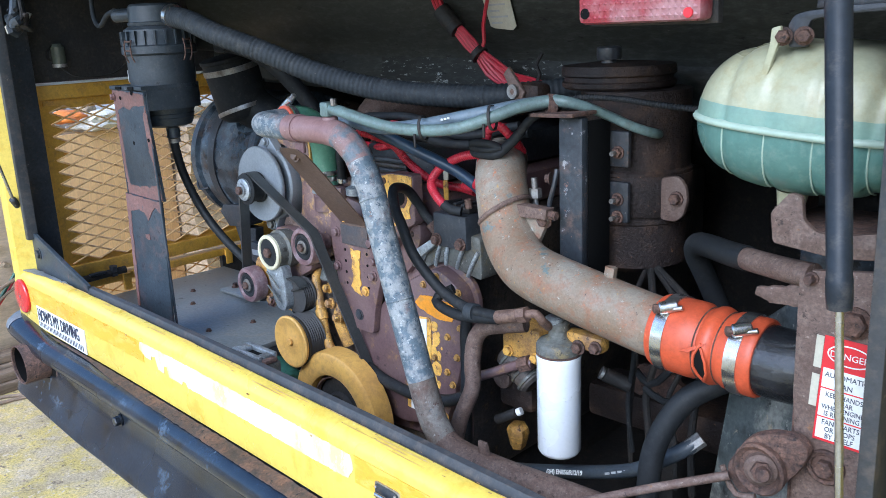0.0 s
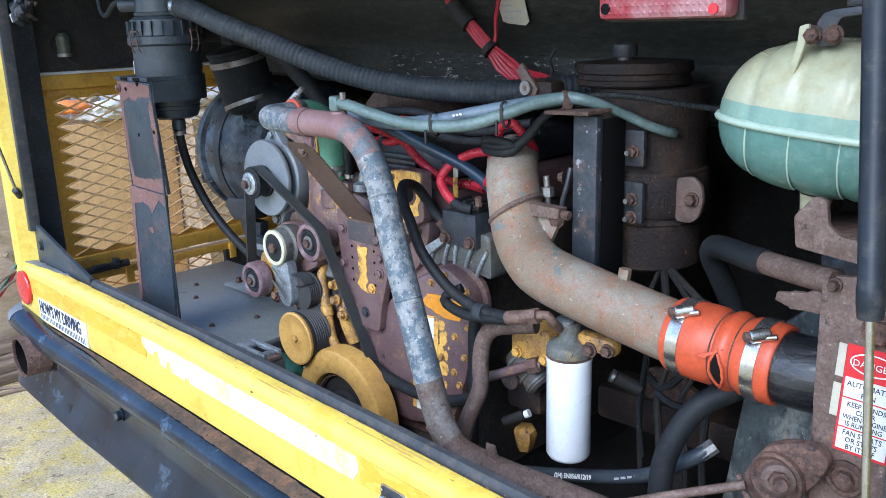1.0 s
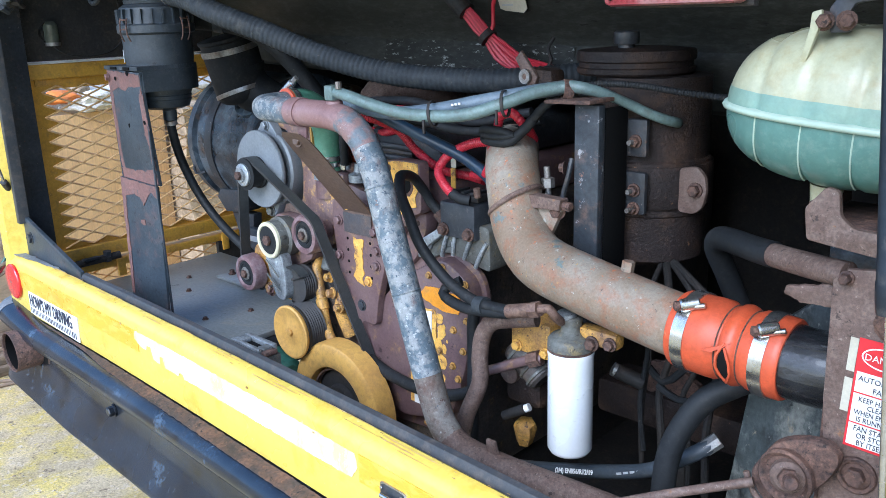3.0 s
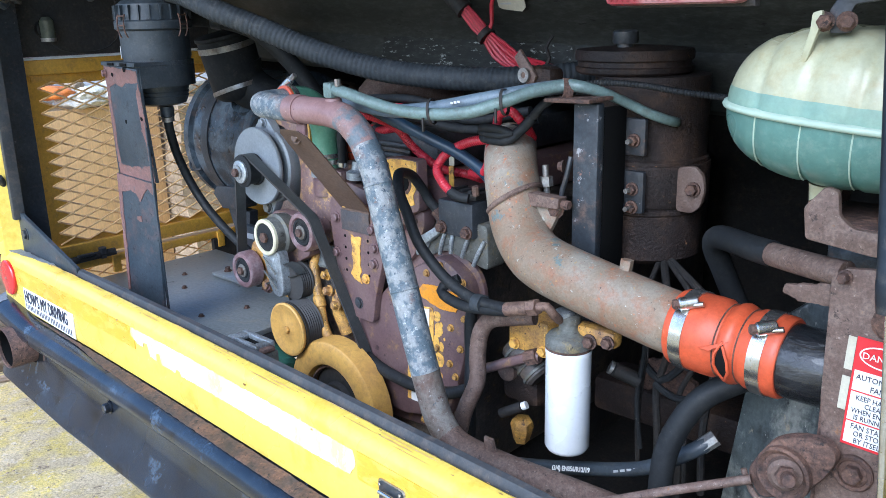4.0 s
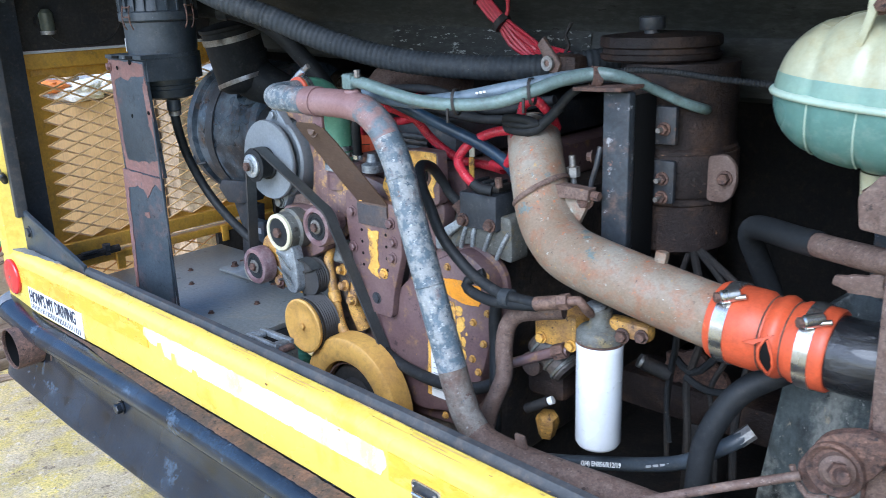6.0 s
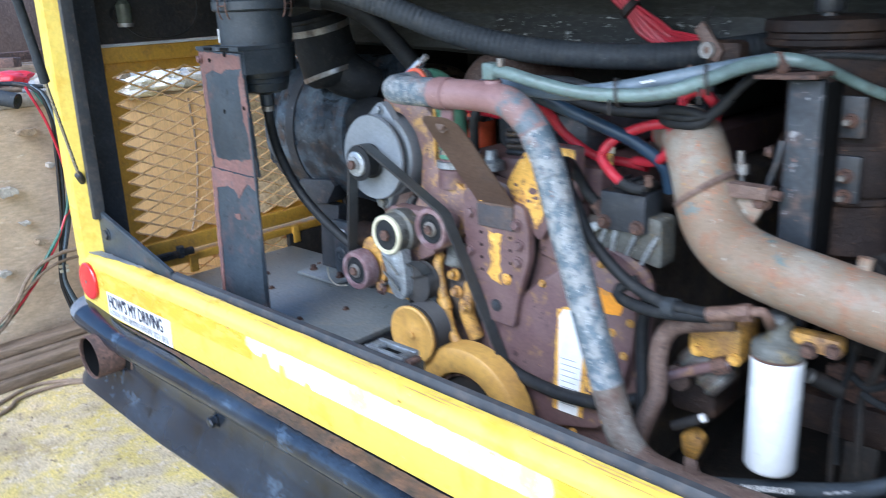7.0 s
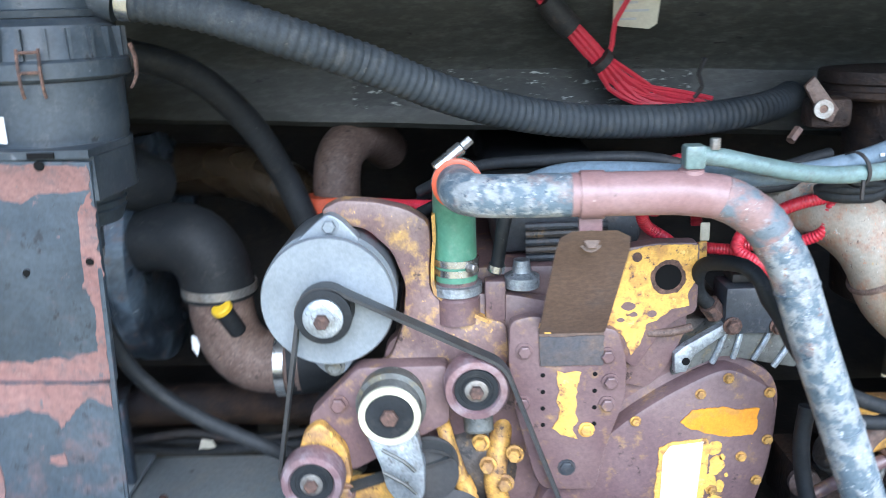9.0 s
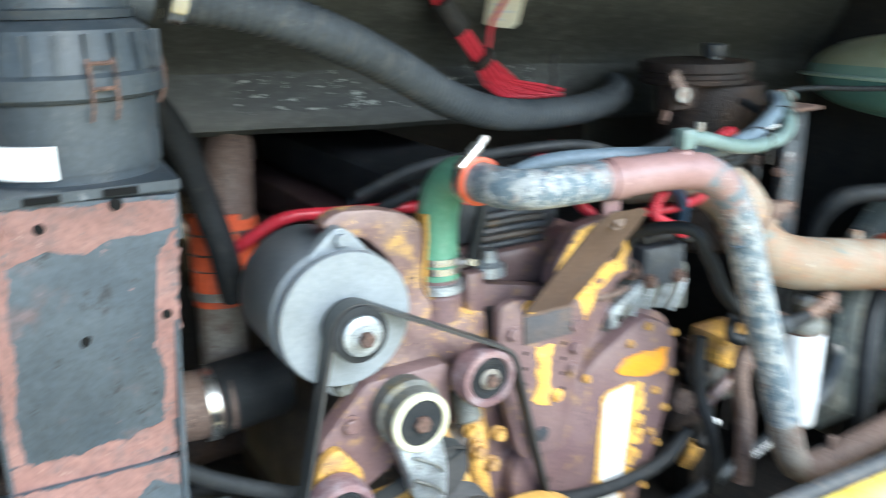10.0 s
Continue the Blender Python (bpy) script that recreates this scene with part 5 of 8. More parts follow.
for z in (1.295, 1.262, 1.235):
    part("sleeve_ring", lathe((-0.3635, 0.698, z), (0, 0, 1), [(0, 0.0435), (0.002, 0.0462), (0.004, 0.0435)], 28), "rust", tb)
part("lower_clamp", lathe((-0.3645, 0.6965, 1.188), (0, 0, 1), [(0, 0.0445), (0, 0.0465), (0.014, 0.0465), (0.014, 0.0445)], 28), "dull_steel", tb)
part("lower_pipe", tube([(-0.365, 0.696, 1.18), (-0.366, 0.695, 1.12), (-0.366, 0.695, 1.02)], 0.040, 24), "grey_pipe", tb)
part("compressor", tube([(-0.66, 0.86, 1.35), (-0.54, 0.82, 1.35), (-0.45, 0.78, 1.325), (-0.385, 0.745, 1.275), (-0.36, 0.735, 1.22)], 0.052, 22), "turbo_brass", tb)

# ---- engine ----
en = thing("engine", (0.05, 0.70, 0.60), "rusty maroon diesel engine with worn yellow paint showing", "engine")
part("block", box(-0.22, 0.30, 0.40, 1.45, 0.62, 1.19, 0.02), "oily_cast", en)
part("head", box(-0.13, 0.22, 0.42, 1.40, 1.191, 1.27, 0.012), "maroon", en)
part("valve_cover", box(-0.07, 0.16, 0.46, 1.38, 1.271, 1.36, 0.025), "black_steel", en)
part("front_housing", slab([(-0.24, 1.16), (-0.21, 0.98), (-0.10, 0.80), (0.02, 0.70), (0.30, 0.72), (0.30, 1.10), (0.12, 1.20), (-0.06, 1.24), (-0.13, 1.24)], 0.385, 0.41, 0.004, rounding=0.03), "maroon", en)
part("timing_cover", slab([(0.055, 0.99), (0.117, 1.048), (0.181, 1.091), (0.235, 1.119), (0.262, 1.128), (0.290, 1.118), (0.328, 1.094), (0.339, 1.066), (0.337, 1.01), (0.330, 0.95), (0.305, 0.86), (0.27, 0.775), (0.13, 0.74), (-0.01, 0.77), (-0.015, 0.92)], 0.352, 0.384, 0.010, rounding=0.03), "maroon", en)
part("cover_flange", slab([(0.108, 1.056), (0.175, 1.103), (0.235, 1.133), (0.262, 1.142), (0.294, 1.131), (0.338, 1.104), (0.352, 1.07), (0.350, 1.0), (0.344, 0.945), (0.318, 0.85), (0.28, 0.765), (0.13, 0.728), (-0.02, 0.76), (-0.025, 0.92), (0.05, 1.0)], 0.3845, 0.395, 0.002, rounding=0.02), "maroon", en)
for x, z in ((0.264, 1.112), (0.225, 1.088), (0.325, 1.088), (0.132, 1.047), (0.327, 1.012), (0.290, 0.985), (0.315, 0.945), (0.300, 0.880), (0.275, 0.80), (0.205, 0.752), (0.285, 0.905), (0.25, 0.93)):
    bolt((x, 0.3515, z), (0, -1, 0), 0.0055, 0.006, "engine_yellow", en)
part("orange_patch", slab(ragged([(0.197, 1.044), (0.214, 1.063), (0.262, 1.066), (0.285, 1.062), (0.311, 1.063), (0.310, 1.040), (0.305, 1.021), (0.262, 1.020), (0.245, 1.024), (0.215, 1.033)], 11, 0.0016), 0.3495, 0.3514, 0), "patch_orange", en, "bright orange paint patch")
part("label_edge", slab(ragged([(0.157, 0.79), (0.163, 0.92), (0.168, 1.003), (0.187, 1.012), (0.238, 1.016), (0.244, 1.00), (0.236, 0.90), (0.226, 0.79)], 12, 0.0014), 0.3497, 0.3514, 0), "patch_yellow", en, "yellow paint left round the label")
for i, (x, z, a, b) in enumerate(((0.250, 1.000, 0.010, 0.012), (0.254, 0.970, 0.012, 0.016), (0.245, 0.940, 0.010, 0.018), (0.262, 0.935, 0.006, 0.010), (0.252, 0.905, 0.014, 0.016), (0.243, 0.870, 0.010, 0.020), (0.262, 0.985, 0.005, 0.006), (0.270, 0.955, 0.004, 0.005), (0.238, 0.835, 0.012, 0.016), (0.258, 0.868, 0.006, 0.009))):
    part("paint_flake", slab(ragged([(x + a * math.cos(radians(k)), z + b * math.sin(radians(k))) for k in range(0, 360, 24)], 60 + i, 0.0026, 0.003), 0.3509, 0.3514, 0), "patch_yellow", en)
part("cover_label", slab([(0.170, 0.79), (0.174, 0.99), (0.184, 1.006), (0.232, 1.012), (0.226, 0.91), (0.216, 0.79)], 0.3478, 0.3492, 0), "white_print", en, "plain white label")
for i in range(9):
    part("label_line", box(0.178, 0.212 + 0.008 * (i % 2), 0.3470, 0.3477, 0.808 + i * 0.012, 0.810 + i * 0.012), "ink_grey", en)
part("hose_loom", tube([(0.03, 0.34, 0.86), (0.10, 0.335, 0.842), (0.20, 0.33, 0.838), (0.30, 0.33, 0.852), (0.37, 0.34, 0.885)], 0.013, 12), "rubber", en)

# cast cover above the timing cover
part("ribbed_casting", slab([(0.185, 1.105), (0.20, 1.155), (0.235, 1.175), (0.26, 1.205), (0.37, 1.205), (0.372, 1.115), (0.30, 1.13), (0.26, 1.138)], 0.372, 0.42, 0.006, rounding=0.012), "grey_cast", en)
for x0, z0, x1, z1 in ((0.245, 1.128, 0.262, 1.178), (0.275, 1.135, 0.285, 1.185), (0.305, 1.132, 0.33, 1.185), (0.335, 1.12, 0.365, 1.175), (0.20, 1.118, 0.225, 1.165)):
    part("rib", tube([(x0, 0.371, z0), ((x0 + x1) / 2, 0.368, (z0 + z1) / 2), (x1, 0.371, z1)], 0.0045, 8), "alu", en)
part("casting_arm", slab([(0.188, 1.118), (0.186, 1.148), (0.20, 1.16), (0.26, 1.196), (0.27, 1.186), (0.215, 1.145), (0.205, 1.12)], 0.358, 0.372, 0.003), "alu", en)
part("arm_hole", lathe((0.203, 0.3575, 1.137), (0, -1, 0), [(0, 0), (0, 0.006), (0.0006, 0.006), (0.0008, 0)], 12), "hole_shade_black", en)

# yellow lifting plate
part("lifting_plate", slab([(0.052, 1.228), (0.058, 1.256), (0.100, 1.311), (0.150, 1.319), (0.212, 1.318), (0.213, 1.216), (0.188, 1.206), (0.165, 1.190), (0.150, 1.165), (0.128, 1.130), (0.105, 1.150), (0.078, 1.188)], 0.348, 0.374, 0.004, rounding=0.010), "maroon", en, "plum lifting plate")
part("plate_paint", slab(ragged([(0.055, 1.231), (0.061, 1.254), (0.102, 1.308), (0.150, 1.3165), (0.209, 1.3155), (0.208, 1.262), (0.197, 1.246), (0.200, 1.228), (0.176, 1.222), (0.156, 1.206), (0.142, 1.200), (0.134, 1.170), (0.121, 1.154), (0.112, 1.178), (0.096, 1.197), (0.078, 1.196)], 19, 0.0016), 0.3464, 0.3479, 0), "patch_yellow", en, "chipped yellow paint on the plate")
part("plate_hole", lathe((0.169, 0.3457, 1.270), (0, -1, 0), [(0, 0), (0, 0.0185), (0.001, 0.0185), (0.0012, 0)], 22), "hole_shade_black", en)
part("hole_rim", slab(ragged([(0.169 + 0.0255 * math.cos(radians(a)), 1.270 + 0.0255 * math.sin(radians(a))) for a in range(0, 360, 20)], 23, 0.0018), 0.3458, 0.3463, 0), "rust", en)
part("small_hole", lathe((0.125, 0.3463, 1.300), (0, -1, 0), [(0, 0), (0, 0.007), (0.001, 0.007), (0.0012, 0)], 14), "rust", en)
for i, (x, z, r) in enumerate(((0.115, 1.228, 0.011), (0.105, 1.208, 0.007), (0.122, 1.216, 0.006), (0.148, 1.216, 0.006), (0.090, 1.290, 0.004), (0.075, 1.236, 0.004))):
    part("rust_spot", slab(ragged([(x + r * math.cos(radians(a)), z + 0.6 * r * math.sin(radians(a))) for a in range(0, 360, 30)], 20 + i, 0.0016, 0.003), 0.3456, 0.3463, 0), "maroon", en)
part("lower_shelf", slab([(0.112, 1.10), (0.112, 1.165), (0.135, 1.178), (0.15, 1.205), (0.205, 1.212), (0.205, 1.18), (0.175, 1.115), (0.15, 1.09)], 0.369, 0.40, 0.004, rounding=0.01), "maroon", en)
part("bleed_pipe", tube([(0.145, 0.352, 1.185), (0.175, 0.345, 1.188), (0.205, 0.345, 1.195)], 0.006, 10), "rust_plate", en)

# perforated support plate with its folded strap
part("support_plate", slab([(-0.052, 1.215), (-0.02, 1.222), (0.10, 1.198), (0.113, 1.150), (0.113, 1.095), (0.085, 1.010), (0.072, 0.945), (-0.005, 0.948), (-0.018, 0.97), (-0.045, 1.075), (-0.055, 1.15)], 0.334, 0.352, 0.003, rounding=0.012), "maroon", en)
# dark filler behind the plate paints the shade of the open gap
part("plate_back", slab([(-0.048, 1.20), (0.10, 1.185), (0.10, 1.10), (0.06, 0.97), (0.0, 0.97), (-0.04, 1.07)], 0.353, 0.385, 0), "soot", en)
part("yellow_strip", slab(ragged([(0.014, 1.138), (0.046, 1.136), (0.040, 1.095), (0.044, 1.06), (0.036, 1.045), (0.044, 1.032), (0.02, 1.036), (0.008, 1.048), (0.018, 1.07)], 30, 0.003, 0.005), 0.3322, 0.3338, 0), "patch_yellow", en, "strip of old yellow paint")
for i in range(4):
    for x in (-0.006, 0.068):
        part("small_hole", lathe((x, 0.3336, 1.132 - i * 0.026), (0, -1, 0), [(0, 0), (0, 0.0035), (0.0005, 0.0035), (0.0006, 0)], 8), "hole_shade_black", en)
for x, z in ((-0.032, 1.17), (0.085, 1.160), (0.09, 1.12), (-0.035, 1.09), (0.086, 1.085)):
    bolt((x, 0.3335, z), (0, -1, 0), 0.0085, 0.008, "maroon", en)
bolt((0.057, 0.3335, 1.045), (0, -1, 0), 0.008, 0.006, "patch_yellow", en)
bolt((0.029, 0.3335, 0.984), (0, -1, 0), 0.009, 0.004, "black_steel", en)
bolt((0.0, 0.3335, 1.205), (0, -1, 0), 0.008, 0.004, "patch_yellow", en)

# alternator bracket
part("alternator_bracket", slab([(-0.315, 1.372), (-0.285, 1.388), (-0.235, 1.384), (-0.190, 1.372), (-0.161, 1.352), (-0.160, 1.318), (-0.163, 1.285), (-0.163, 1.252), (-0.147, 1.233), (-0.115, 1.215), (-0.055, 1.200), (-0.05, 1.14), (-0.09, 1.10), (-0.135, 1.068), (-0.21, 1.06), (-0.27, 1.08), (-0.262, 1.12), (-0.225, 1.15), (-0.205, 1.20), (-0.198, 1.26), (-0.215, 1.31), (-0.25, 1.345), (-0.29, 1.352)], 0.368, 0.395, 0.005, rounding=0.012), "maroon_chipped", en)
edge = [(-0.158, 1.362), (-0.157, 1.330), (-0.161, 1.290), (-0.162, 1.262), (-0.158, 1.246), (-0.147, 1.235), (-0.115, 1.217), (-0.080, 1.199)]
bm = bmesh.new()
rows = [[bm.verts.new((x, 0.3665, z)), bm.verts.new((x + 0.005, 0.3675, z + 0.003)), bm.verts.new((x + 0.006, 0.398, z + 0.003)), bm.verts.new((x + 0.001, 0.398, z))] for x, z in edge]
for pr, qr in zip(rows, rows[1:]):
    for k in range(4):
        j = (k + 1) % 4
        bm.faces.new((pr[k], pr[j], qr[j], qr[k]))
bm.faces.new(rows[0])
bm.faces.new(rows[-1][::-1])
part("worn_edge", bm, "engine_yellow", en, "inner edge of the bracket, worn to yellow")
part("lower_bracket", slab([(-0.345, 1.075), (-0.305, 1.115), (-0.27, 1.15), (-0.14, 1.15), (-0.14, 1.06), (-0.20, 1.03), (-0.285, 0.985), (-0.345, 1.0)], 0.335, 0.367, 0.004, rounding=0.012), "maroon", en)
part("idler_arm", slab([(-0.375, 0.985), (-0.35, 1.06), (-0.325, 1.075), (-0.29, 1.03), (-0.285, 0.975), (-0.32, 0.955)], 0.318, 0.334, 0.004, rounding=0.012), "engine_yellow", en)
for x, y, z in ((-0.175, 0.366, 1.135), (-0.30, 0.334, 1.095), (-0.20, 0.366, 1.09), (-0.295, 0.317, 0.962), (-0.31, 0.33, 0.948)):
    bolt((x, y, z), (0, -1, 0), 0.010, 0.009, "maroon_chipped", en)
part("pump_foot", slab([(-0.325, 0.965), (-0.22, 0.975), (-0.185, 0.955), (-0.19, 0.86), (-0.20, 0.86), (-0.205, 0.94), (-0.30, 0.945)], 0.325, 0.35, 0.004, rounding=0.008), "engine_yellow", en)

# yellow water pump castings and tubes
part("water_pump", lathe((-0.105, 0.42, 0.955), (0, -1, 0), [(0, 0.075), (0.03, 0.07), (0.05, 0.05), (0.06, 0)], 22), "oily_cast", en)
part("pump_neck", tube([(-0.06, 0.40, 1.03), (-0.07, 0.37, 0.99), (-0.075, 0.36, 0.94), (-0.06, 0.37, 0.88)], 0.017, 16), "engine_yellow", en)
part("pump_tube", tube([(-0.153, 0.37, 1.048), (-0.148, 0.352, 1.036), (-0.138, 0.347, 1.0), (-0.118, 0.338, 0.945), (-0.088, 0.325, 0.895), (-0.055, 0.32, 0.862)], 0.0115, 14), "engine_yellow", en)
part("tube_joint", cyl((-0.126, 0.341, 0.965), (-0.115, 0.337, 0.938), 0.0145, 14, bevel=0.003), "engine_yellow", en)
for x, y, z in ((-0.085, 0.345, 0.985), (-0.06, 0.345, 0.955), (-0.045, 0.35, 1.0), (-0.095, 0.35, 1.02)):
    bolt((x, y, z), (-0.2, -1, 0.1), 0.009, 0.014, "engine_yellow", en)
part("thermostat_tap", cyl((-0.10, 0.37, 1.085), (-0.098, 0.35, 1.035), 0.022, 18, bevel=0.004), "grey_cast", en)

# thermostat neck below the green hose
part("coolant_neck", lathe((-0.125, 0.39, 1.20), (0, 0, 1), [(0, 0.034), (0.035, 0.034), (0.04, 0.030), (0.08, 0.030), (0.08, 0)], 22), "maroon", en)
part("neck_flange", lathe((-0.125, 0.39, 1.243), (0, 0, 1), [(0, 0.035), (0, 0.037), (0.013, 0.037), (0.014, 0.03)], 22), "alu", en)
part("injector_cap", lathe((-0.03, 0.40, 1.245), (0, 0, 1), [(0, 0.026), (0.016, 0.026), (0.018, 0.022), (0.022, 0.014), (0.04, 0.012), (0.042, 0)], 18), "alu", en)
part("vent_hose", tube([(-0.068, 0.39, 1.27), (-0.062, 0.385, 1.31), (-0.055, 0.38, 1.35), (-0.04, 0.39, 1.385), (0.02, 0.42, 1.40)], 0.010, 10), "rubber", en)
part("hose_clip", cyl((-0.068, 0.39, 1.272), (-0.066, 0.389, 1.282), 0.0125, 12), "steel", en)
part("front_post", box(-0.085, -0.055, 0.372, 0.40, 1.20, 1.262, 0.004), "maroon", en)
for i in range(5):
    z = 1.275 + i * 0.012
    part("fuel_line", tube([(-0.02, 0.44, z), (0.04, 0.43, z + 0.004), (0.10, 0.44, z)], 0.006, 8, 0.02), "oily_cast" if i % 2 else "black_steel", en)

# ---- pulleys and belt ----
al = thing("alternator", (-0.303, 0.40, 1.15), "grey cast alternator with a plain round front plate", "alternator")
AX, AZ2 = -0.303, 1.255
bm = lathe((AX, 0.50, AZ2), (0, -1, 0), [(0, 0), (0, 0.080), (0.02, 0.092), (0.15, 0.094), (0.155, 0.090), (0.16, 0.0)], 48)
part("housing", bm, "alternator_grey", al)
part("gap", lathe((AX, 0.342, AZ2), (0, -1, 0), [(0, 0.075), (0.012, 0.075), (0.012, 0)], 40), "soot", al)
part("front_plate", lathe((AX, 0.330, AZ2), (0, -1, 0), [(0, 0), (0, 0.091), (0.003, 0.093), (0.008, 0.093), (0.011, 0.091), (0.012, 0)], 56), "alternator_grey", al)
part("ear_top", slab([(-0.345, 1.335), (-0.312, 1.365), (-0.298, 1.374), (-0.282, 1.366), (-0.255, 1.335), (-0.27, 1.325), (-0.33, 1.325)], 0.345, 0.366, 0.003, rounding=0.01), "alternator_grey", al)
part("ear_bottom", slab([(-0.345, 1.185), (-0.33, 1.15), (-0.312, 1.135), (-0.293, 1.135), (-0.28, 1.15), (-0.26, 1.185)], 0.345, 0.366, 0.003, rounding=0.01), "alternator_grey", al)
bolt((-0.297, 0.345, 1.357), (0, -1, 0), 0.0085, 0.009, "alternator_grey", al)
bolt((-0.303, 0.345, 1.150), (0, -1, 0), 0.010, 0.009, "grey_cast", al)
pu = part("pulley", lathe((-0.303, 0.318, 1.249), (0, -1, 0), [(0, 0.026), (0.002, 0.038), (0.006, 0.038), (0.008, 0.033), (0.034, 0.033), (0.036, 0.038), (0.040, 0.038), (0.042, 0.030), (0.042, 0)], 40), "rubber", al)
part("washer", lathe((-0.303, 0.276, 1.249), (0, -1, 0), [(0, 0.027), (0.005, 0.027), (0.007, 0.024), (0.008, 0.016), (0.012, 0.016), (0.012, 0)], 32), "alu", pu, "bright zinc washer")
bolt((-0.303, 0.264, 1.249), (0, -1, 0), 0.0095, 0.008, "rust", pu, False)


def idler(cx, cy, cz, r, ring, group):
    t = thing("idler_pulley", (cx, cy, cz - r), "small belt idler pulley with a worn maroon rim", "pulley", group)
    part("rim", lathe((cx, cy + 0.034, cz), (0, -1, 0), [(0, 0.018), (0, r - 0.002), (0.002, r), (0.028, r), (0.034, r - 0.003), (0.035, r - 0.012), (0.030, r - 0.0145), (0.028, 0.024), (0.028, 0)], 40), ring, t)
    part("bearing_seal", lathe((cx, cy + 0.0045, cz), (0, -1, 0), [(0, 0.0305), (0.001, 0.031), (0.003, 0.0295), (0.003, 0.024), (0.0015, 0.023), (0.0015, 0.020), (0.004, 0.019), (0.004, 0)], 32), "rubber", t)
    part("bearing_race", lathe((cx, cy + 0.0018, cz), (0, -1, 0), [(0, 0.016), (0.003, 0.016), (0.0035, 0.0145), (0.0035, 0)], 24), "dull_steel", t)
    bolt((cx, cy - 0.0018, cz), (0, -1, 0), 0.009, 0.006, "rust", t, False)
    part("spacer", cyl((cx, cy + 0.035, cz), (cx, cy + 0.07, cz), 0.02, 18), "maroon", t)
    return t


idler(-0.102, 0.285, 1.133, 0.0455, "idler", "belt idlers")
idler(-0.337, 0.276, 1.000, 0.0455, "idler", "belt idlers")
tn = thing("belt_tensioner", (-0.215, 0.30, 0.96), "cast aluminium belt tensioner with a pale ring", "tensioner")
part("housing", lathe((-0.222, 0.335, 1.104), (0, -1, 0), [(0, 0), (0, 0.047), (0.03, 0.050), (0.035, 0.044), (0.055, 0.043), (0.058, 0.040), (0.058, 0)], 36), "grey_cast", tn)
part("ring", lathe((-0.222, 0.278, 1.104), (0, -1, 0), [(0, 0.030), (0, 0.043), (0.006, 0.043), (0.008, 0.041), (0.008, 0.0345), (0.005, 0.0335)], 36), "cream_ring", tn, "pale cream ring")
part("cap", lathe((-0.222, 0.276, 1.104), (0, -1, 0), [(0, 0.034), (0.003, 0.033), (0.004, 0.0)], 32), "rubber", tn)
bolt((-0.222, 0.273, 1.104), (0, -1, 0), 0.011, 0.008, "rust", tn, False)
part("arm", slab([(-0.256, 1.075), (-0.252, 1.06), (-0.238, 1.02), (-0.232, 0.985), (-0.215, 0.962), (-0.190, 0.960), (-0.178, 0.975), (-0.176, 1.02), (-0.186, 1.075)], 0.2795, 0.305, 0.006, rounding=0.012), "alu", tn)
for z0, z1 in ((1.055, 1.02), (1.02, 0.985)):
    part("web", tube([(-0.235, 0.271, z0), (-0.205, 0.268, (z0 + z1) / 2), (-0.19, 0.271, z1)], 0.0025, 6), "grey_cast", tn)
part("pulley", lathe((-0.172, 0.335, 0.997), (0, -1, 0), [(0, 0.03), (0, 0.043), (0.003, 0.043)] + [(0.006 + 0.003 * k, 0.040 + 0.002 * (k % 2)) for k in range(9)] + [(0.033, 0.043), (0.034, 0.03), (0.034, 0)], 36), "belt_rib", tn)

wp = thing("pump_pulley", (-0.145, 0.29, 0.84), "tan-yellow stamped pump pulley", "pulley")
part("face", lathe((-0.147, 0.268, 0.898), (0, -1, 0), [(0, 0), (0, 0.062), (0.003, 0.064), (0.008, 0.064), (0.010, 0.060), (0.007, 0.050), (0.004, 0.046), (0.003, 0.020), (0.006, 0.014), (0.006, 0)], 44), "pulley_yellow", wp)
part("groove_ring", lathe((-0.147, 0.318, 0.898), (0, -1, 0), [(0, 0.03), (0, 0.064)] + [(0.004 + 0.003 * k, 0.060 + 0.003 * (k % 2)) for k in range(14)] + [(0.048, 0.064), (0.049, 0.03)], 44), "belt_rib", wp)
bolt((-0.147, 0.262, 0.898), (0, -1, 0), 0.008, 0.006, "pulley_yellow", wp, False)

ck = thing("crank_damper", (-0.02, 0.28, 0.59), "large tan-yellow crankshaft damper wheel", "pulley")
part("rim", lathe((-0.020, 0.33, 0.741), (0, -1, 0), [(0, 0.09), (0, 0.147), (0.004, 0.152), (0.04, 0.152), (0.05, 0.149), (0.056, 0.140), (0.057, 0.104), (0.052, 0.096), (0.02, 0.094)], 64), "pulley_yellow", ck)
part("hub", lathe((-0.020, 0.33, 0.741), (0, -1, 0), [(0, 0.093), (0.02, 0.093), (0.025, 0.085), (0.03, 0.08), (0.03, 0.05), (0.042, 0.045), (0.042, 0)], 48), "soot", ck)
part("inner_ring", lathe((-0.020, 0.298, 0.741), (0, -1, 0), [(0, 0.092), (0.008, 0.091), (0.010, 0.086), (0.0, 0.084)], 48), "rust", ck)
part("groove_ring", lathe((-0.020, 0.362, 0.741), (0, -1, 0), [(0, 0.06), (0, 0.095)] + [(0.003 + 0.003 * k, 0.091 + 0.003 * (k % 2)) for k in range(9)] + [(0.031, 0.095), (0.031, 0.06)], 48), "belt_rib", ck)

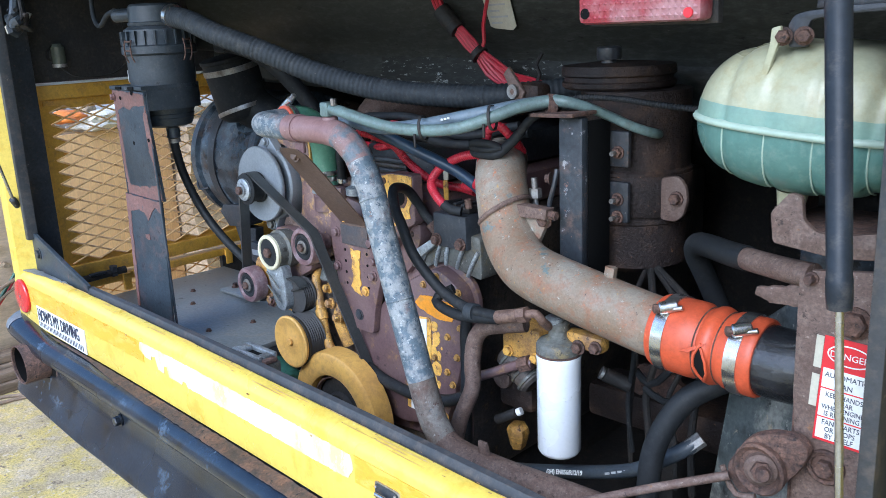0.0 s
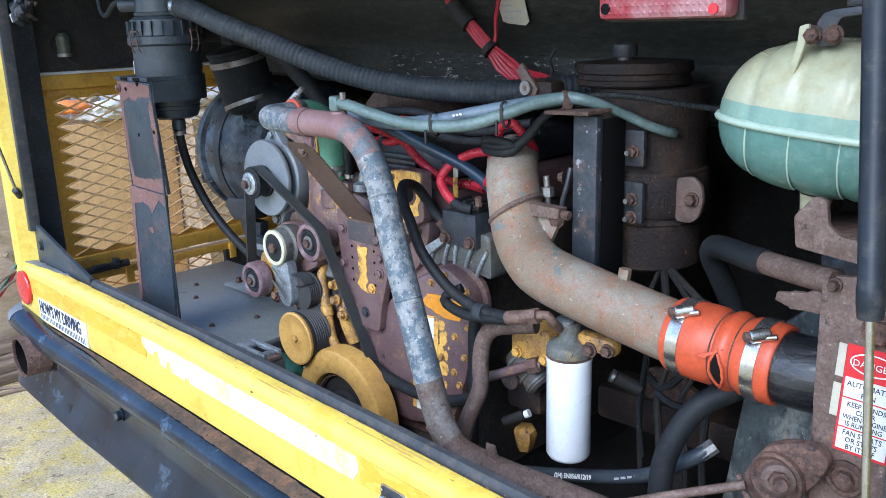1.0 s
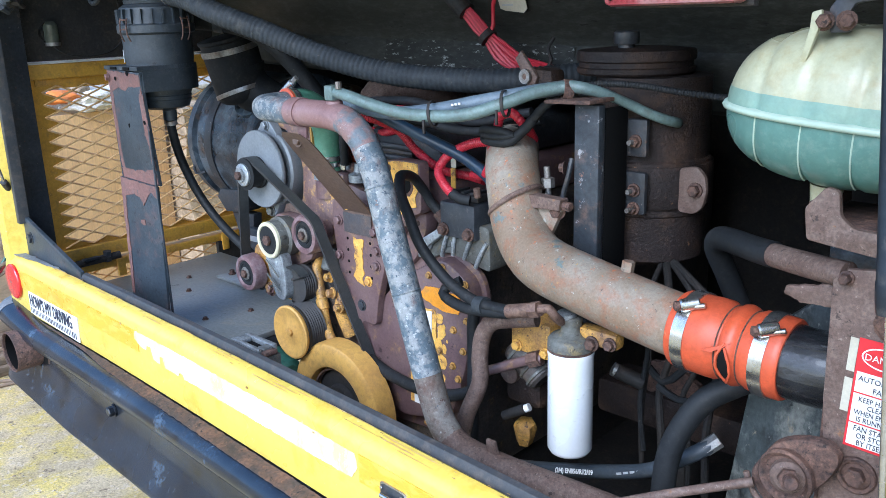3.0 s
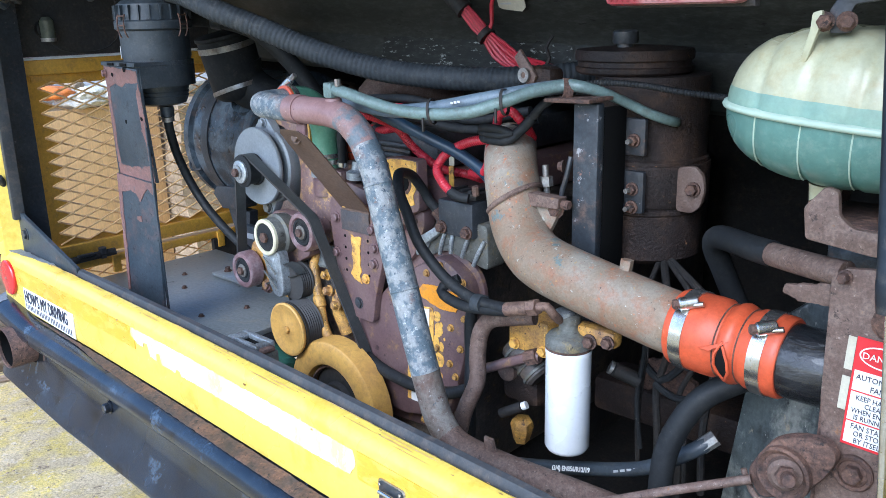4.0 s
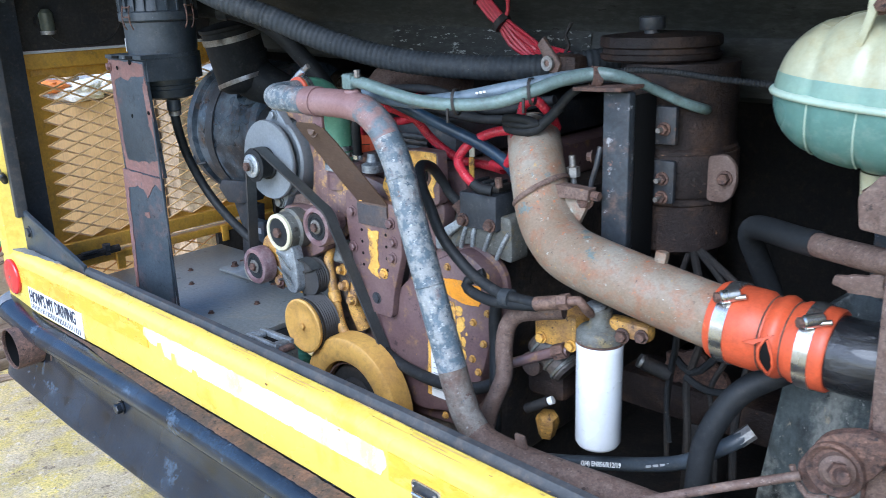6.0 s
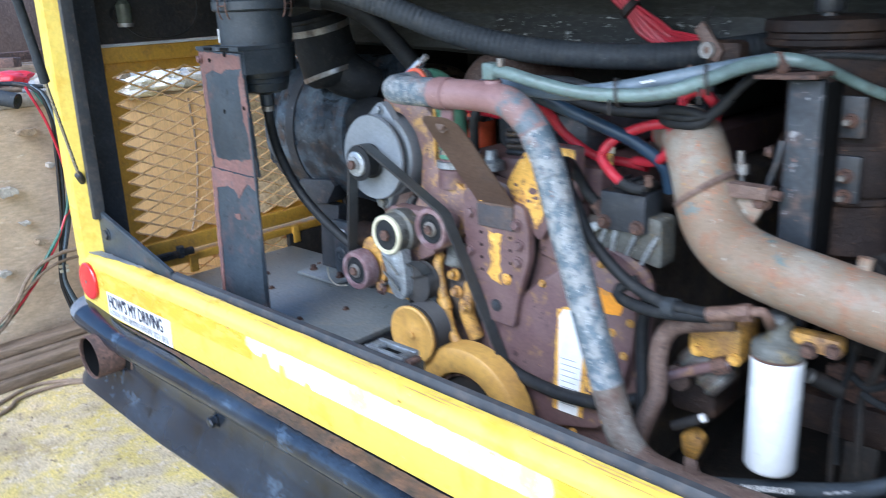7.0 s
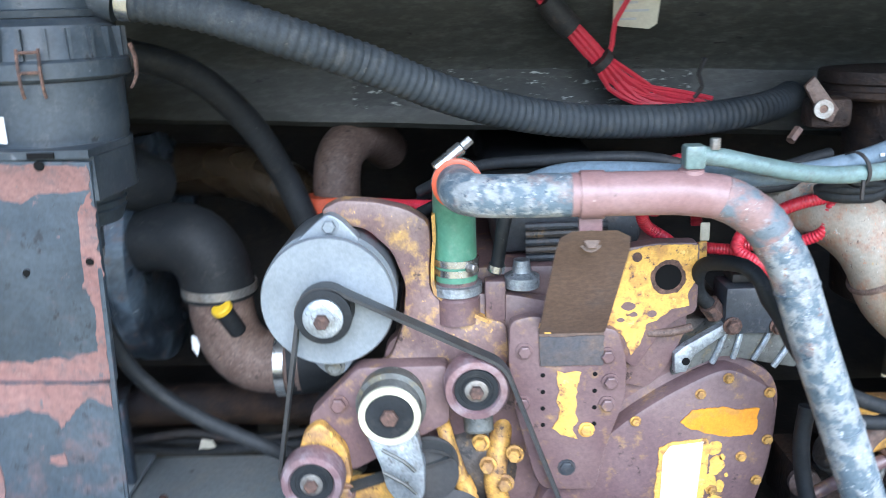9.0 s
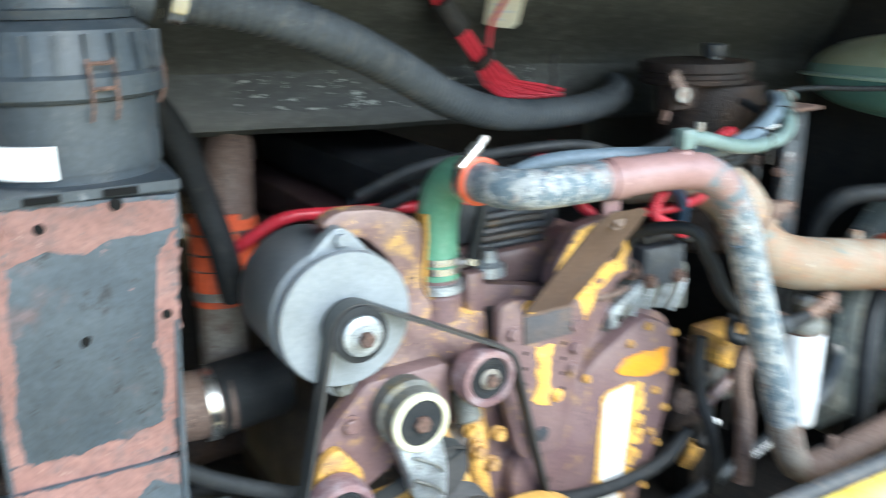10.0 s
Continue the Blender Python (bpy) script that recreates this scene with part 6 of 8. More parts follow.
bt = thing("drive_belt", (-0.15, 0.30, 0.85), "black ribbed serpentine drive belt round the pulleys", "belt")
loop = arc(-0.303, 1.249, 0.0375, 62, 190, 12) + arc(-0.337, 1.000, 0.049, 172, 300, 10) + arc(-0.172, 0.997, 0.046, 120, 40, 6)[::-1] + arc(-0.147, 0.898, 0.066, 150, 260, 6) + arc(-0.020, 0.741, 0.100, 215, 375, 14) + arc(-0.102, 1.133, 0.049, 20, 62, 6)
part("band", strip(loop, 0.283, 0.309, 0.0045), "belt", bt)
part("edge_cord", strip(loop, 0.2822, 0.2832, 0.0052), "belt_rib", bt, "frayed front edge of the belt")
for o in bt.children:
    for v in o.data.vertices:
        v.co.y += 0.055 * max(0.0, min(1.0, (1.06 - v.co.z) / 0.2))

gp = thing("green_pump", (-0.20, 0.22, 0.75), "small green painted pump housing low on the engine", "pump")
part("housing", lathe((-0.30, 0.30, 0.775), (1, -0.2, -0.05), [(0, 0), (0, 0.03), (0.01, 0.04), (0.11, 0.04), (0.12, 0.03), (0.12, 0)], 28), "green_paint", gp)
part("end_cap", lathe((-0.31, 0.302, 0.7755), (1, -0.2, -0.05), [(-0.01, 0), (-0.01, 0.02), (0.01, 0.024), (0.01, 0)], 18), "dull_steel", gp)

# ---- bracket strap under the coolant pipe ----
bs2 = thing("pipe_strap", (0.035, 0.25, 1.14), "brown folded steel strap holding the coolant pipe", "bracket")
bm = bmesh.new()
prof = [(0.172, 1.386), (0.180, 1.376), (0.200, 1.352), (0.322, 1.208), (0.331, 1.196), (0.331, 1.147)]
wid = [(0.010, 0.062), (-0.003, 0.079), (-0.006, 0.083), (-0.012, 0.081), (-0.012, 0.079), (-0.010, 0.078)]
rows = []
for (y, z), (a, b) in zip(prof, wid):
    rows.append([bm.verts.new(c) for c in ((a, y, z), (b, y, z), (b, y + 0.006, z - 0.003), (a, y + 0.006, z - 0.003))])
for p, q in zip(rows, rows[1:]):
    for k in range(4):
        j = (k + 1) % 4
        bm.faces.new((p[k], p[j], q[j], q[k]))
bm.faces.new(rows[0])
bm.faces.new(rows[-1][::-1])
part("strap", bm, "bracket_brown", bs2, angle=20)
part("lower_leaf", slab(ragged([(-0.010, 1.1475), (-0.012, 1.192), (0.079, 1.192), (0.078, 1.1475)], 41, 0.0012), 0.3292, 0.3308, 0), "bracket_dark", bs2, "dark painted lower leaf")
bolt((0.035, 0.193, 1.368), (0, -1, 0.15), 0.009, 0.008, "bracket_brown", bs2)
part("tab", box(0.022, 0.050, 0.2005, 0.208, 1.372, 1.402, 0.002), "rust_pipe", bs2)

# ---- coolant pipe ----
cp = thing("coolant_pipe", (0.43, 0.17, 0.83), "bent steel coolant pipe, rust red with flaking grey paint", "pipe")
R = 0.0262
part("end_length", tube([(-0.121, 0.30, 1.423), (-0.121, 0.275, 1.423), (-0.1195, 0.248, 1.423), (-0.112, 0.224, 1.423), (-0.092, 0.208, 1.423), (-0.06, 0.203, 1.423), (-0.02, 0.2015, 1.423), (0.012, 0.200, 1.423)], R, 26), "flaked_pipe", cp, "pipe end with flaked grey-blue paint")
part("top_length", tube([(0.012, 0.200, 1.423), (0.036, 0.199, 1.423), (0.09, 0.196, 1.4235), (0.14, 0.193, 1.423), (0.178, 0.1905, 1.4185), (0.185, 0.190, 1.417)], R, 26), "rust_pipe", cp)
part("fading_length", tube([(0.185, 0.190, 1.417), (0.202, 0.1885, 1.410), (0.215, 0.187, 1.402), (0.226, 0.1864, 1.394), (0.236, 0.186, 1.385), (0.245, 0.1855, 1.372)], R + 0.0003, 26), "worn_pipe", cp, "length where grey paint wears to red primer")
part("hoop", tube([(0.022, 0.1996, 1.423), (0.036, 0.199, 1.423), (0.050, 0.1983, 1.423)], R + 0.0025, 26, 0.007), "rust_pipe", cp)
part("down_length", tube([(0.215, 0.187, 1.402), (0.226, 0.1864, 1.394), (0.236, 0.186, 1.385), (0.252, 0.185, 1.36), (0.270, 0.183, 1.33), (0.30, 0.179, 1.245), (0.332, 0.175, 1.16), (0.36, 0.171, 1.085), (0.386, 0.168, 1.015), (0.398, 0.167, 0.983)], R, 26), "flaked_pipe", cp, "grey length with flaking paint")
part("lower_length", tube([(0.398, 0.167, 0.983), (0.41, 0.166, 0.95), (0.428, 0.166, 0.905), (0.45, 0.166, 0.878)], R, 26), "grey_pipe", cp)
for i, (q, ax) in enumerate((((0.278, 0.1815, 1.308), (0.33, -0.04, -0.94)), ((0.345, 0.173, 1.127), (0.36, -0.04, -0.93)))):
    part("weld_ridge", lathe(q, ax, [(0, 0.0262), (0.001, 0.0273), (0.0025, 0.0273), (0.0035, 0.0262)], 26), "flaked_pipe", cp)
part("bottom_length", tube([(0.45, 0.166, 0.878), (0.475, 0.168, 0.864), (0.52, 0.170, 0.858), (0.60, 0.172, 0.857), (0.75, 0.183, 0.857), (0.95, 0.19, 0.857), (1.12, 0.20, 0.857)], R, 26), "rust_plate", cp)
part("boss", lathe((0.150, 0.196, 1.444), (0, 0, 1), [(0, 0.016), (0.006, 0.015), (0.008, 0.011), (0.016, 0.011), (0.016, 0)], 16), "rust_pipe", cp)
part("pipe_lug", slab([(0.535, 0.882), (0.535, 0.905), (0.553, 0.905), (0.56, 0.882)], 0.165, 0.171, 0.002), "rust_plate", cp)

gh = thing("green_hose", (-0.125, 0.38, 1.25), "short green silicone coolant hose with orange ends", "hose")
part("hose", tube([(-0.121, 0.284, 1.4225), (-0.1215, 0.31, 1.4225), (-0.123, 0.340, 1.417), (-0.125, 0.370, 1.396), (-0.126, 0.388, 1.357), (-0.1255, 0.391, 1.31), (-0.125, 0.390, 1.262)], 0.0305, 26), "green_hose", gh)
part("orange_end", lathe((-0.121, 0.288, 1.4228), (0, -1, 0), [(0, 0.0306), (0, 0.0325), (0.006, 0.0325), (0.0075, 0.030), (0.0075, 0.0265)], 28), "orange_silicone", gh, "orange silicone rim")
part("end_band", lathe((-0.121, 0.303, 1.4226), (0, -1, 0), [(0, 0.0308), (0, 0.0328), (0.011, 0.0328), (0.011, 0.0308)], 28), "steel", gh, "steel band clamp")
for z in (1.272, 1.286):
    part("clamp_band", lathe((-0.125, 0.390, z), (0, 0, 1), [(0, 0.031), (0, 0.0328), (0.010, 0.0328), (0.010, 0.031)], 24), "steel", gh)
bolt((-0.106, 0.366, 1.286), (0.7, -0.7, 0), 0.006, 0.010, "dull_steel", gh)
part("clamp_screw", cyl((-0.149, 0.292, 1.441), (-0.113, 0.298, 1.468), 0.0088, 14, bevel=0.002), "steel", gh, "bright clamp screw housing")
part("screw_head", cyl((-0.113, 0.298, 1.468), (-0.102, 0.300, 1.477), 0.006, 6), "dull_steel", gh)

# ---- charge air pipe with its torn orange hose ----
ch = thing("charge_air_pipe", (0.60, 0.29, 1.12), "thick grey-brown charge air pipe speckled with rust", "pipe")
CH = [(0.33, 0.50, 1.335), (0.365, 0.45, 1.345), (0.405, 0.40, 1.346), (0.438, 0.36, 1.322), (0.460, 0.340, 1.285), (0.477, 0.330, 1.240), (0.515, 0.312, 1.205), (0.57, 0.292, 1.187), (0.683, 0.281, 1.168), (0.787, 0.280, 1.150), (0.85, 0.280, 1.1415)]
part("pipe", tube(CH, 0.0485, 34, 0.01), "charge_pipe", ch)
part("band", lathe((0.4635, 0.3385, 1.277), (-0.595, 0.04, 0.80), [(-0.0035, 0.0485), (-0.0045, 0.0530), (-0.002, 0.0550), (0.002, 0.0550), (0.0045, 0.0530), (0.0035, 0.0485)], 40), "rust_plate", ch)
part("band_lug", slab([(0.490, 1.297), (0.571, 1.295), (0.568, 1.276), (0.493, 1.274)], 0.322, 0.345, 0.002), "rust_plate", ch)
part("band_web", slab([(0.494, 1.2735), (0.566, 1.2755), (0.542, 1.228), (0.52, 1.235)], 0.335, 0.345, 0.002), "charge_pipe", ch)
part("lug_nut", cyl((0.571, 0.333, 1.284), (0.585, 0.333, 1.283), 0.008, 6), "rust", ch)
part("stud", cyl((0.50, 0.385, 1.28), (0.496, 0.385, 1.335), 0.006, 10), "dull_steel", ch)
part("stud_nut", cyl((0.499, 0.385, 1.298), (0.498, 0.385, 1.315), 0.012, 6), "dull_steel", ch)
part("bung", cyl((0.722, 0.290, 1.205), (0.724, 0.292, 1.225), 0.010, 6), "charge_pipe", ch)

oh = thing("orange_hose", (0.90, 0.28, 1.08), "torn orange silicone hose with two steel clamps", "hose")
OA, OD = Vector((0.826, 0.280, 1.1445)), Vector((0.165, -0.004, -0.006))
L = OD.length
part("hose", lathe(OA, OD, [(0, 0.049), (0, 0.0555), (0.004, 0.0575), (0.05, 0.0585), (0.066, 0.058), (0.074, 0.053), (0.080, 0.0525), (0.087, 0.058), (0.094, 0.0595), (0.100, 0.0575), (0.105, 0.053), (0.111, 0.0535), (0.118, 0.0575), (0.155, 0.058), (L - 0.003, 0.0575), (L, 0.055), (L, 0.049)], 48), "orange_silicone", oh)
for s in (0.0765, 0.108):
    part("wire_ring", lathe(OA + OD.normalized() * (s - 0.0012), OD, [(0, 0.0535), (0.0012, 0.0548), (0.0024, 0.0535)], 48), "rust", oh)
d, u, w = frame_of(OD)


def on_hose(s, ang, r):
    """Point on the hose skin: s along it, ang degrees from the side facing the yard, upward positive."""
    a = radians(ang)
    return OA + d * s + (Vector((0, -1, 0)) * math.cos(a) + Vector((0, 0, 1)) * math.sin(a)) * r


tear = bmesh.new()
left = [on_hose(0.0925 - 0.0085 * math.sin(math.pi * i / 10), 18 - 5.6 * i, 0.0603) for i in range(11)]
right = [on_hose(0.0925 + 0.0078 * math.sin(math.pi * i / 10) * (1 + 0.2 * math.cos(i * 1.7)), 18 - 5.6 * i, 0.0603) for i in range(11)]
lv, rv = [tear.verts.new(p) for p in left], [tear.verts.new(p) for p in right]
for i in range(10):
    tear.faces.new((lv[i], rv[i], rv[i + 1], lv[i + 1]))
part("tear", tear, "hole_shade_black", oh, "open tear in the hose wall")
for nm, side, a0 in (("torn_lip", -1, 20), ("torn_edge", 1, 14)):
    pts = [on_hose(0.0925 + side * (0.0098 + 0.0006 * math.sin(i * 2.3)) * math.sin(math.pi * i / 10) + side * 0.0004, a0 - 5.6 * i, 0.0606 + 0.0012 * math.sin(math.pi * i / 10)) for i in range(11)]
    part(nm, tube(pts, 0.0021, 8, 0.004), "orange_silicone", oh)
flap = bmesh.new()
outer = [on_hose(0.058 + 0.0042 * i, 2 + 2.0 * i, 0.0602 + 0.0018 * math.sin(math.pi * i / 10)) for i in range(11)]
inner = [on_hose(0.058 + 0.0042 * i, 2 + 2.0 * i - (5.5 + 1.2 * math.sin(i * 1.9)) * math.sin(math.pi * i / 10), 0.0598 + 0.0038 * math.sin(math.pi * i / 10)) for i in range(11)]
rows = [[flap.verts.new(q) for q in (o, n)] for o, n in zip(outer, inner)]
back = [[flap.verts.new(q + Vector((0, 0.0016, 0))) for q in (o, n)] for o, n in zip(outer, inner)]
for i in range(10):
    flap.faces.new((rows[i][0], rows[i][1], rows[i + 1][1], rows[i + 1][0]))
    flap.faces.new((back[i][0], back[i + 1][0], back[i + 1][1], back[i][1]))
    flap.faces.new((rows[i][1], back[i][1], back[i + 1][1], rows[i + 1][1]))
    flap.faces.new((rows[i][0], rows[i + 1][0], back[i + 1][0], back[i][0]))
part("torn_flap", flap, "orange_silicone", oh, "curled flap of the torn hose")
for s, sa in ((0.012, 52), (0.128, 48)):
    c0 = OA + d * s
    cl = part("clamp", lathe(c0, OD, [(0, 0.0575), (0, 0.0603), (0.019, 0.0603), (0.019, 0.0575)], 48), "steel", oh, "bright steel band clamp")
    p = on_hose(s + 0.010, sa, 0.066)
    part("clamp_housing", cyl(p + Vector((-0.004, -0.006, 0.0)), p + Vector((0.016, 0.012, 0.004)), 0.0095, 14, bevel=0.002), "steel", cl)
    bolt(p + Vector((-0.004, -0.006, 0.0)), (-0.7, -0.7, 0), 0.0065, 0.007, "rust", cl, False)
    part("clamp_strap", cyl(p + Vector((0.0, 0.0, -0.004)), p + Vector((0.028, 0.006, 0.004)), 0.004, 10), "steel", cl)
part("outlet_pipe", tube([tuple(OA + d * 0.10), tuple(OA + d * 0.15), tuple(OA + d * 0.20), (1.10, 0.285, 1.142)], 0.0515, 34), "black_enamel", oh, "glossy black painted pipe stub")

# ---- fuel filter ----
ff = thing("fuel_filter", (0.612, 0.30, 0.845), "white spin-on fuel filter under a grey cast head", "filter")
part("can", lathe((0.612, 0.300, 0.854), (0, 0, 1), [(0, 0), (0.0, 0.028), (0.003, 0.035), (0.010, 0.0390), (0.182, 0.0390), (0.188, 0.040), (0.192, 0.039), (0.192, 0)], 48), "filter_white", ff)
part("gasket", lathe((0.612, 0.300, 1.0465), (0, 0, 1), [(0, 0.037), (0.0, 0.0398), (0.004, 0.0398), (0.004, 0.037)], 48), "rust", ff)
part("head", lathe((0.612, 0.300, 1.051), (0, 0, 1), [(0, 0), (0, 0.0400), (0.014, 0.0395), (0.020, 0.035), (0.024, 0.024), (0.030, 0.018), (0.040, 0.017), (0.041, 0.0195), (0.052, 0.0195), (0.056, 0.015), (0.056, 0)], 36), "grey_cast", ff)
part("head_cap", lathe((0.606, 0.296, 1.100), (0, 0, 1), [(0, 0.017), (0.012, 0.017), (0.015, 0.013), (0.015, 0)], 18), "alu", ff)
part("head_arm", box(0.62, 0.70, 0.30, 0.33, 1.062, 1.092, 0.008), "engine_yellow", ff)
bolt((0.655, 0.299, 1.068), (0, -1, 0), 0.009, 0.010, "rust", ff)
bolt((0.69, 0.299, 1.075), (0, -1, 0), 0.008, 0.010, "rust", ff)

# ---- hydraulic and fuel hoses ----
fh = thing("fuel_hose", (0.37, 0.25, 1.12), "pair of black fuel hoses with a brass end fitting", "hose")
part("hose", tube([(0.246, 0.378, 1.205), (0.240, 0.376, 1.215), (0.222, 0.37, 1.233), (0.213, 0.36, 1.257), (0.212, 0.335, 1.288), (0.225, 0.30, 1.303), (0.246, 0.264, 1.308), (0.260, 0.248, 1.294), (0.270, 0.244, 1.270), (0.286, 0.242, 1.247), (0.315, 0.24, 1.195), (0.363, 0.24, 1.151), (0.404, 0.24, 1.127), (0.459, 0.239, 1.112), (0.53, 0.235, 1.114)], 0.0102, 14), "rubber", fh)
part("hose_end", cyl((0.236, 0.3745, 1.219), (0.250, 0.3795, 1.201), 0.0155, 8), "rust", fh)
part("branch", tube([(0.385, 0.275, 1.128), (0.36, 0.258, 1.112), (0.368, 0.250, 1.100), (0.42, 0.240, 1.095), (0.47, 0.236, 1.100), (0.53, 0.2352, 1.110)], 0.0098, 12), "rubber", fh)
part("sleeve", cyl((0.455, 0.2405, 1.107), (0.475, 0.239, 1.109), 0.0165, 16), "hose_grey", fh)
part("ferrule", cyl((0.527, 0.235, 1.113), (0.575, 0.238, 1.126), 0.0122, 14, bevel=0.002), "brass", fh)
part("nut", cyl((0.575, 0.238, 1.126), (0.592, 0.239, 1.131), 0.0138, 6), "brass", fh)
part("elbow", tube([(0.59, 0.239, 1.130), (0.606, 0.245, 1.133), (0.612, 0.255, 1.118), (0.606, 0.28, 1.10)], 0.0078, 12), "brass", fh)
bk = thing("brown_hose", (0.43, 0.27, 0.90), "stiff brown dusty hose curving down beside the filter", "hose")
part("hose", tube([(0.54, 0.30, 1.085), (0.496, 0.288, 1.076), (0.450, 0.286, 1.060), (0.428, 0.283, 1.03), (0.424, 0.278, 0.985), (0.430, 0.27, 0.94), (0.415, 0.25, 0.88), (0.405, 0.24, 0.82)], 0.0158, 16), "rust_plate", bk)
fp = thing("fuel_pump", (0.47, 0.38, 0.95), "worn yellow fuel pump with a steel line", "pump")
part("body", box(0.44, 0.535, 0.345, 0.42, 0.985, 1.055, 0.012), "engine_yellow", fp)
part("barrel", cyl((0.43, 0.38, 0.985), (0.50, 0.38, 0.93), 0.034, 18, bevel=0.006), "oily_cast", fp)
part("line", tube([(0.38, 0.33, 0.925), (0.44, 0.335, 0.955), (0.50, 0.335, 0.985), (0.52, 0.34, 0.99)], 0.010, 10), "maroon", fp)
part("line_nut", cyl((0.495, 0.335, 0.982), (0.518, 0.338, 0.992), 0.015, 6), "rust", fp)
for x, z in ((0.452, 1.045), (0.525, 1.0), (0.46, 1.0)):
    bolt((x, 0.344, z), (0, -1, 0), 0.008, 0.008, "patch_yellow", fp)
for k in range(4):
    q = Vector((0.43, 0.38, 0.985)).lerp(Vector((0.50, 0.38, 0.93)), 0.15 + 0.22 * k)
    part("barrel_ring", lathe(q, (0.07, 0, -0.055), [(0, 0.034), (0.001, 0.0365), (0.006, 0.0365), (0.007, 0.034)], 22), "grey_cast", fp)
part("lower_casting", box(0.385, 0.475, 0.395, 0.50, 0.845, 0.945, 0.014), "dark_rust", fp, "rusty brown lower casting")
part("casting_cap", lathe((0.405, 0.394, 0.915), (-0.1, -1, 0), [(0, 0.024), (0.010, 0.024), (0.013, 0.019), (0.013, 0)], 20), "rust_plate", fp)
part("drain_tube", tube([(0.372, 0.33, 1.075), (0.366, 0.325, 1.02), (0.372, 0.318, 0.96), (0.385, 0.30, 0.90), (0.392, 0.29, 0.84), (0.390, 0.29, 0.78)], 0.012, 12), "rubber", fp)
part("lower_lump", lathe((0.432, 0.40, 0.765), (0.2, -0.2, 1), [(0, 0), (0, 0.016), (0.040, 0.024), (0.052, 0.020), (0.056, 0.008), (0.056, 0)], 6), "engine_yellow", fp)
part("switch", cyl((0.472, 0.365, 0.868), (0.464, 0.362, 0.863), 0.008, 10), "white_print", fp)
part("plug", cyl((0.463, 0.362, 0.863), (0.417, 0.355, 0.836), 0.010, 10), "soot", fp)
sp = thing("oil_pan", (0.1, 0.8, 0.5), "sooty black engine sump", "sump")
part("pan", box(-0.2, 0.28, 0.42, 1.3, 0.42, 0.619, 0.03), "soot", sp)

hy = thing("hydraulic_hose", (0.65, 0.35, 0.80), "grey hydraulic hose with white printed lettering", "hose")
HH = [(0.30, 0.38, 0.69), (0.40, 0.36, 0.722), (0.485, 0.35, 0.750), (0.569, 0.35, 0.777), (0.690, 0.345, 0.822), (0.758, 0.342, 0.856), (0.821, 0.36, 0.902), (0.838, 0.375, 0.917)]
part("hose", tube(HH, 0.0128, 16), "hydraulic_blue", hy)
part("end_fitting", cyl((0.830, 0.367, 0.909), (0.846, 0.382, 0.925), 0.0138, 8), "dull_steel", hy)
lettering("wording", "(3/4) EN856/R12/19", 0.0120, (0.556, 0.3335, 0.7745), "white_print", hy, 0.0004, 0.95, 0, "LEFT", (66, -19.5, -4.5))
for k in range(5):
    part("text_bar", slab([(0.690 + 0.013 * k, 0.8225 + 0.0064 * k), (0.689 + 0.013 * k, 0.8262 + 0.0064 * k), (0.698 + 0.013 * k, 0.8304 + 0.0064 * k), (0.699 + 0.013 * k, 0.8266 + 0.0064 * k)], 0.3300, 0.3312, 0), "ink_grey", hy)
bc = thing("coolant_hose", (0.82, 0.30, 0.95), "thick black coolant hose curving down", "hose")
part("hose", tube([(0.99, 0.38, 1.10), (0.945, 0.35, 1.085), (0.893, 0.33, 1.055), (0.846, 0.31, 1.015), (0.814, 0.29, 0.945), (0.806, 0.28, 0.87), (0.806, 0.28, 0.74)], 0.0190, 18), "rubber", bc)
part("clamp", lathe((0.962, 0.361, 1.091), (-0.85, -0.4, -0.3), [(0, 0.0192), (0, 0.0212), (0.012, 0.0212), (0.012, 0.0192)], 20), "dull_steel", bc)
for i in range(4):
    x = 0.67 + 0.045 * i + rng.uniform(-0.01, 0.01)
    wl = thing("loom_cable", (x, 0.45, 0.85), "thin dark cable hanging below the engine bay", "cable", "hanging cables")
    part("cable", tube([(min(x, 0.655), 0.53, 1.17), (x + 0.02, 0.42, 1.12), (x + 0.01, 0.45, 1.02), (x - 0.01 - 0.01 * (i % 3), 0.47, 0.93), (x - 0.02, 0.48, 0.85), (x - 0.02, 0.49, 0.74)], 0.005 + 0.002 * (i % 2), 8, 0.02), "soot", wl)
for i, (pts, r) in enumerate((([(0.90, 0.46, 1.10), (0.862, 0.45, 1.07), (0.835, 0.44, 1.01), (0.79, 0.44, 0.955), (0.735, 0.45, 0.935), (0.690, 0.46, 0.945)], 0.0065), ([(0.80, 0.45, 1.11), (0.775, 0.45, 1.05), (0.74, 0.45, 0.99), (0.70, 0.46, 0.955), (0.665, 0.47, 0.97)], 0.007), ([(0.70, 0.46, 1.12), (0.678, 0.45, 1.06), (0.672, 0.45, 1.00), (0.655, 0.46, 0.90), (0.66, 0.47, 0.80)], 0.005))):
    lc = thing("looped_cable", pts[0], "black cable looping below the charge pipe", "cable", "looped cables")
    part("cable", tube(pts, r, 8, 0.02), "rubber", lc)
cs = thing("crossmember", (0.70, 0.56, 0.51), "rusty chassis crossmember below the pipes", "crossmember")
part("beam", box(0.50, 0.86, 0.55, 0.66, 0.80, 0.875, 0.012), "dark_rust", cs)
part("post", box(0.64, 0.70, 0.56, 0.65, 0.511, 0.799, 0.006), "soot", cs)
part("flange_plate", slab(ragged([(0.60, 0.876), (0.60, 0.93), (0.66, 0.95), (0.72, 0.915), (0.73, 0.876)], 81, 0.003), 0.56, 0.575, 0.003), "rust", cs)
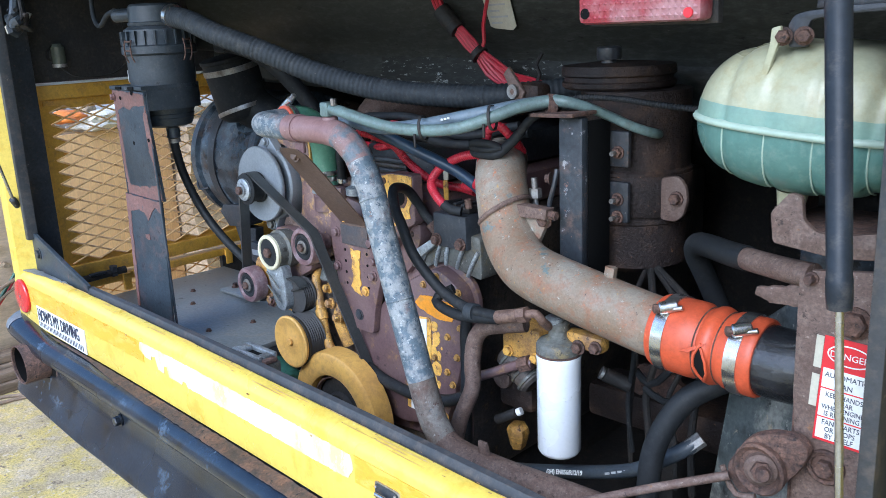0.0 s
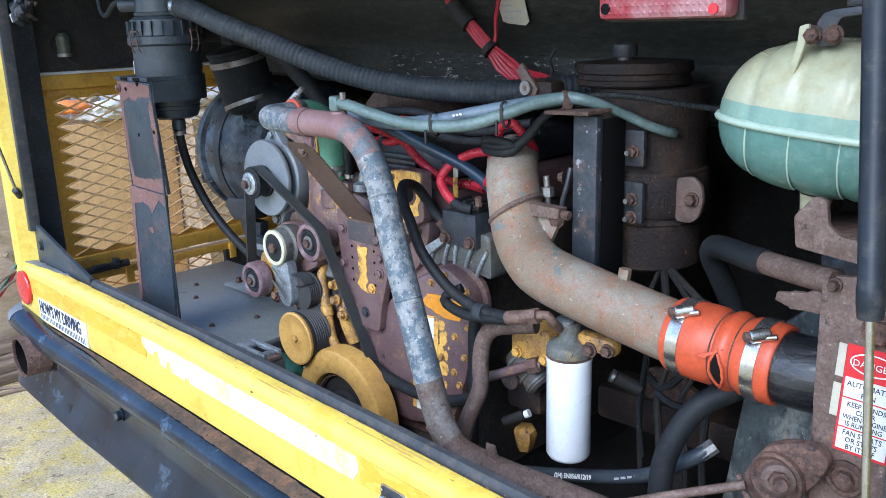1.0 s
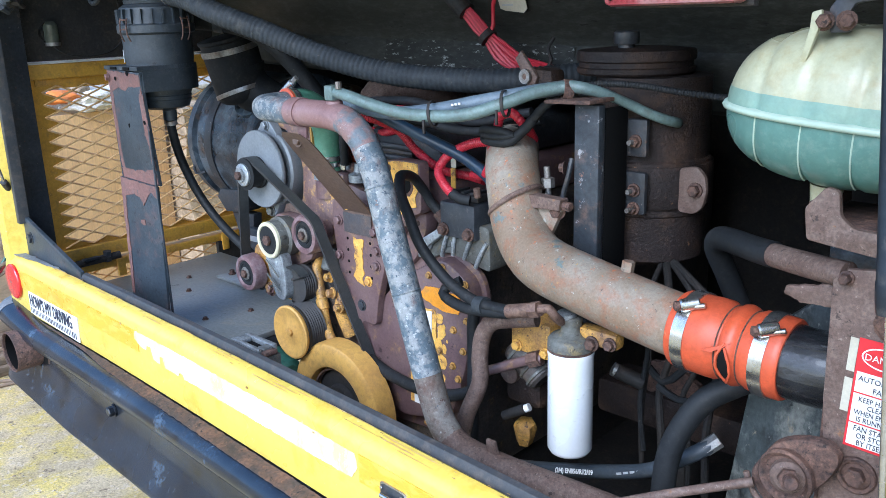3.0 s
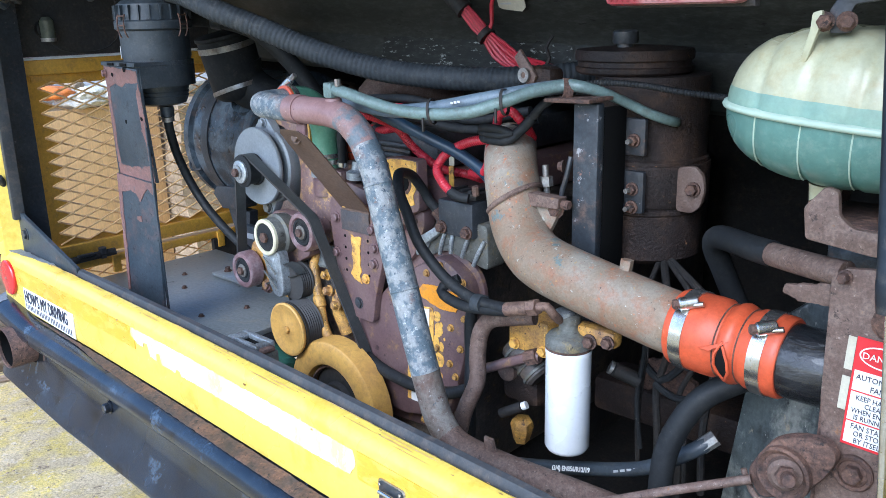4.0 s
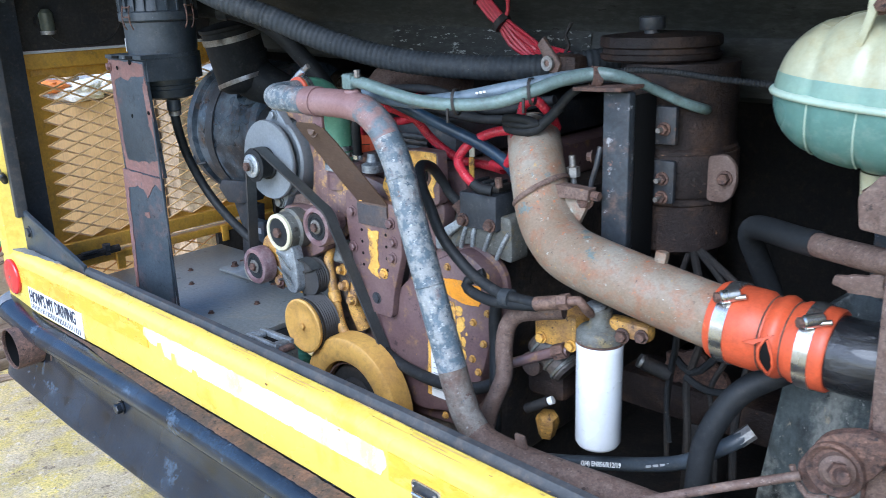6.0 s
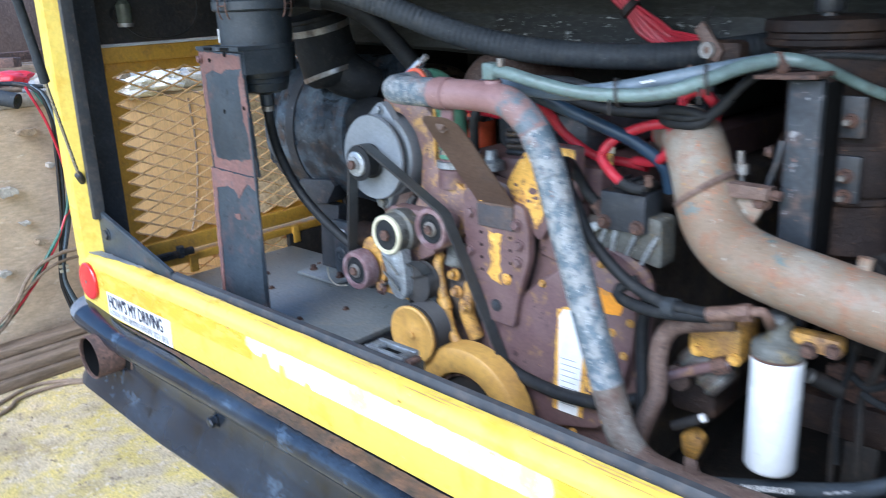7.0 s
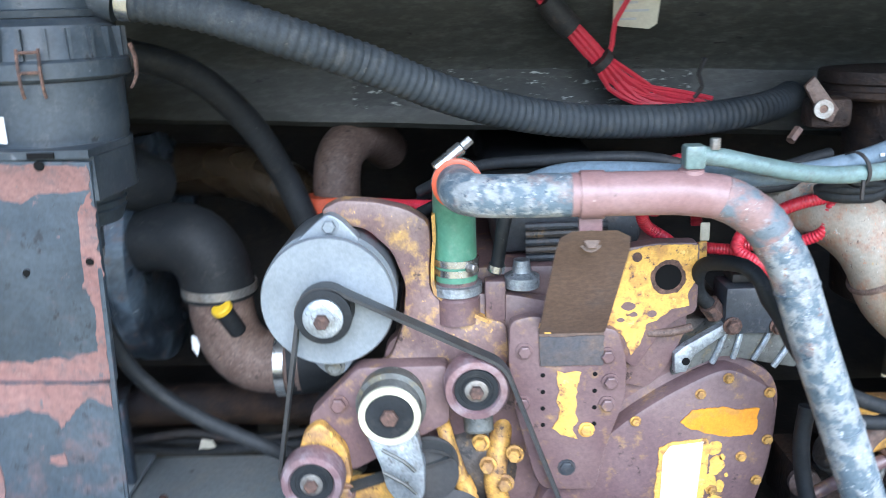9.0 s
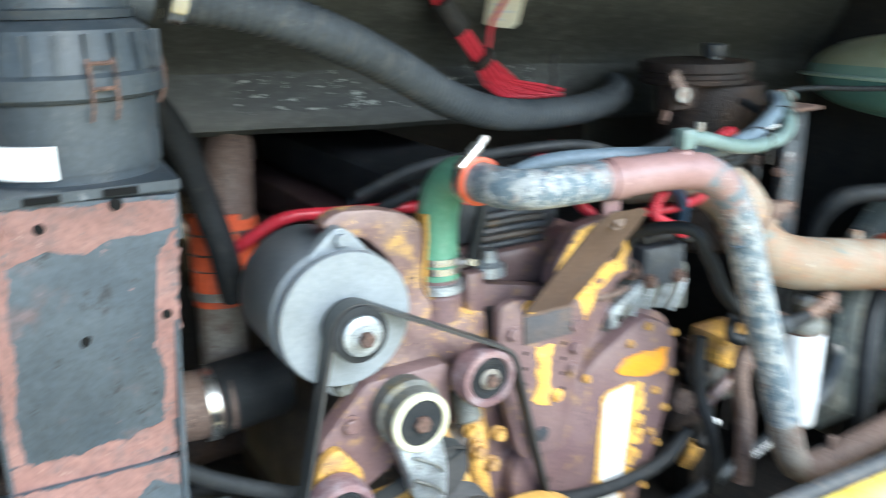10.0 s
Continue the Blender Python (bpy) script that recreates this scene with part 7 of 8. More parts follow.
sb = thing("starter_switch", (0.60, 0.45, 0.93), "small black switch with a bright end", "switch")
part("body", cyl((0.66, 0.46, 0.940), (0.62, 0.43, 0.965), 0.014, 14, bevel=0.003), "soot", sb)
part("end", cyl((0.62, 0.43, 0.965), (0.615, 0.427, 0.968), 0.013, 14), "dull_steel", sb)

# pale hoses over the engine
ph = thing("vent_hose", (0.35, 0.24, 1.43), "pale grey-green vent hose from pipe to bracket", "hose")
part("hose", tube([(0.158, 0.192, 1.467), (0.19, 0.195, 1.462), (0.224, 0.2, 1.453), (0.294, 0.215, 1.437), (0.361, 0.23, 1.432), (0.433, 0.25, 1.437), (0.481, 0.28, 1.453), (0.520, 0.32, 1.471), (0.556, 0.355, 1.478), (0.580, 0.36, 1.478), (0.608, 0.385, 1.468), (0.632, 0.425, 1.448), (0.658, 0.448, 1.431), (0.678, 0.468, 1.420), (0.684, 0.492, 1.413), (0.672, 0.520, 1.408), (0.650, 0.535, 1.404)], 0.0125, 16, radius=lambda s, i: 0.0108 if s < 0.46 else max(0.0085, 0.0108 - 0.03 * (s - 0.46))), "pale_hose", ph)
part("elbow_block", box(0.139, 0.163, 0.180, 0.204, 1.452, 1.480, 0.004), "pale_hose", ph)
part("clip_screw", cyl((0.174, 0.188, 1.474), (0.174, 0.188, 1.487), 0.006, 8), "dull_steel", ph)
pb = thing("loom_hose", (0.35, 0.27, 1.43), "smooth blue-grey hose tied to the vent hose", "hose")
part("hose", tube([(-0.04, 0.36, 1.40), (0.02, 0.33, 1.425), (0.10, 0.29, 1.432), (0.189, 0.245, 1.432), (0.268, 0.243, 1.430), (0.356, 0.255, 1.440), (0.432, 0.283, 1.455), (0.508, 0.325, 1.470), (0.552, 0.372, 1.477)], 0.0122, 16), "blue_hose", pb)
for i in range(3):
    part("text_bar", box(0.395 + i * 0.008, 0.400 + i * 0.008, 0.250, 0.2515, 1.449 + i * 0.0015, 1.4525 + i * 0.0015), "white_print", pb)
for x, y, z in ((0.361, 0.242, 1.435), (0.481, 0.292, 1.453)):
    zt = thing("cable_tie", (x, y, z), "black cable tie round the hoses", "cable tie", "cable ties")
    zb = bmesh.new()
    lathe((x - 0.002, y - 0.003, z), (0.9, 0.35, 0.1), [(0, 0.021), (0, 0.0225), (0.005, 0.0225), (0.005, 0.021)], 20, zb)
    part("band", zb, "soot", zt)
    part("tail", box(x - 0.002, x + 0.002, y - 0.027, y - 0.023, z - 0.032, z - 0.008, 0.0008), "soot", zt)
cc = thing("coil_conduit", (0.70, 0.38, 1.48), "thin black corrugated conduit to the tank", "conduit")
part("conduit", ribbed([(0.565, 0.375, 1.480), (0.62, 0.382, 1.484), (0.69, 0.375, 1.483), (0.76, 0.362, 1.478), (0.84, 0.35, 1.474), (0.89, 0.33, 1.473)], 0.0046, 0.0055, 0.0012, 8), "rubber", cc)

# red conduits, cable loops
for name_pts, rad, lab in (([(0.10, 0.30, 1.41), (0.123, 0.33, 1.396), (0.133, 0.37, 1.374), (0.146, 0.40, 1.334), (0.179, 0.41, 1.308), (0.205, 0.43, 1.288), (0.25, 0.45, 1.280), (0.30, 0.44, 1.278)], 0.0088, "red corrugated conduit crossing the engine top"),
                      ([(0.43, 0.37, 1.385), (0.385, 0.362, 1.374), (0.340, 0.358, 1.365), (0.285, 0.358, 1.340), (0.263, 0.350, 1.309), (0.290, 0.335, 1.288), (0.312, 0.333, 1.272)], 0.0088, "red corrugated conduit looping to a black box"),
                      ([(0.425, 0.44, 1.37), (0.448, 0.39, 1.40), (0.452, 0.37, 1.412), (0.438, 0.36, 1.428), (0.413, 0.36, 1.421), (0.406, 0.36, 1.405), (0.390, 0.36, 1.359), (0.380, 0.362, 1.322), (0.34, 0.39, 1.300), (0.29, 0.42, 1.292)], 0.0082, "red corrugated conduit loop behind the hoses"),
                      ([(-0.345, 0.66, 1.27), (-0.28, 0.60, 1.325), (-0.20, 0.55, 1.335), (-0.12, 0.50, 1.342), (-0.02, 0.47, 1.345), (0.06, 0.46, 1.37), (0.085, 0.44, 1.40), (0.10, 0.40, 1.41)], 0.010, "red corrugated conduit behind the alternator"),
                      ([(0.212, 0.625, 1.29), (0.218, 0.615, 1.345), (0.230, 0.605, 1.378), (0.247, 0.60, 1.389), (0.263, 0.597, 1.376), (0.272, 0.592, 1.34), (0.275, 0.585, 1.28)], 0.0095, "red corrugated conduit arching behind the engine top")):
    rc = thing("red_conduit", name_pts[0], lab, "conduit", "red conduits")
    part("conduit", ribbed(name_pts, rad, 0.0048, 0.0005, 12), "red_conduit", rc)
bl = thing("cable_loop", (0.43, 0.36, 1.38), "taped black cable loop above the charge pipe", "cable")
part("loop", tube([(0.371, 0.362, 1.381), (0.388, 0.345, 1.378), (0.42, 0.340, 1.377), (0.448, 0.345, 1.380), (0.475, 0.36, 1.409), (0.499, 0.36, 1.435), (0.517, 0.37, 1.452), (0.53, 0.42, 1.465)], 0.008, 10), "rubber", bl)
part("second_strand", tube([(0.371, 0.362, 1.384), (0.386, 0.342, 1.397), (0.41, 0.338, 1.399), (0.437, 0.342, 1.396), (0.452, 0.348, 1.388)], 0.008, 10), "rubber", bl)
part("third_strand", tube([(0.374, 0.352, 1.389), (0.395, 0.338, 1.388), (0.43, 0.338, 1.387), (0.455, 0.346, 1.392)], 0.006, 10), "rubber", bl)
part("tape_wrap", tube([(0.456, 0.350, 1.390), (0.470, 0.357, 1.403), (0.486, 0.361, 1.421)], 0.0095, 10), "rubber", bl)
blw = thing("blue_cable", (0.30, 0.35, 1.35), "dark blue battery cable over the engine", "cable")
part("cable", tube([(0.14, 0.30, 1.42), (0.188, 0.30, 1.405), (0.261, 0.33, 1.370), (0.319, 0.36, 1.338), (0.363, 0.385, 1.297), (0.37, 0.40, 1.25)], 0.0115, 12), "blue_wire", blw)
for i, (oy, oz) in enumerate(((0, 0), (0.03, -0.012), (0.05, 0.012), (0.02, 0.03))):
    bw = thing("black_cable", (0.2, 0.38 + oy, 1.40 + oz), "black cable lying over the engine", "cable", "engine cables")
    part("cable", tube([(-0.18, 0.52 + oy, 1.33 + oz), (-0.10, 0.47 + oy, 1.375 + oz), (0.0, 0.43 + oy, 1.39 + oz), (0.15, 0.40 + oy, 1.395 + oz), (0.28, 0.40 + oy, 1.38 + oz * 0.5), (0.42, 0.42 + oy, 1.39 + oz)], 0.009, 10, 0.02), "rubber", bw)
bx = thing("solenoid_box", (0.31, 0.36, 1.17), "dark grey solenoid box with rusty bolts", "solenoid")
part("box", box(0.255, 0.346, 0.357, 0.42, 1.176, 1.247, 0.005), "solenoid_grey", bx)
part("cap", box(0.268, 0.340, 0.375, 0.42, 1.2475, 1.262, 0.004), "soot", bx)
for xx in (0.282, 0.304, 0.326):
    part("cap_rib", box(xx - 0.004, xx + 0.004, 0.372, 0.415, 1.2622, 1.268, 0.001), "rubber", bx)
part("terminal", tube([(0.310, 0.334, 1.273), (0.325, 0.338, 1.264), (0.345, 0.348, 1.260)], 0.0095, 12), "rubber", bx)
part("terminal_stud", cyl((0.345, 0.37, 1.262), (0.345, 0.368, 1.28), 0.007, 8), "brass", bx)
for x, z in ((0.266, 1.191), (0.332, 1.189)):
    bolt((x, 0.3565, z), (0, -1, 0), 0.009, 0.010, "rust", bx)
part("yellow_tag", box(0.230, 0.243, 0.417, 0.421, 1.258, 1.300, 0.002), "patch_yellow", bx)
part("white_tag", box(0.2315, 0.2455, 0.417, 0.420, 1.3005, 1.328, 0.002), "paper", bx)

# red wire bundle and sticker on the liner
rw = thing("red_wire_bundle", (0.2, 0.58, 1.50), "bundle of thin red wires tied with black tape", "wires")
for i in range(9):
    o1, o2 = (i % 3 - 1) * 0.011, (i // 3 - 1) * 0.009
    e = 0.03 * ((i * 7) % 5 - 2) / 2
    part("wire", tube([(0.00 + o1, 0.64, 1.70), (0.035 + o1, 0.64 + o2 * 0.3, 1.640), (0.077 + o1, 0.65 + o2 * 0.3, 1.597 + o2 * 0.4), (0.106 + o1, 0.655 + o2 * 0.4, 1.566 + o2 * 0.6), (0.126 + o1 * 0.8, 0.66, 1.546 + o2 * 0.8), (0.156 + o1 * 1.4, 0.668, 1.514 + o2 * 1.6), (0.195 + o1, 0.672, 1.490 + o2 * 1.6), (0.24 + e, 0.672, 1.481 + o2 * 0.9), (0.285 + e, 0.668, 1.474 + o2 * 0.5)], 0.0045, 6, 0.02), "red_conduit", rw)
part("stray_wire", tube([(0.190, 0.632, 1.72), (0.172, 0.640, 1.660), (0.146, 0.655, 1.610), (0.142, 0.660, 1.572), (0.132, 0.655, 1.546)], 0.0045, 6, 0.02), "red_conduit", rw)
part("tape_wrap", tube([(0.119, 0.657, 1.552), (0.125, 0.659, 1.546), (0.130, 0.660, 1.541)], 0.0225, 12, 0.006), "soot", rw)
part("tape_upper", tube([(0.03, 0.639, 1.648), (0.054, 0.645, 1.619), (0.074, 0.649, 1.60)], 0.0215, 12, 0.02), "soot", rw)
part("loose_end", tube([(0.28, 0.668, 1.476), (0.296, 0.666, 1.500), (0.288, 0.664, 1.520), (0.30, 0.67, 1.545)], 0.004, 6, 0.02), "soot", rw)
sk = thing("data_sticker", (0.18, 0.690, 1.60), "small aged cream paper sticker on the liner", "sticker")
lean = Matrix.Translation((0, 0.684, 1.60)) @ Matrix.Rotation(radians(21), 4, "X") @ Matrix.Translation((0, 0, -1.60))
bm = slab([(0.146, 1.606), (0.142, 1.70), (0.222, 1.70), (0.220, 1.604), (0.208, 1.595), (0.158, 1.601)], -0.0015, 0.0, 0)
bm.transform(lean)
part("sheet", bm, "paper", sk)
for i in range(6):
    bm = box(0.154, 0.184 + 0.02 * (i % 2), -0.0028, -0.0022, 1.612 + i * 0.014, 1.616 + i * 0.014)
    bm.transform(lean)
    part("text_bar", bm, "ink_grey", sk)

# ---- steel reservoir on its upright ----
rp2 = thing("support_upright", (0.595, 0.38, 0.70), "black steel upright with chipped paint", "post")
part("column", box(0.576, 0.625, 0.352, 0.372, 1.06, 1.452, 0.004), "column_paint", rp2)
# side of the channel coloured black to stand in for its shade
part("return_web", box(0.619, 0.6245, 0.3725, 0.44, 1.06, 1.445, 0.002), "hole_shade_black", rp2)
part("top_tab", slab(rounded([(0.535, 1.453), (0.535, 1.459), (0.625, 1.462), (0.625, 1.455)], 0.002), 0.325, 0.395, 0.001), "rust", rp2)
part("saddle", lathe((0.553, 0.352, 1.474), (0.6, 0.65, -0.1), [(0, 0.0135), (0, 0.0175), (0.016, 0.0175), (0.016, 0.0135)], 18), "rust", rp2)
part("side_strap", tube([(0.573, 0.352, 1.362), (0.570, 0.345, 1.33), (0.560, 0.345, 1.295), (0.562, 0.352, 1.268)], 0.0045, 8), "black_steel", rp2)
bolt((0.560, 0.35, 1.345), (-1, -0.3, 0), 0.007, 0.008, "rust", rp2)
bolt((0.552, 0.345, 1.27), (0, -1, 0), 0.010, 0.012, "rust", rp2)
rv = thing("steel_reservoir", (0.655, 0.53, 1.15), "rusty brown steel reservoir drum with a bolted lid", "reservoir")
RX, RY = 0.600, 0.562
part("drum", lathe((RX, RY, 1.155), (0, 0, 1), [(0, 0), (0, 0.085), (0.01, 0.098), (0.09, 0.101), (0.093, 0.104), (0.10, 0.104), (0.103, 0.101), (0.175, 0.101), (0.178, 0.105), (0.186, 0.105), (0.19, 0.101), (0.33, 0.101), (0.33, 0)], 44), "dark_rust", rv)
part("lid", lathe((RX - 0.041, RY + 0.004, 1.486), (0, 0, 1), [(0, 0.10), (0.004, 0.105), (0.012, 0.106), (0.014, 0.101), (0.022, 0.101), (0.025, 0.106), (0.036, 0.106), (0.042, 0.104), (0.046, 0.06), (0.048, 0.03), (0.048, 0)], 48), "dark_rust", rv)
part("lid_bolt", lathe((RX - 0.036, RY - 0.037, 1.526), (0, 0, 1), [(0, 0.014), (0.013, 0.014), (0.013, 0.021), (0.016, 0.0225), (0.033, 0.0225), (0.036, 0.019), (0.036, 0)], 12), "black_steel", rv)
for z0, z1 in ((1.362, 1.425), (1.262, 1.335)):
    part("mount_plate", slab(rounded([(0.612, z0 - 0.005), (0.656, z0 - 0.005), (0.656, z1 - 0.005), (0.612, z1 - 0.005)], 0.004), 0.4470, 0.4555, 0.002), "black_steel", rv)
for z in (1.388, 1.304, 1.272):
    bolt((0.636, 0.4465, z - 0.005), (0, -1, 0), 0.008, 0.010, "rust", rv)
    part("stud", cyl((0.636, 0.437, z - 0.005), (0.636, 0.424, z - 0.005), 0.0045, 8), "dull_steel", rv)
part("side_lug", slab([(0.690, 1.258), (0.690, 1.335), (0.722, 1.340), (0.738, 1.325), (0.742, 1.298), (0.735, 1.270), (0.720, 1.257)], 0.500, 0.508, 0.003, rounding=0.008), "rust_plate", rv)
for z0, z1 in ((1.360, 1.422), (1.262, 1.335)):
    part("plate_web", box(0.612, 0.620, 0.4556, 0.475, z0, z1 - 0.006, 0.002), "black_steel", rv)
part("mount_strap", lathe((RX, RY, 1.262), (0, 0, 1), [(0, 0.100), (0, 0.1075), (0.002, 0.1085), (0.071, 0.1085), (0.073, 0.1075), (0.073, 0.100)], 44), "dark_rust", rv)
bolt((0.722, 0.4995, 1.30), (0, -1, 0), 0.009, 0.012, "rust", rv)
gl = thing("ground_lug", (0.40, 0.45, 1.46), "rusty bracket with a bright brass ring terminal", "terminal")
part("bracket", slab([(0.377, 1.516), (0.390, 1.530), (0.428, 1.483), (0.420, 1.464), (0.405, 1.468)], 0.445, 0.452, 0.002), "rust_plate", gl)
part("block", box(0.392, 0.455, 0.453, 0.50, 1.452, 1.498, 0.012), "dark_rust", gl)
part("ring", lathe((0.404, 0.444, 1.484), (-0.1, -1, 0), [(0, 0.006), (0, 0.0135), (0.006, 0.0135), (0.006, 0.006)], 18), "dull_steel", gl)
part("core", lathe((0.404, 0.444, 1.484), (-0.1, -1, 0), [(0, 0), (0.004, 0.006), (0.004, 0)], 14), "brass", gl)
part("tap", cyl((0.375, 0.45, 1.455), (0.360, 0.44, 1.44), 0.007, 6), "brass", gl)

# ---- expansion tank ----
et = thing("expansion_tank", (1.03, 0.25, 1.39), "cream plastic expansion tank half full of green coolant", "coolant tank")


def tank_half(z0, z1, mat, ribs):
    bm = bmesh.new()
    cx, cy, cz, a, b, c = 1.036, 0.262, 1.484, 0.143, 0.093, (0.103 if z1 > 1 else 0.084)
    nu, nv = 144, 20
    rows = []
    for i in range(nv + 1):
        v = radians(z0 + (z1 - z0) * i / nv)
        row = []
        for k in range(nu):
            t = 2 * math.pi * k / nu
            ct, s_ = math.cos(t), math.sin(t)
            e = 0.82
            x = a * (abs(ct) ** e) * (1 if ct >= 0 else -1)
            y = b * (abs(s_) ** e) * (1 if s_ >= 0 else -1)
            cv, sv = abs(math.cos(v)) ** 0.74, abs(math.sin(v)) ** 0.88 * (1 if v >= 0 else -1)
            groove = 1.0
            if ribs:
                for gx in (-0.080, -0.022, 0.036, 0.094):
                    groove -= 0.05 * math.exp(-((x * cv - gx) / 0.006) ** 2)
            back = 4.0 if y > 0 else 1.0
            row.append(bm.verts.new((cx + x * cv * (1 if abs(x) < a * 0.8 else groove), cy + y * cv * groove * back, cz + c * sv * groove)))
        rows.append(row)
    for p, q in zip(rows, rows[1:]):
        for k in range(nu):
            j = (k + 1) % nu
            bm.faces.new((p[k], p[j], q[j], q[k]))
    bmesh.ops.remove_doubles(bm, verts=bm.verts[:], dist=1e-5)
    return bm


part("upper_shell", tank_half(0.0, 90, "tank_cream", True), "tank_cream", et, "cream upper shell", angle=60)
lv2 = tank_half(0.5, 11, "tank_level", True)
lv2.transform(Matrix.Translation((1.036, 0.262, 1.484)) @ Matrix.Diagonal((1.004, 1.004, 1.0, 1)) @ Matrix.Translation((-1.036, -0.262, -1.484)))
part("coolant_level", lv2, "tank_level", et, "green coolant line above the seam", angle=60)
part("lower_shell", tank_half(-90, 0.0, "tank_green", True), "tank_green", et, "green lower shell showing the coolant", angle=60)
bm = bmesh.new()
rows = []
for k in range(72):
    t = 2 * math.pi * k / 72
    ct, s_ = math.cos(t), math.sin(t)
    x = (abs(ct) ** 0.82) * (1 if ct >= 0 else -1)
    y = (abs(s_) ** 0.82) * (1 if s_ >= 0 else -1)
    rows.append([bm.verts.new((1.036 + x * (0.142 + o), 0.262 + y * (0.092 + o) * (4.0 if y > 0 else 1.0), 1.484 + h)) for o, h in ((-0.004, -0.005), (0.005, -0.004), (0.007, 0.0), (0.005, 0.004), (-0.004, 0.005))])
for i in range(72):
    p, q = rows[i], rows[(i + 1) % 72]
    for k in range(4):
        bm.faces.new((p[k], p[k + 1], q[k + 1], q[k]))
part("seam_flange", bm, "tank_seam", et, "pale moulded seam", angle=60)
for gx in (-0.080, -0.022, 0.036, 0.094):
    pts = []
    for i in range(13):
        v = radians(2 + 62 * i / 12)
        cv, sv = math.cos(v) ** 0.74, math.sin(v) ** 0.88
        yy = 0.089 * max(0.0, 1 - abs(gx / (0.142 * cv)) ** 2.44) ** 0.41
        if yy > 0.02:
            pts.append((1.036 + gx, 0.262 - yy * cv, 1.484 - 0.0835 * sv))
    part("rib", tube(pts, 0.0011, 6, 0.006), "tank_seam", et)
part("lower_spout", lathe((1.03, 0.25, 1.40), (0, 0, -1), [(0, 0.02), (0.025, 0.016), (0.04, 0.014), (0.04, 0)], 16), "tank_cream", et)
for o in et.children:
    o.data.transform(Matrix.Translation((0.885, 0.25, 1.486)) @ pose(0, 0, 0, 0, 5.0, 0) @ Matrix.Translation((-0.885, -0.25, -1.486)))
part("strap", slab(rounded([(1.010, 1.592), (1.021, 1.595), (1.0215, 1.583), (1.007, 1.534), (0.999, 1.535), (1.009, 1.574)], 0.003), 0.184, 0.190, 0.0015), "tank_cream", et, "pale moulded strap")
tk = thing("tank_bracket", (1.10, 0.22, 1.32), "rusty steel bracket carrying the tank", "bracket")
part("tray", slab(rounded([(1.023, 1.331), (1.018, 1.369), (1.041, 1.397), (1.056, 1.393), (1.060, 1.364), (1.075, 1.352), (1.10, 1.350), (1.198, 1.370), (1.198, 1.332), (1.10, 1.322)], 0.005), 0.192, 0.200, 0.002), "rust_plate", tk)
part("tray_end", box(1.019, 1.025, 0.2005, 0.335, 1.353, 1.376, 0.002), "rust", tk)
part("shelf", box(1.022, 1.198, 0.2005, 0.34, 1.345, 1.352, 0.002), "rust", tk)
part("top_arm", box(1.045, 1.198, 0.225, 0.29, 1.612, 1.622, 0.002), "black_steel", tk)
part("arm_lug", slab(rounded([(1.025, 1.569), (1.023, 1.595), (1.030, 1.606), (1.042, 1.6095), (1.085, 1.614), (1.198, 1.618), (1.198, 1.609), (1.085, 1.605), (1.050, 1.600), (1.046, 1.592), (1.046, 1.569)], 0.003), 0.200, 0.210, 0.0015), "black_steel", tk)
for x, w in ((1.0205, 0.194), (1.0430, 0.1995)):
    bolt((x, w, 1.582), (0.3, -1, 0), 0.0075, 0.011, "rust", tk)

# ---- danger plate and right-hand fittings ----
dp = thing("fan_guard_plate", (1.13, 0.21, 0.90), "rusty steel plate at the fan opening", "plate")
part("plate", slab([(1.062, 0.80), (1.062, 1.07), (1.056, 1.13), (1.054, 1.285), (1.07, 1.300), (1.198, 1.316), (1.198, 0.80)], 0.205, 0.213, 0.002), "rust_plate", dp)
part("return_edge", box(1.054, 1.061, 0.2135, 0.26, 0.80, 1.28, 0.002), "rust", dp)
for x, z, r in ((1.125, 1.243, 0.014), (1.105, 1.043, 0.011), (1.07, 1.29, 0.006)):
    bolt((x, 0.2045, z), (0, -1, 0), r, 0.012, "rust", dp)
part("boss_ring", lathe((1.105, 0.2045, 1.043), (0, -1, 0), [(0, 0.024), (0.004, 0.024), (0.006, 0.022), (0.005, 0.018), (0.002, 0.017), (0.002, 0)], 28), "rust", dp)
dl = thing("danger_label", (1.117, 0.204, 1.08), "red and white danger label about an automatic fan", "label")
dt = pose(1.092, 0.2035, 1.221, 0, 2.6, 0)


def flat(x0, x1, z0, z1, depth, mat, name, label=""):
    bm = bmesh.new()
    box(x0, x1, -depth - 0.0006, -depth, z0, z1, 0, bm)
    bm.transform(dt)
    return part(name, bm, mat, dl, label)


flat(0, 0.064, -0.142, 0, 0, "ink_red", "red_sheet")
flat(0.003, 0.061, -0.068, -0.042, 0.0012, "white_print", "white_field")
flat(0.003, 0.061, -0.1075, -0.070, 0.0012, "white_print", "white_field")
flat(0.003, 0.061, -0.138, -0.1095, 0.0012, "white_print", "white_field")
bm = bmesh.new()
ov = [bm.verts.new((0.032 + 0.027 * math.cos(t), -0.0013, -0.021 + 0.014 * math.sin(t))) for t in (2 * math.pi * k / 36 for k in range(36))]
iv = [bm.verts.new((0.032 + 0.0252 * math.cos(t), -0.0013, -0.021 + 0.0122 * math.sin(t))) for t in (2 * math.pi * k / 36 for k in range(36))]
for k in range(36):
    j = (k + 1) % 36
    bm.faces.new((ov[k], ov[j], iv[j], iv[k]))
bm.transform(dt)
part("oval", bm, "white_print", dl, smooth=False)
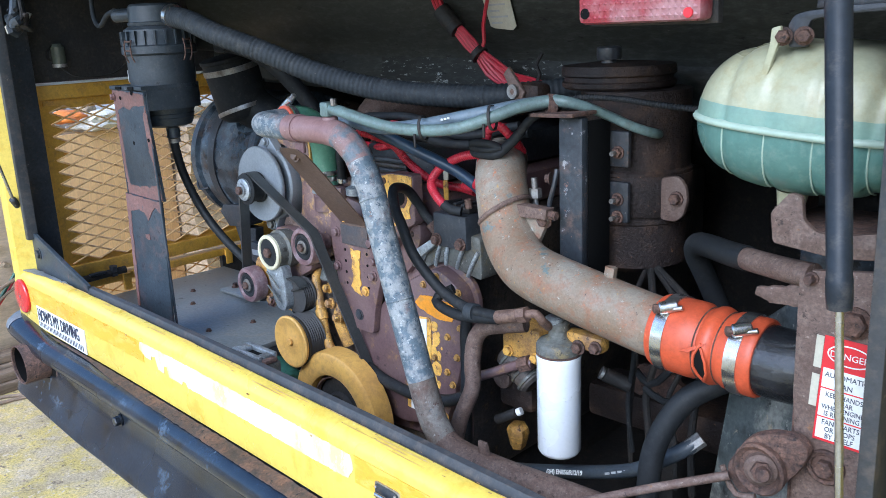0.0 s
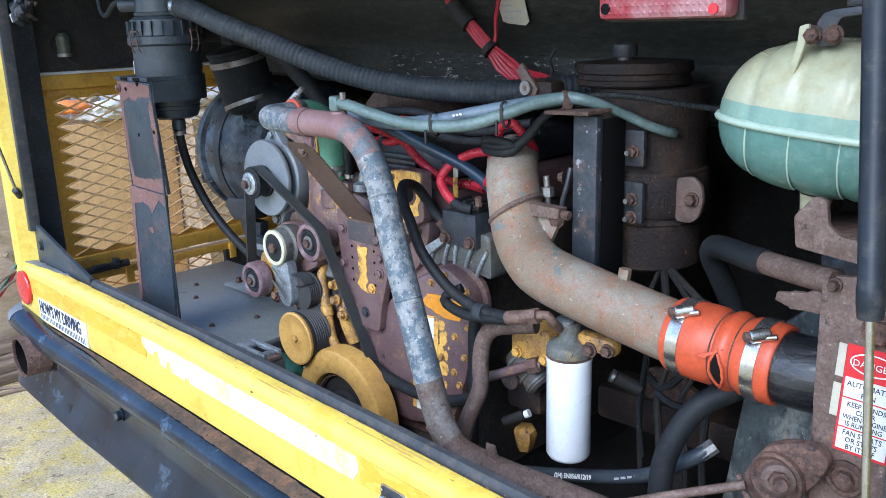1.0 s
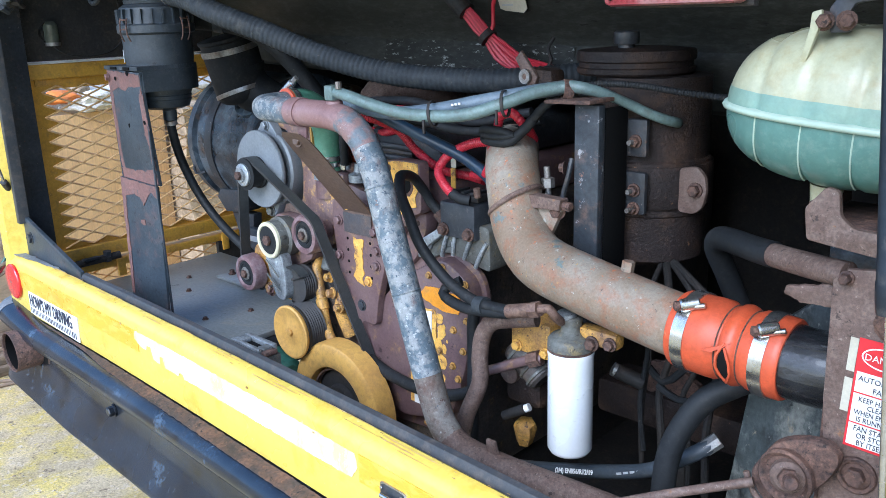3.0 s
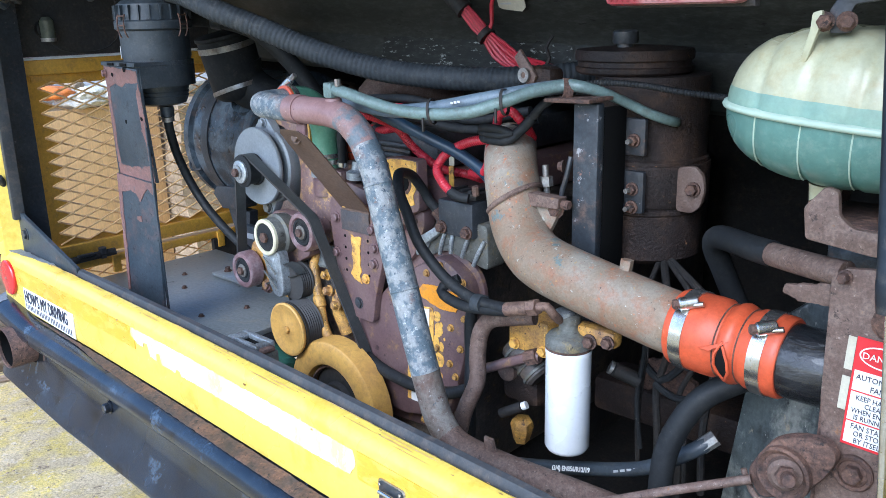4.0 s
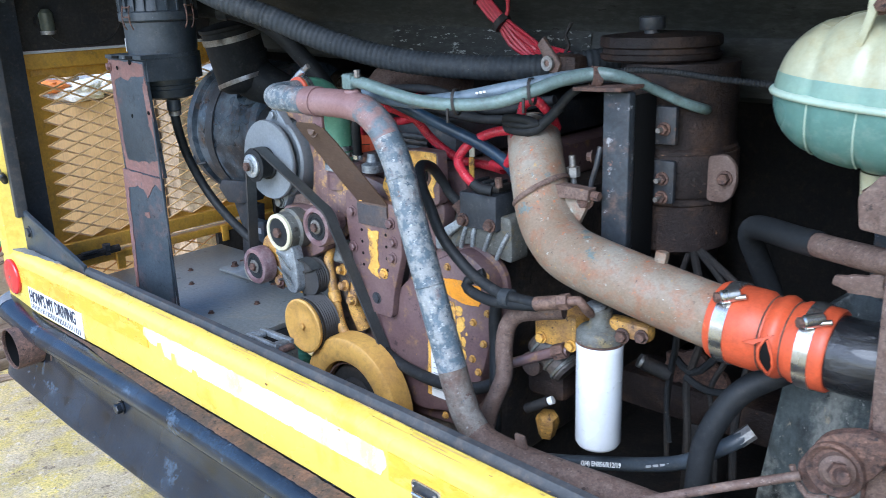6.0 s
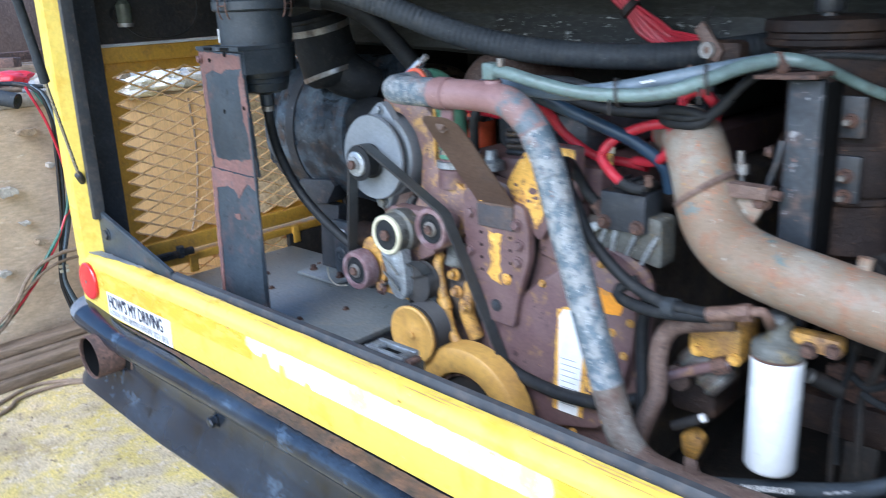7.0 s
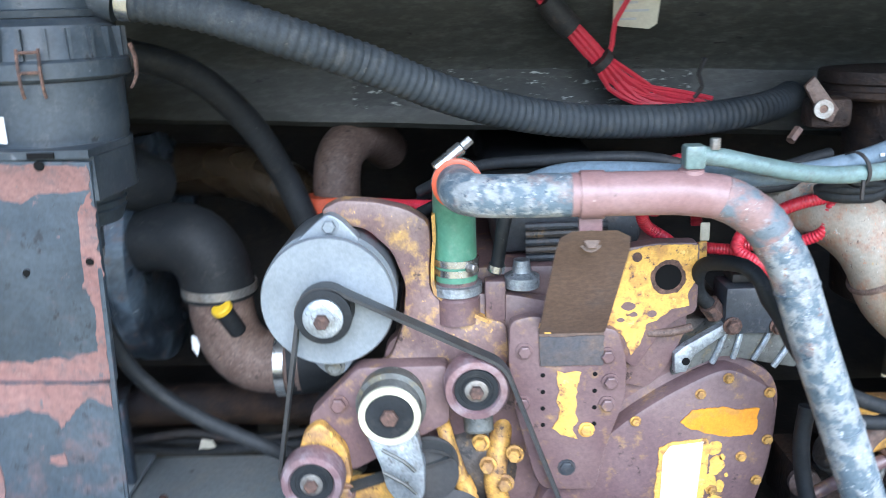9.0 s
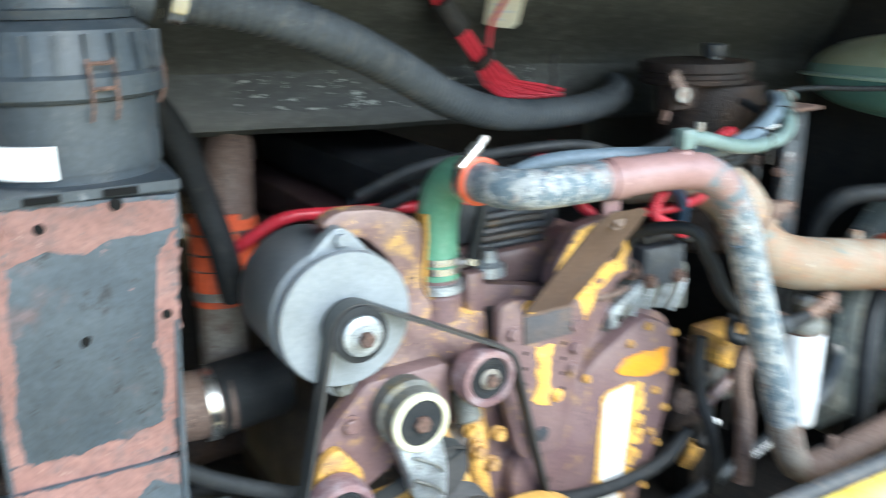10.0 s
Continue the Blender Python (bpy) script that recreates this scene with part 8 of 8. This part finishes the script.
for txt, size, zz, mt, wd in (("DANGER", 0.0118, -0.0252, "white_print", 0.98), ("AUTOMATIC", 0.0098, -0.053, "ink_navy", 0.92), ("FAN", 0.0098, -0.065, "ink_navy", 0.92),
                              ("KEEP HANDS", 0.0092, -0.0795, "ink_navy", 0.84), ("CLEAR", 0.0092, -0.0882, "ink_navy", 0.84), ("WHEN ENGINE", 0.0092, -0.0968, "ink_navy", 0.80), ("IS RUNNING", 0.0092, -0.1055, "ink_navy", 0.84),
                              ("FAN STARTS", 0.0098, -0.118, "ink_navy", 0.84), ("OR STOPS", 0.0098, -0.1272, "ink_navy", 0.84), ("BY ITSELF", 0.0098, -0.1364, "ink_navy", 0.84)):
    ob = lettering("wording", txt, size, (0, 0, 0), mt, dl, 0.0, wd, 0, "CENTER")
    ob.data.transform(dt @ Matrix.Translation((0.032, -0.0022, zz)))
for z0, z1 in ((-0.045, -0.002), (-0.098, -0.054)):
    flat(-0.010, -0.0006, z0, z1, 0.0, "paper", "paper_strip", "torn strip of older paper")

hub = thing("fan_motor_hub", (1.04, 0.17, 0.97), "rusty flanged fan motor hub with a steel rod", "hub")
part("flange", slab(rounded([(0.982, 1.011), (1.012, 1.066), (1.042, 1.082), (1.078, 1.087), (1.094, 1.070), (1.084, 1.041), (1.053, 0.999), (1.003, 0.977)], 0.014), 0.176, 0.192, 0.004), "rust", hub)
part("flange_edge", tube([(0.980, 0.175, 1.013), (0.987, 0.174, 0.998), (1.002, 0.1735, 0.978), (1.028, 0.174, 0.984)], 0.0042, 8), "rust_plate", hub)
part("drum", lathe((1.033, 0.176, 1.028), (-0.1, -1, 0), [(0, 0.036), (0.008, 0.036), (0.011, 0.033), (0.0085, 0.029), (0.006, 0.027), (0.006, 0)], 34), "rust", hub)
part("boss", lathe((1.036, 0.170, 1.032), (0.3, -1, 0.1), [(0, 0.022), (0.010, 0.021), (0.014, 0.016), (0.014, 0)], 24), "rust_plate", hub)
part("shaft", cyl((1.040, 0.160, 1.034), (1.056, 0.128, 1.045), 0.0085, 14, bevel=0.0015), "rust", hub)
part("shaft_nut", cyl((1.041, 0.157, 1.035), (1.046, 0.147, 1.038), 0.0135, 6), "rust", hub)
part("rod", tube([(0.72, 0.07, 0.885), (0.81, 0.095, 0.928), (0.90, 0.125, 0.970), (0.995, 0.165, 1.008)], 0.0065, 10), "rust_plate", hub)

cpr = thing("vent_pipe", (0.93, 0.31, 1.24), "black hose on a rusty stub pipe beside the plate", "pipe")
part("hose", tube([(0.83, 0.46, 1.13), (0.812, 0.44, 1.19), (0.808, 0.41, 1.235), (0.825, 0.385, 1.258), (0.86, 0.355, 1.266), (0.91, 0.32, 1.270), (0.945, 0.30, 1.273)], 0.0185, 18), "rubber", cpr)
part("stub", tube([(0.935, 0.305, 1.272), (0.98, 0.275, 1.277), (1.03, 0.24, 1.284), (1.065, 0.225, 1.287)], 0.0165, 16), "rust_plate", cpr)
part("tab", slab(ragged([(0.990, 1.248), (0.992, 1.258), (1.05, 1.272), (1.05, 1.242), (1.01, 1.240)], 51, 0.0015), 0.225, 0.232, 0.002), "rust_plate", cpr)
sh = thing("fan_shroud", (0.95, 0.38, 0.90), "dark scuffed steel fan shroud behind the hose", "shroud")
part("panel", slab([(0.842, 0.72), (0.853, 0.81), (0.88, 1.017), (0.925, 1.144), (0.985, 1.20), (1.06, 1.24), (1.19, 1.25), (1.19, 0.72)], 0.40, 0.44, 0.006), "shroud_grey", sh)
part("upper_panel", slab([(1.0, 1.20), (1.0, 1.33), (1.19, 1.33), (1.19, 1.20)], 0.345, 0.36, 0.003), "scuffed_black", sh)

# red marker lamp hanging at the top
ml = thing("marker_lamp", (0.86, 0.14, 1.602), "red ribbed marker lamp in a pale rim", "lamp")
bm = box(0.772, 0.948, 0.130, 0.165, 1.604, 1.690, 0.008)
part("lens", bm, "red_lens", ml)
bm = bmesh.new()
for i in range(20):
    for k in range(9):
        cxx, czz = 0.782 + i * 0.0083, 1.612 + k * 0.0085
        lathe((cxx, 0.1302, czz), (0, -1, 0), [(0, 0.0040), (0.0022, 0)], 4, bm)
tagged(part("lens_pattern", bm, "red_lens", ml, smooth=False), kind="stuff")
part("rim", slab([(0.768, 1.601), (0.768, 1.70), (0.952, 1.70), (0.952, 1.600)], 0.1655, 0.178, 0.003), "soot", ml)
part("screw_hole", lathe((0.785, 0.1295, 1.618), (0, -1, 0), [(0, 0.007), (0.0012, 0.007), (0.0014, 0)], 12), "hole_shade_black", ml)
part("screw", lathe((0.932, 0.1295, 1.614), (0, -1, 0), [(0, 0.0065), (0.002, 0.006), (0.002, 0)], 12), "ink_red", ml)
part("hanger", box(0.78, 0.94, 0.1785, 0.186, 1.62, 2.0, 0.002), "liner", ml)

# inspection lamp and loose wires on the left wall
wl2 = thing("inspection_lamp", (-1.15, 0.22, 1.56), "small glass inspection lamp on the black wall", "lamp")
part("base", cyl((-1.179, 0.22, 1.575), (-1.155, 0.22, 1.575), 0.022, 16), "soot", wl2)
part("glass", lathe((-1.14, 0.22, 1.548), (0, 0, 1), [(0, 0), (0, 0.018), (0.004, 0.02), (0.05, 0.02), (0.06, 0.012), (0.06, 0)], 18), "lamp_glass", wl2)
part("collar", lathe((-1.14, 0.22, 1.540), (0, 0, 1), [(0, 0), (0, 0.02), (0.010, 0.021), (0.010, 0)], 18), "dull_steel", wl2)
part("wire", tube([(-1.14, 0.22, 1.54), (-1.13, 0.25, 1.515), (-1.13, 0.32, 1.505), (-1.14, 0.40, 1.52), (-1.14, 0.44, 1.58), (-1.14, 0.42, 1.70)], 0.003, 6, 0.02), "soot", wl2)
gc = thing("grey_cable", (-0.85, 0.22, 1.64), "thin grey cable sagging from the ceiling", "cable")
part("cable", tube([(-0.92, 0.25, 1.80), (-0.915, 0.24, 1.70), (-0.89, 0.235, 1.655), (-0.85, 0.23, 1.652), (-0.80, 0.225, 1.675), (-0.72, 0.21, 1.684)], 0.0065, 10), "hose_grey", gc)
cw = thing("wire_knot", (-1.04, 0.07, 1.66), "knot of dirty pale wires and tape at the corner", "wires")
for i in range(7):
    rnd = random.Random(40 + i)
    pts = [(-1.02 + rnd.uniform(-0.04, 0.04), 0.08 + rnd.uniform(-0.02, 0.03), 1.665 + rnd.uniform(-0.02, 0.04)) for _ in range(5)]
    part("strand", tube([(-1.02, 0.09, 1.78)] + pts, 0.006 + 0.003 * (i % 3), 8), ("hose_grey", "soot", "hydraulic_blue", "soot", "paper")[i % 5], cw)

# ---- yard beyond the bus ----
yw = thing("yard_wall", (-2.75, 1.2, GZ), "rough brown earth and plaster retaining wall", "wall", kind="structure")
bm = bmesh.new()
NY, NZ = 60, 16
grid = []
for i in range(NY + 1):
    y = -2.5 + 8.5 * i / NY
    row = []
    for k in range(NZ + 1):
        z = GZ + (1.255 - GZ) * k / NZ
        n = noise.noise((y * 1.7, z * 2.1, 0.0)) * 0.035 + noise.noise((y * 6, z * 6, 3.0)) * 0.012
        row.append(bm.verts.new((-2.70 + n - 0.03 * k / NZ, y, z)))
    grid.append(row)
for p, q in zip(grid, grid[1:]):
    for k in range(NZ):
        bm.faces.new((p[k], q[k], q[k + 1], p[k + 1]))
part("face", bm, "earth_wall", yw)
bm = bmesh.new()
box(-6.5, -2.70, -2.5, 6.0, GZ, 1.20, 0, bm)
part("bank", bm, "earth_wall", yw)
part("coping", box(-3.3, -2.69, -2.5, 6.0, 1.201, 1.265, 0.012), "cap_stone", yw)
tagged(part("far_bank", box(-14, -6.0, -4, 14, GZ, 1.75, 0.15), "stone"), "pale earth bank beyond the yard wall", "bank", kind="structure")

pw = thing("plywood_board", (-2.55, 1.0, GZ), "stained brown plywood board leaning on the wall", "board")
bm = box(-2.565, -2.55, 0.67, 1.275, GZ, 1.195, 0.003)
part("sheet", bm, "plywood", pw)
part("wet_streak", tube([(-2.549, 1.18, 1.17), (-2.549, 1.19, 0.95), (-2.549, 1.16, 0.70), (-2.549, 1.08, 0.45)], 0.006, 6), "timber", pw)
sd = thing("stone_block", (-2.55, 1.7, GZ), "rough pale brown stone block by the wall", "stone")
bm = bmesh.new()
bmesh.ops.create_cube(bm, size=1.0)
bmesh.ops.subdivide_edges(bm, edges=bm.edges[:], cuts=9, use_grid_fill=True)
for v in bm.verts:
    p = Vector((-2.50 + v.co.x * 0.25, 1.635 + v.co.y * 0.70, GZ + 0.54 + v.co.z * 1.08))
    n = noise.noise(p * 3.2) * 0.06 + noise.noise(p * 11) * 0.02
    v.co = p + Vector((n, n * 0.5, n * 0.5))
part("mass", bm, "stone", sd)

for i, (y0, y1, x, z, tw, hh) in enumerate(((-1.6, 1.2, -2.58, GZ, 0.10, 0.05), (-1.8, 0.9, -2.47, GZ, 0.09, 0.045), (-1.5, 1.4, -2.56, GZ + 0.052, 0.12, 0.05), (-1.7, 1.0, -2.49, GZ + 0.046, 0.07, 0.04), (-1.4, 1.3, -2.58, GZ + 0.104, 0.10, 0.035))):
    tb2 = box(-tw / 2, tw / 2, y0, y1, 0, hh, 0.006)
    tb2.transform(pose(x, 0, z, 0, 0, (i % 3 - 1) * 1.2))
    tagged(part("timber_plank", tb2, "timber"), "weathered grey-brown timber plank stacked at the wall", "plank", "timber planks")
for i in range(9):
    rnd = random.Random(640 + i)
    y, z, w, h = ((0.35, 0.865, 0.065, 0.022), (0.45, 0.62, 0.02, 0.012), (0.10, 1.02, 0.05, 0.03), (0.48, 1.10, 0.04, 0.018), (0.28, 0.52, 0.03, 0.016), (0.05, 0.70, 0.04, 0.02), (0.55, 0.95, 0.018, 0.012), (-0.15, 0.90, 0.06, 0.03), (0.40, 0.72, 0.022, 0.010))[i]
    ring = [(y + w * rnd.uniform(0.7, 1.1) * math.cos(2 * math.pi * k / 10), z + h * rnd.uniform(0.7, 1.1) * math.sin(2 * math.pi * k / 10)) for k in range(10)]
    bm = slab(ragged(ring, 640 + i, 0.006, 0.01), -2.70, -2.655, 0.002)
    bm.transform(to_side)
    part("plaster_patch", bm, "cap_stone" if i % 2 == 0 else "stone", yw, "rough broken plaster")
for pts in ([(-2.05, -0.60, GZ + 0.009), (-2.216, 0.0, GZ + 0.009), (-2.31, 0.13, GZ + 0.009), (-2.30, 0.30, GZ + 0.009), (-2.20, 0.42, GZ + 0.009), (-2.02, 0.62, GZ + 0.009), (-1.95, 1.1, GZ + 0.009)], [(-2.15, -0.55, GZ + 0.008), (-2.30, -0.02, GZ + 0.008), (-2.385, 0.19, GZ + 0.008), (-2.33, 0.32, GZ + 0.008), (-2.10, 0.55, GZ + 0.008), (-2.0, 0.9, GZ + 0.008)]):
    tagged(part("ground_cable", tube(pts, 0.008, 8, 0.03), "timber"), "dusty brown cable lying on the concrete", "cable", "ground cables")
main = [(-2.80, 0.43, 1.300), (-2.70, 0.49, 1.300), (-2.64, 0.545, 1.262), (-2.63, 0.575, 1.15), (-2.63, 0.578, 1.056), (-2.63, 0.570, 0.869), (-2.63, 0.547, 0.704), (-2.63, 0.499, 0.494), (-2.63, 0.505, 0.377), (-2.62, 0.563, 0.224), (-2.58, 0.66, GZ + 0.16)]
for mt, off, r in (("hose_grey", 0.0, 0.0095), ("blue_hose", 0.017, 0.008), ("soot", -0.016, 0.007), ("hose_grey", 0.031, 0.0065)):
    tagged(part("wall_cable", tube([(x + abs(off) * 0.3, y + off * (0.75 + 0.4 * math.sin(z * 9)), z) for x, y, z in main], r, 8, 0.03), mt), "thin dark cable hanging down the yard wall", "cable", "wall cables")
for mt, pts, r in (("green_paint", [(-2.66, 0.53, 1.28), (-2.625, 0.600, 1.10), (-2.622, 0.592, 0.86), (-2.62, 0.545, 0.70), (-2.62, 0.446, 0.563), (-2.62, 0.394, 0.50), (-2.615, 0.303, 0.388), (-2.61, 0.20, 0.31), (-2.56, 0.05, 0.27)], 0.008), ("red_conduit", [(-2.66, 0.50, 1.29), (-2.622, 0.556, 1.10), (-2.62, 0.60, 0.802), (-2.618, 0.557, 0.728), (-2.618, 0.500, 0.621), (-2.618, 0.441, 0.539), (-2.61, 0.37, 0.46), (-2.60, 0.26, 0.36)], 0.006), ("timber", [(-2.60, 0.75, 0.56), (-2.60, 0.598, 0.570), (-2.60, 0.505, 0.573), (-2.60, 0.405, 0.543), (-2.60, 0.338, 0.491), (-2.60, 0.24, 0.342), (-2.57, 0.12, 0.27)], 0.009), ("timber", [(-2.60, 0.76, 0.53), (-2.602, 0.60, 0.538), (-2.602, 0.50, 0.535), (-2.60, 0.41, 0.505), (-2.60, 0.31, 0.43), (-2.59, 0.17, 0.32)], 0.007)):
    tagged(part("wall_cable", tube(pts, r, 8, 0.03), mt), {"green_paint": "green cable trailing down the yard wall", "red_conduit": "thin red cable trailing down the yard wall", "timber": "dusty brown cable slung along the yard wall"}[mt], "cable", "wall cables")
for y, z in ((0.488, 0.500), (0.515, 0.497), (0.488, 0.478), (0.515, 0.475)):
    tagged(part("cable_clip", box(-2.628, -2.612, y, y + 0.014, z, z + 0.015, 0.003), "paper"), "small pale cable clip", "clip", "cable clips")
for i, (y0, z0, y1, z1, r, mt) in enumerate(((0.12, 1.34, 0.34, 1.275, 0.010, "soot"), (0.05, 1.30, 0.46, 1.280, 0.014, "rust"), (0.20, 1.285, 0.50, 1.278, 0.012, "timber"), (0.30, 1.330, 0.58, 1.280, 0.009, "hose_grey"))):
    tagged(part("scrap_pipe", cyl((-2.86 + 0.03 * i, y0, z0), (-2.74 + 0.02 * i, y1, z1), r, 12), mt), "thin scrap pipe lying on the wall", "pipe", "scrap pipes")
grit = bmesh.new()
for i in range(420):
    rnd = random.Random(3000 + i)
    x, y, r = rnd.uniform(-2.3, 0.2), rnd.uniform(-0.75, 0.1), rnd.uniform(0.002, 0.0065) * rnd.uniform(0.6, 1.4)
    ring = [grit.verts.new((x + r * rnd.uniform(0.7, 1.3) * math.cos(t), y + r * rnd.uniform(0.5, 1.1) * math.sin(t), GZ + 0.0005)) for t in (2 * math.pi * k / 6 for k in range(6))]
    top = grit.verts.new((x, y, GZ + r * 0.7))
    for k in range(6):
        grit.faces.new((ring[k], ring[(k + 1) % 6], top))
tagged(part("grit", grit, "stone", smooth=False), "small dark grit and flakes on the concrete", "grit", kind="stuff")
bpz = thing("conduit_stub", (-2.75, 0.40, 1.27), "short black pipe end lying on the wall", "pipe")
part("pipe", lathe((-2.95, 0.20, 1.33), (0.42, 0.32, -0.12), [(0, 0.032), (0.42, 0.032), (0.42, 0.022), (0.40, 0.0)], 18), "hose_grey", bpz)
for i in range(34):
    rnd = random.Random(100 + i)
    x, y = rnd.uniform(-3.25, -2.75), rnd.uniform(-0.4, 2.6)
    s = rnd.uniform(0.02, 0.055)
    bm = bmesh.new()
    bmesh.ops.create_icosphere(bm, subdivisions=2, radius=s)
    for v in bm.verts:
        v.co *= 1 + 0.35 * noise.noise(v.co * 30 + Vector((i, 0, 0)))
        v.co.z *= 0.6
    bm.transform(Matrix.Translation((x, y, 1.268 + s * 0.45)))
    tagged(part("rubble_stone", bm, "cap_stone" if i % 3 else "stone"), "small broken stone on top of the wall", "stone", "rubble on the wall")
for i, (x, y, z, mt, lab, nm) in enumerate(((-2.60, 0.80, 1.262, "orange_plastic", "crushed orange plastic litter on the wall", "plastic_litter"), (-2.60, 0.93, 1.228, "plastic_bag", "crumpled pale plastic bag on the wall", "plastic_bag"), (-2.62, 1.08, 1.245, "plastic_bag", "crumpled pale plastic bag on the wall", "plastic_bag"), (-2.9, 0.55, 1.30, "ink_red", "scrap of red plastic on the wall", "plastic_litter"), (-3.2, 0.25, 1.31, "ink_red", "scrap of red plastic on the wall", "plastic_litter"))):
    bm = bmesh.new()
    bmesh.ops.create_icosphere(bm, subdivisions=4, radius=0.095 if mt == "plastic_bag" else 0.06)
    for v in bm.verts:
        v.co *= 1 + 0.45 * noise.noise(v.co * 16 + Vector((i * 3, 0, 0))) + 0.2 * noise.noise(v.co * 45)
        v.co.z *= 0.5
        v.co.y *= 1.3
    bm.transform(Matrix.Translation((x, y, z + 0.01)))
    tagged(part(nm, bm, mt), lab, "litter", "litter on the wall")
for i in range(5):
    rnd = random.Random(200 + i)
    y0 = 0.2 + 0.35 * i
    bm = box(-0.03, 0.03, -0.9, 0.9, 0, 0.05, 0.004)
    bm.transform(pose(-4.2 + rnd.uniform(-0.3, 0.3), y0 + rnd.uniform(-0.4, 0.4), 1.25 + 0.06 * (i % 2), 0, 0, rnd.uniform(-60, 60)))
    tagged(part("scrap_rail", bm, "rust" if i % 2 else "timber"), "rusty scrap rail lying beyond the wall", "scrap", "scrap beyond the wall")
tagged(part("scrap_girder", box(-5.4, -5.0, -0.6, 1.6, 1.21, 1.68, 0.03), "rust_plate"), "brown rusted steel frame lying beyond the wall", "scrap", "scrap beyond the wall")
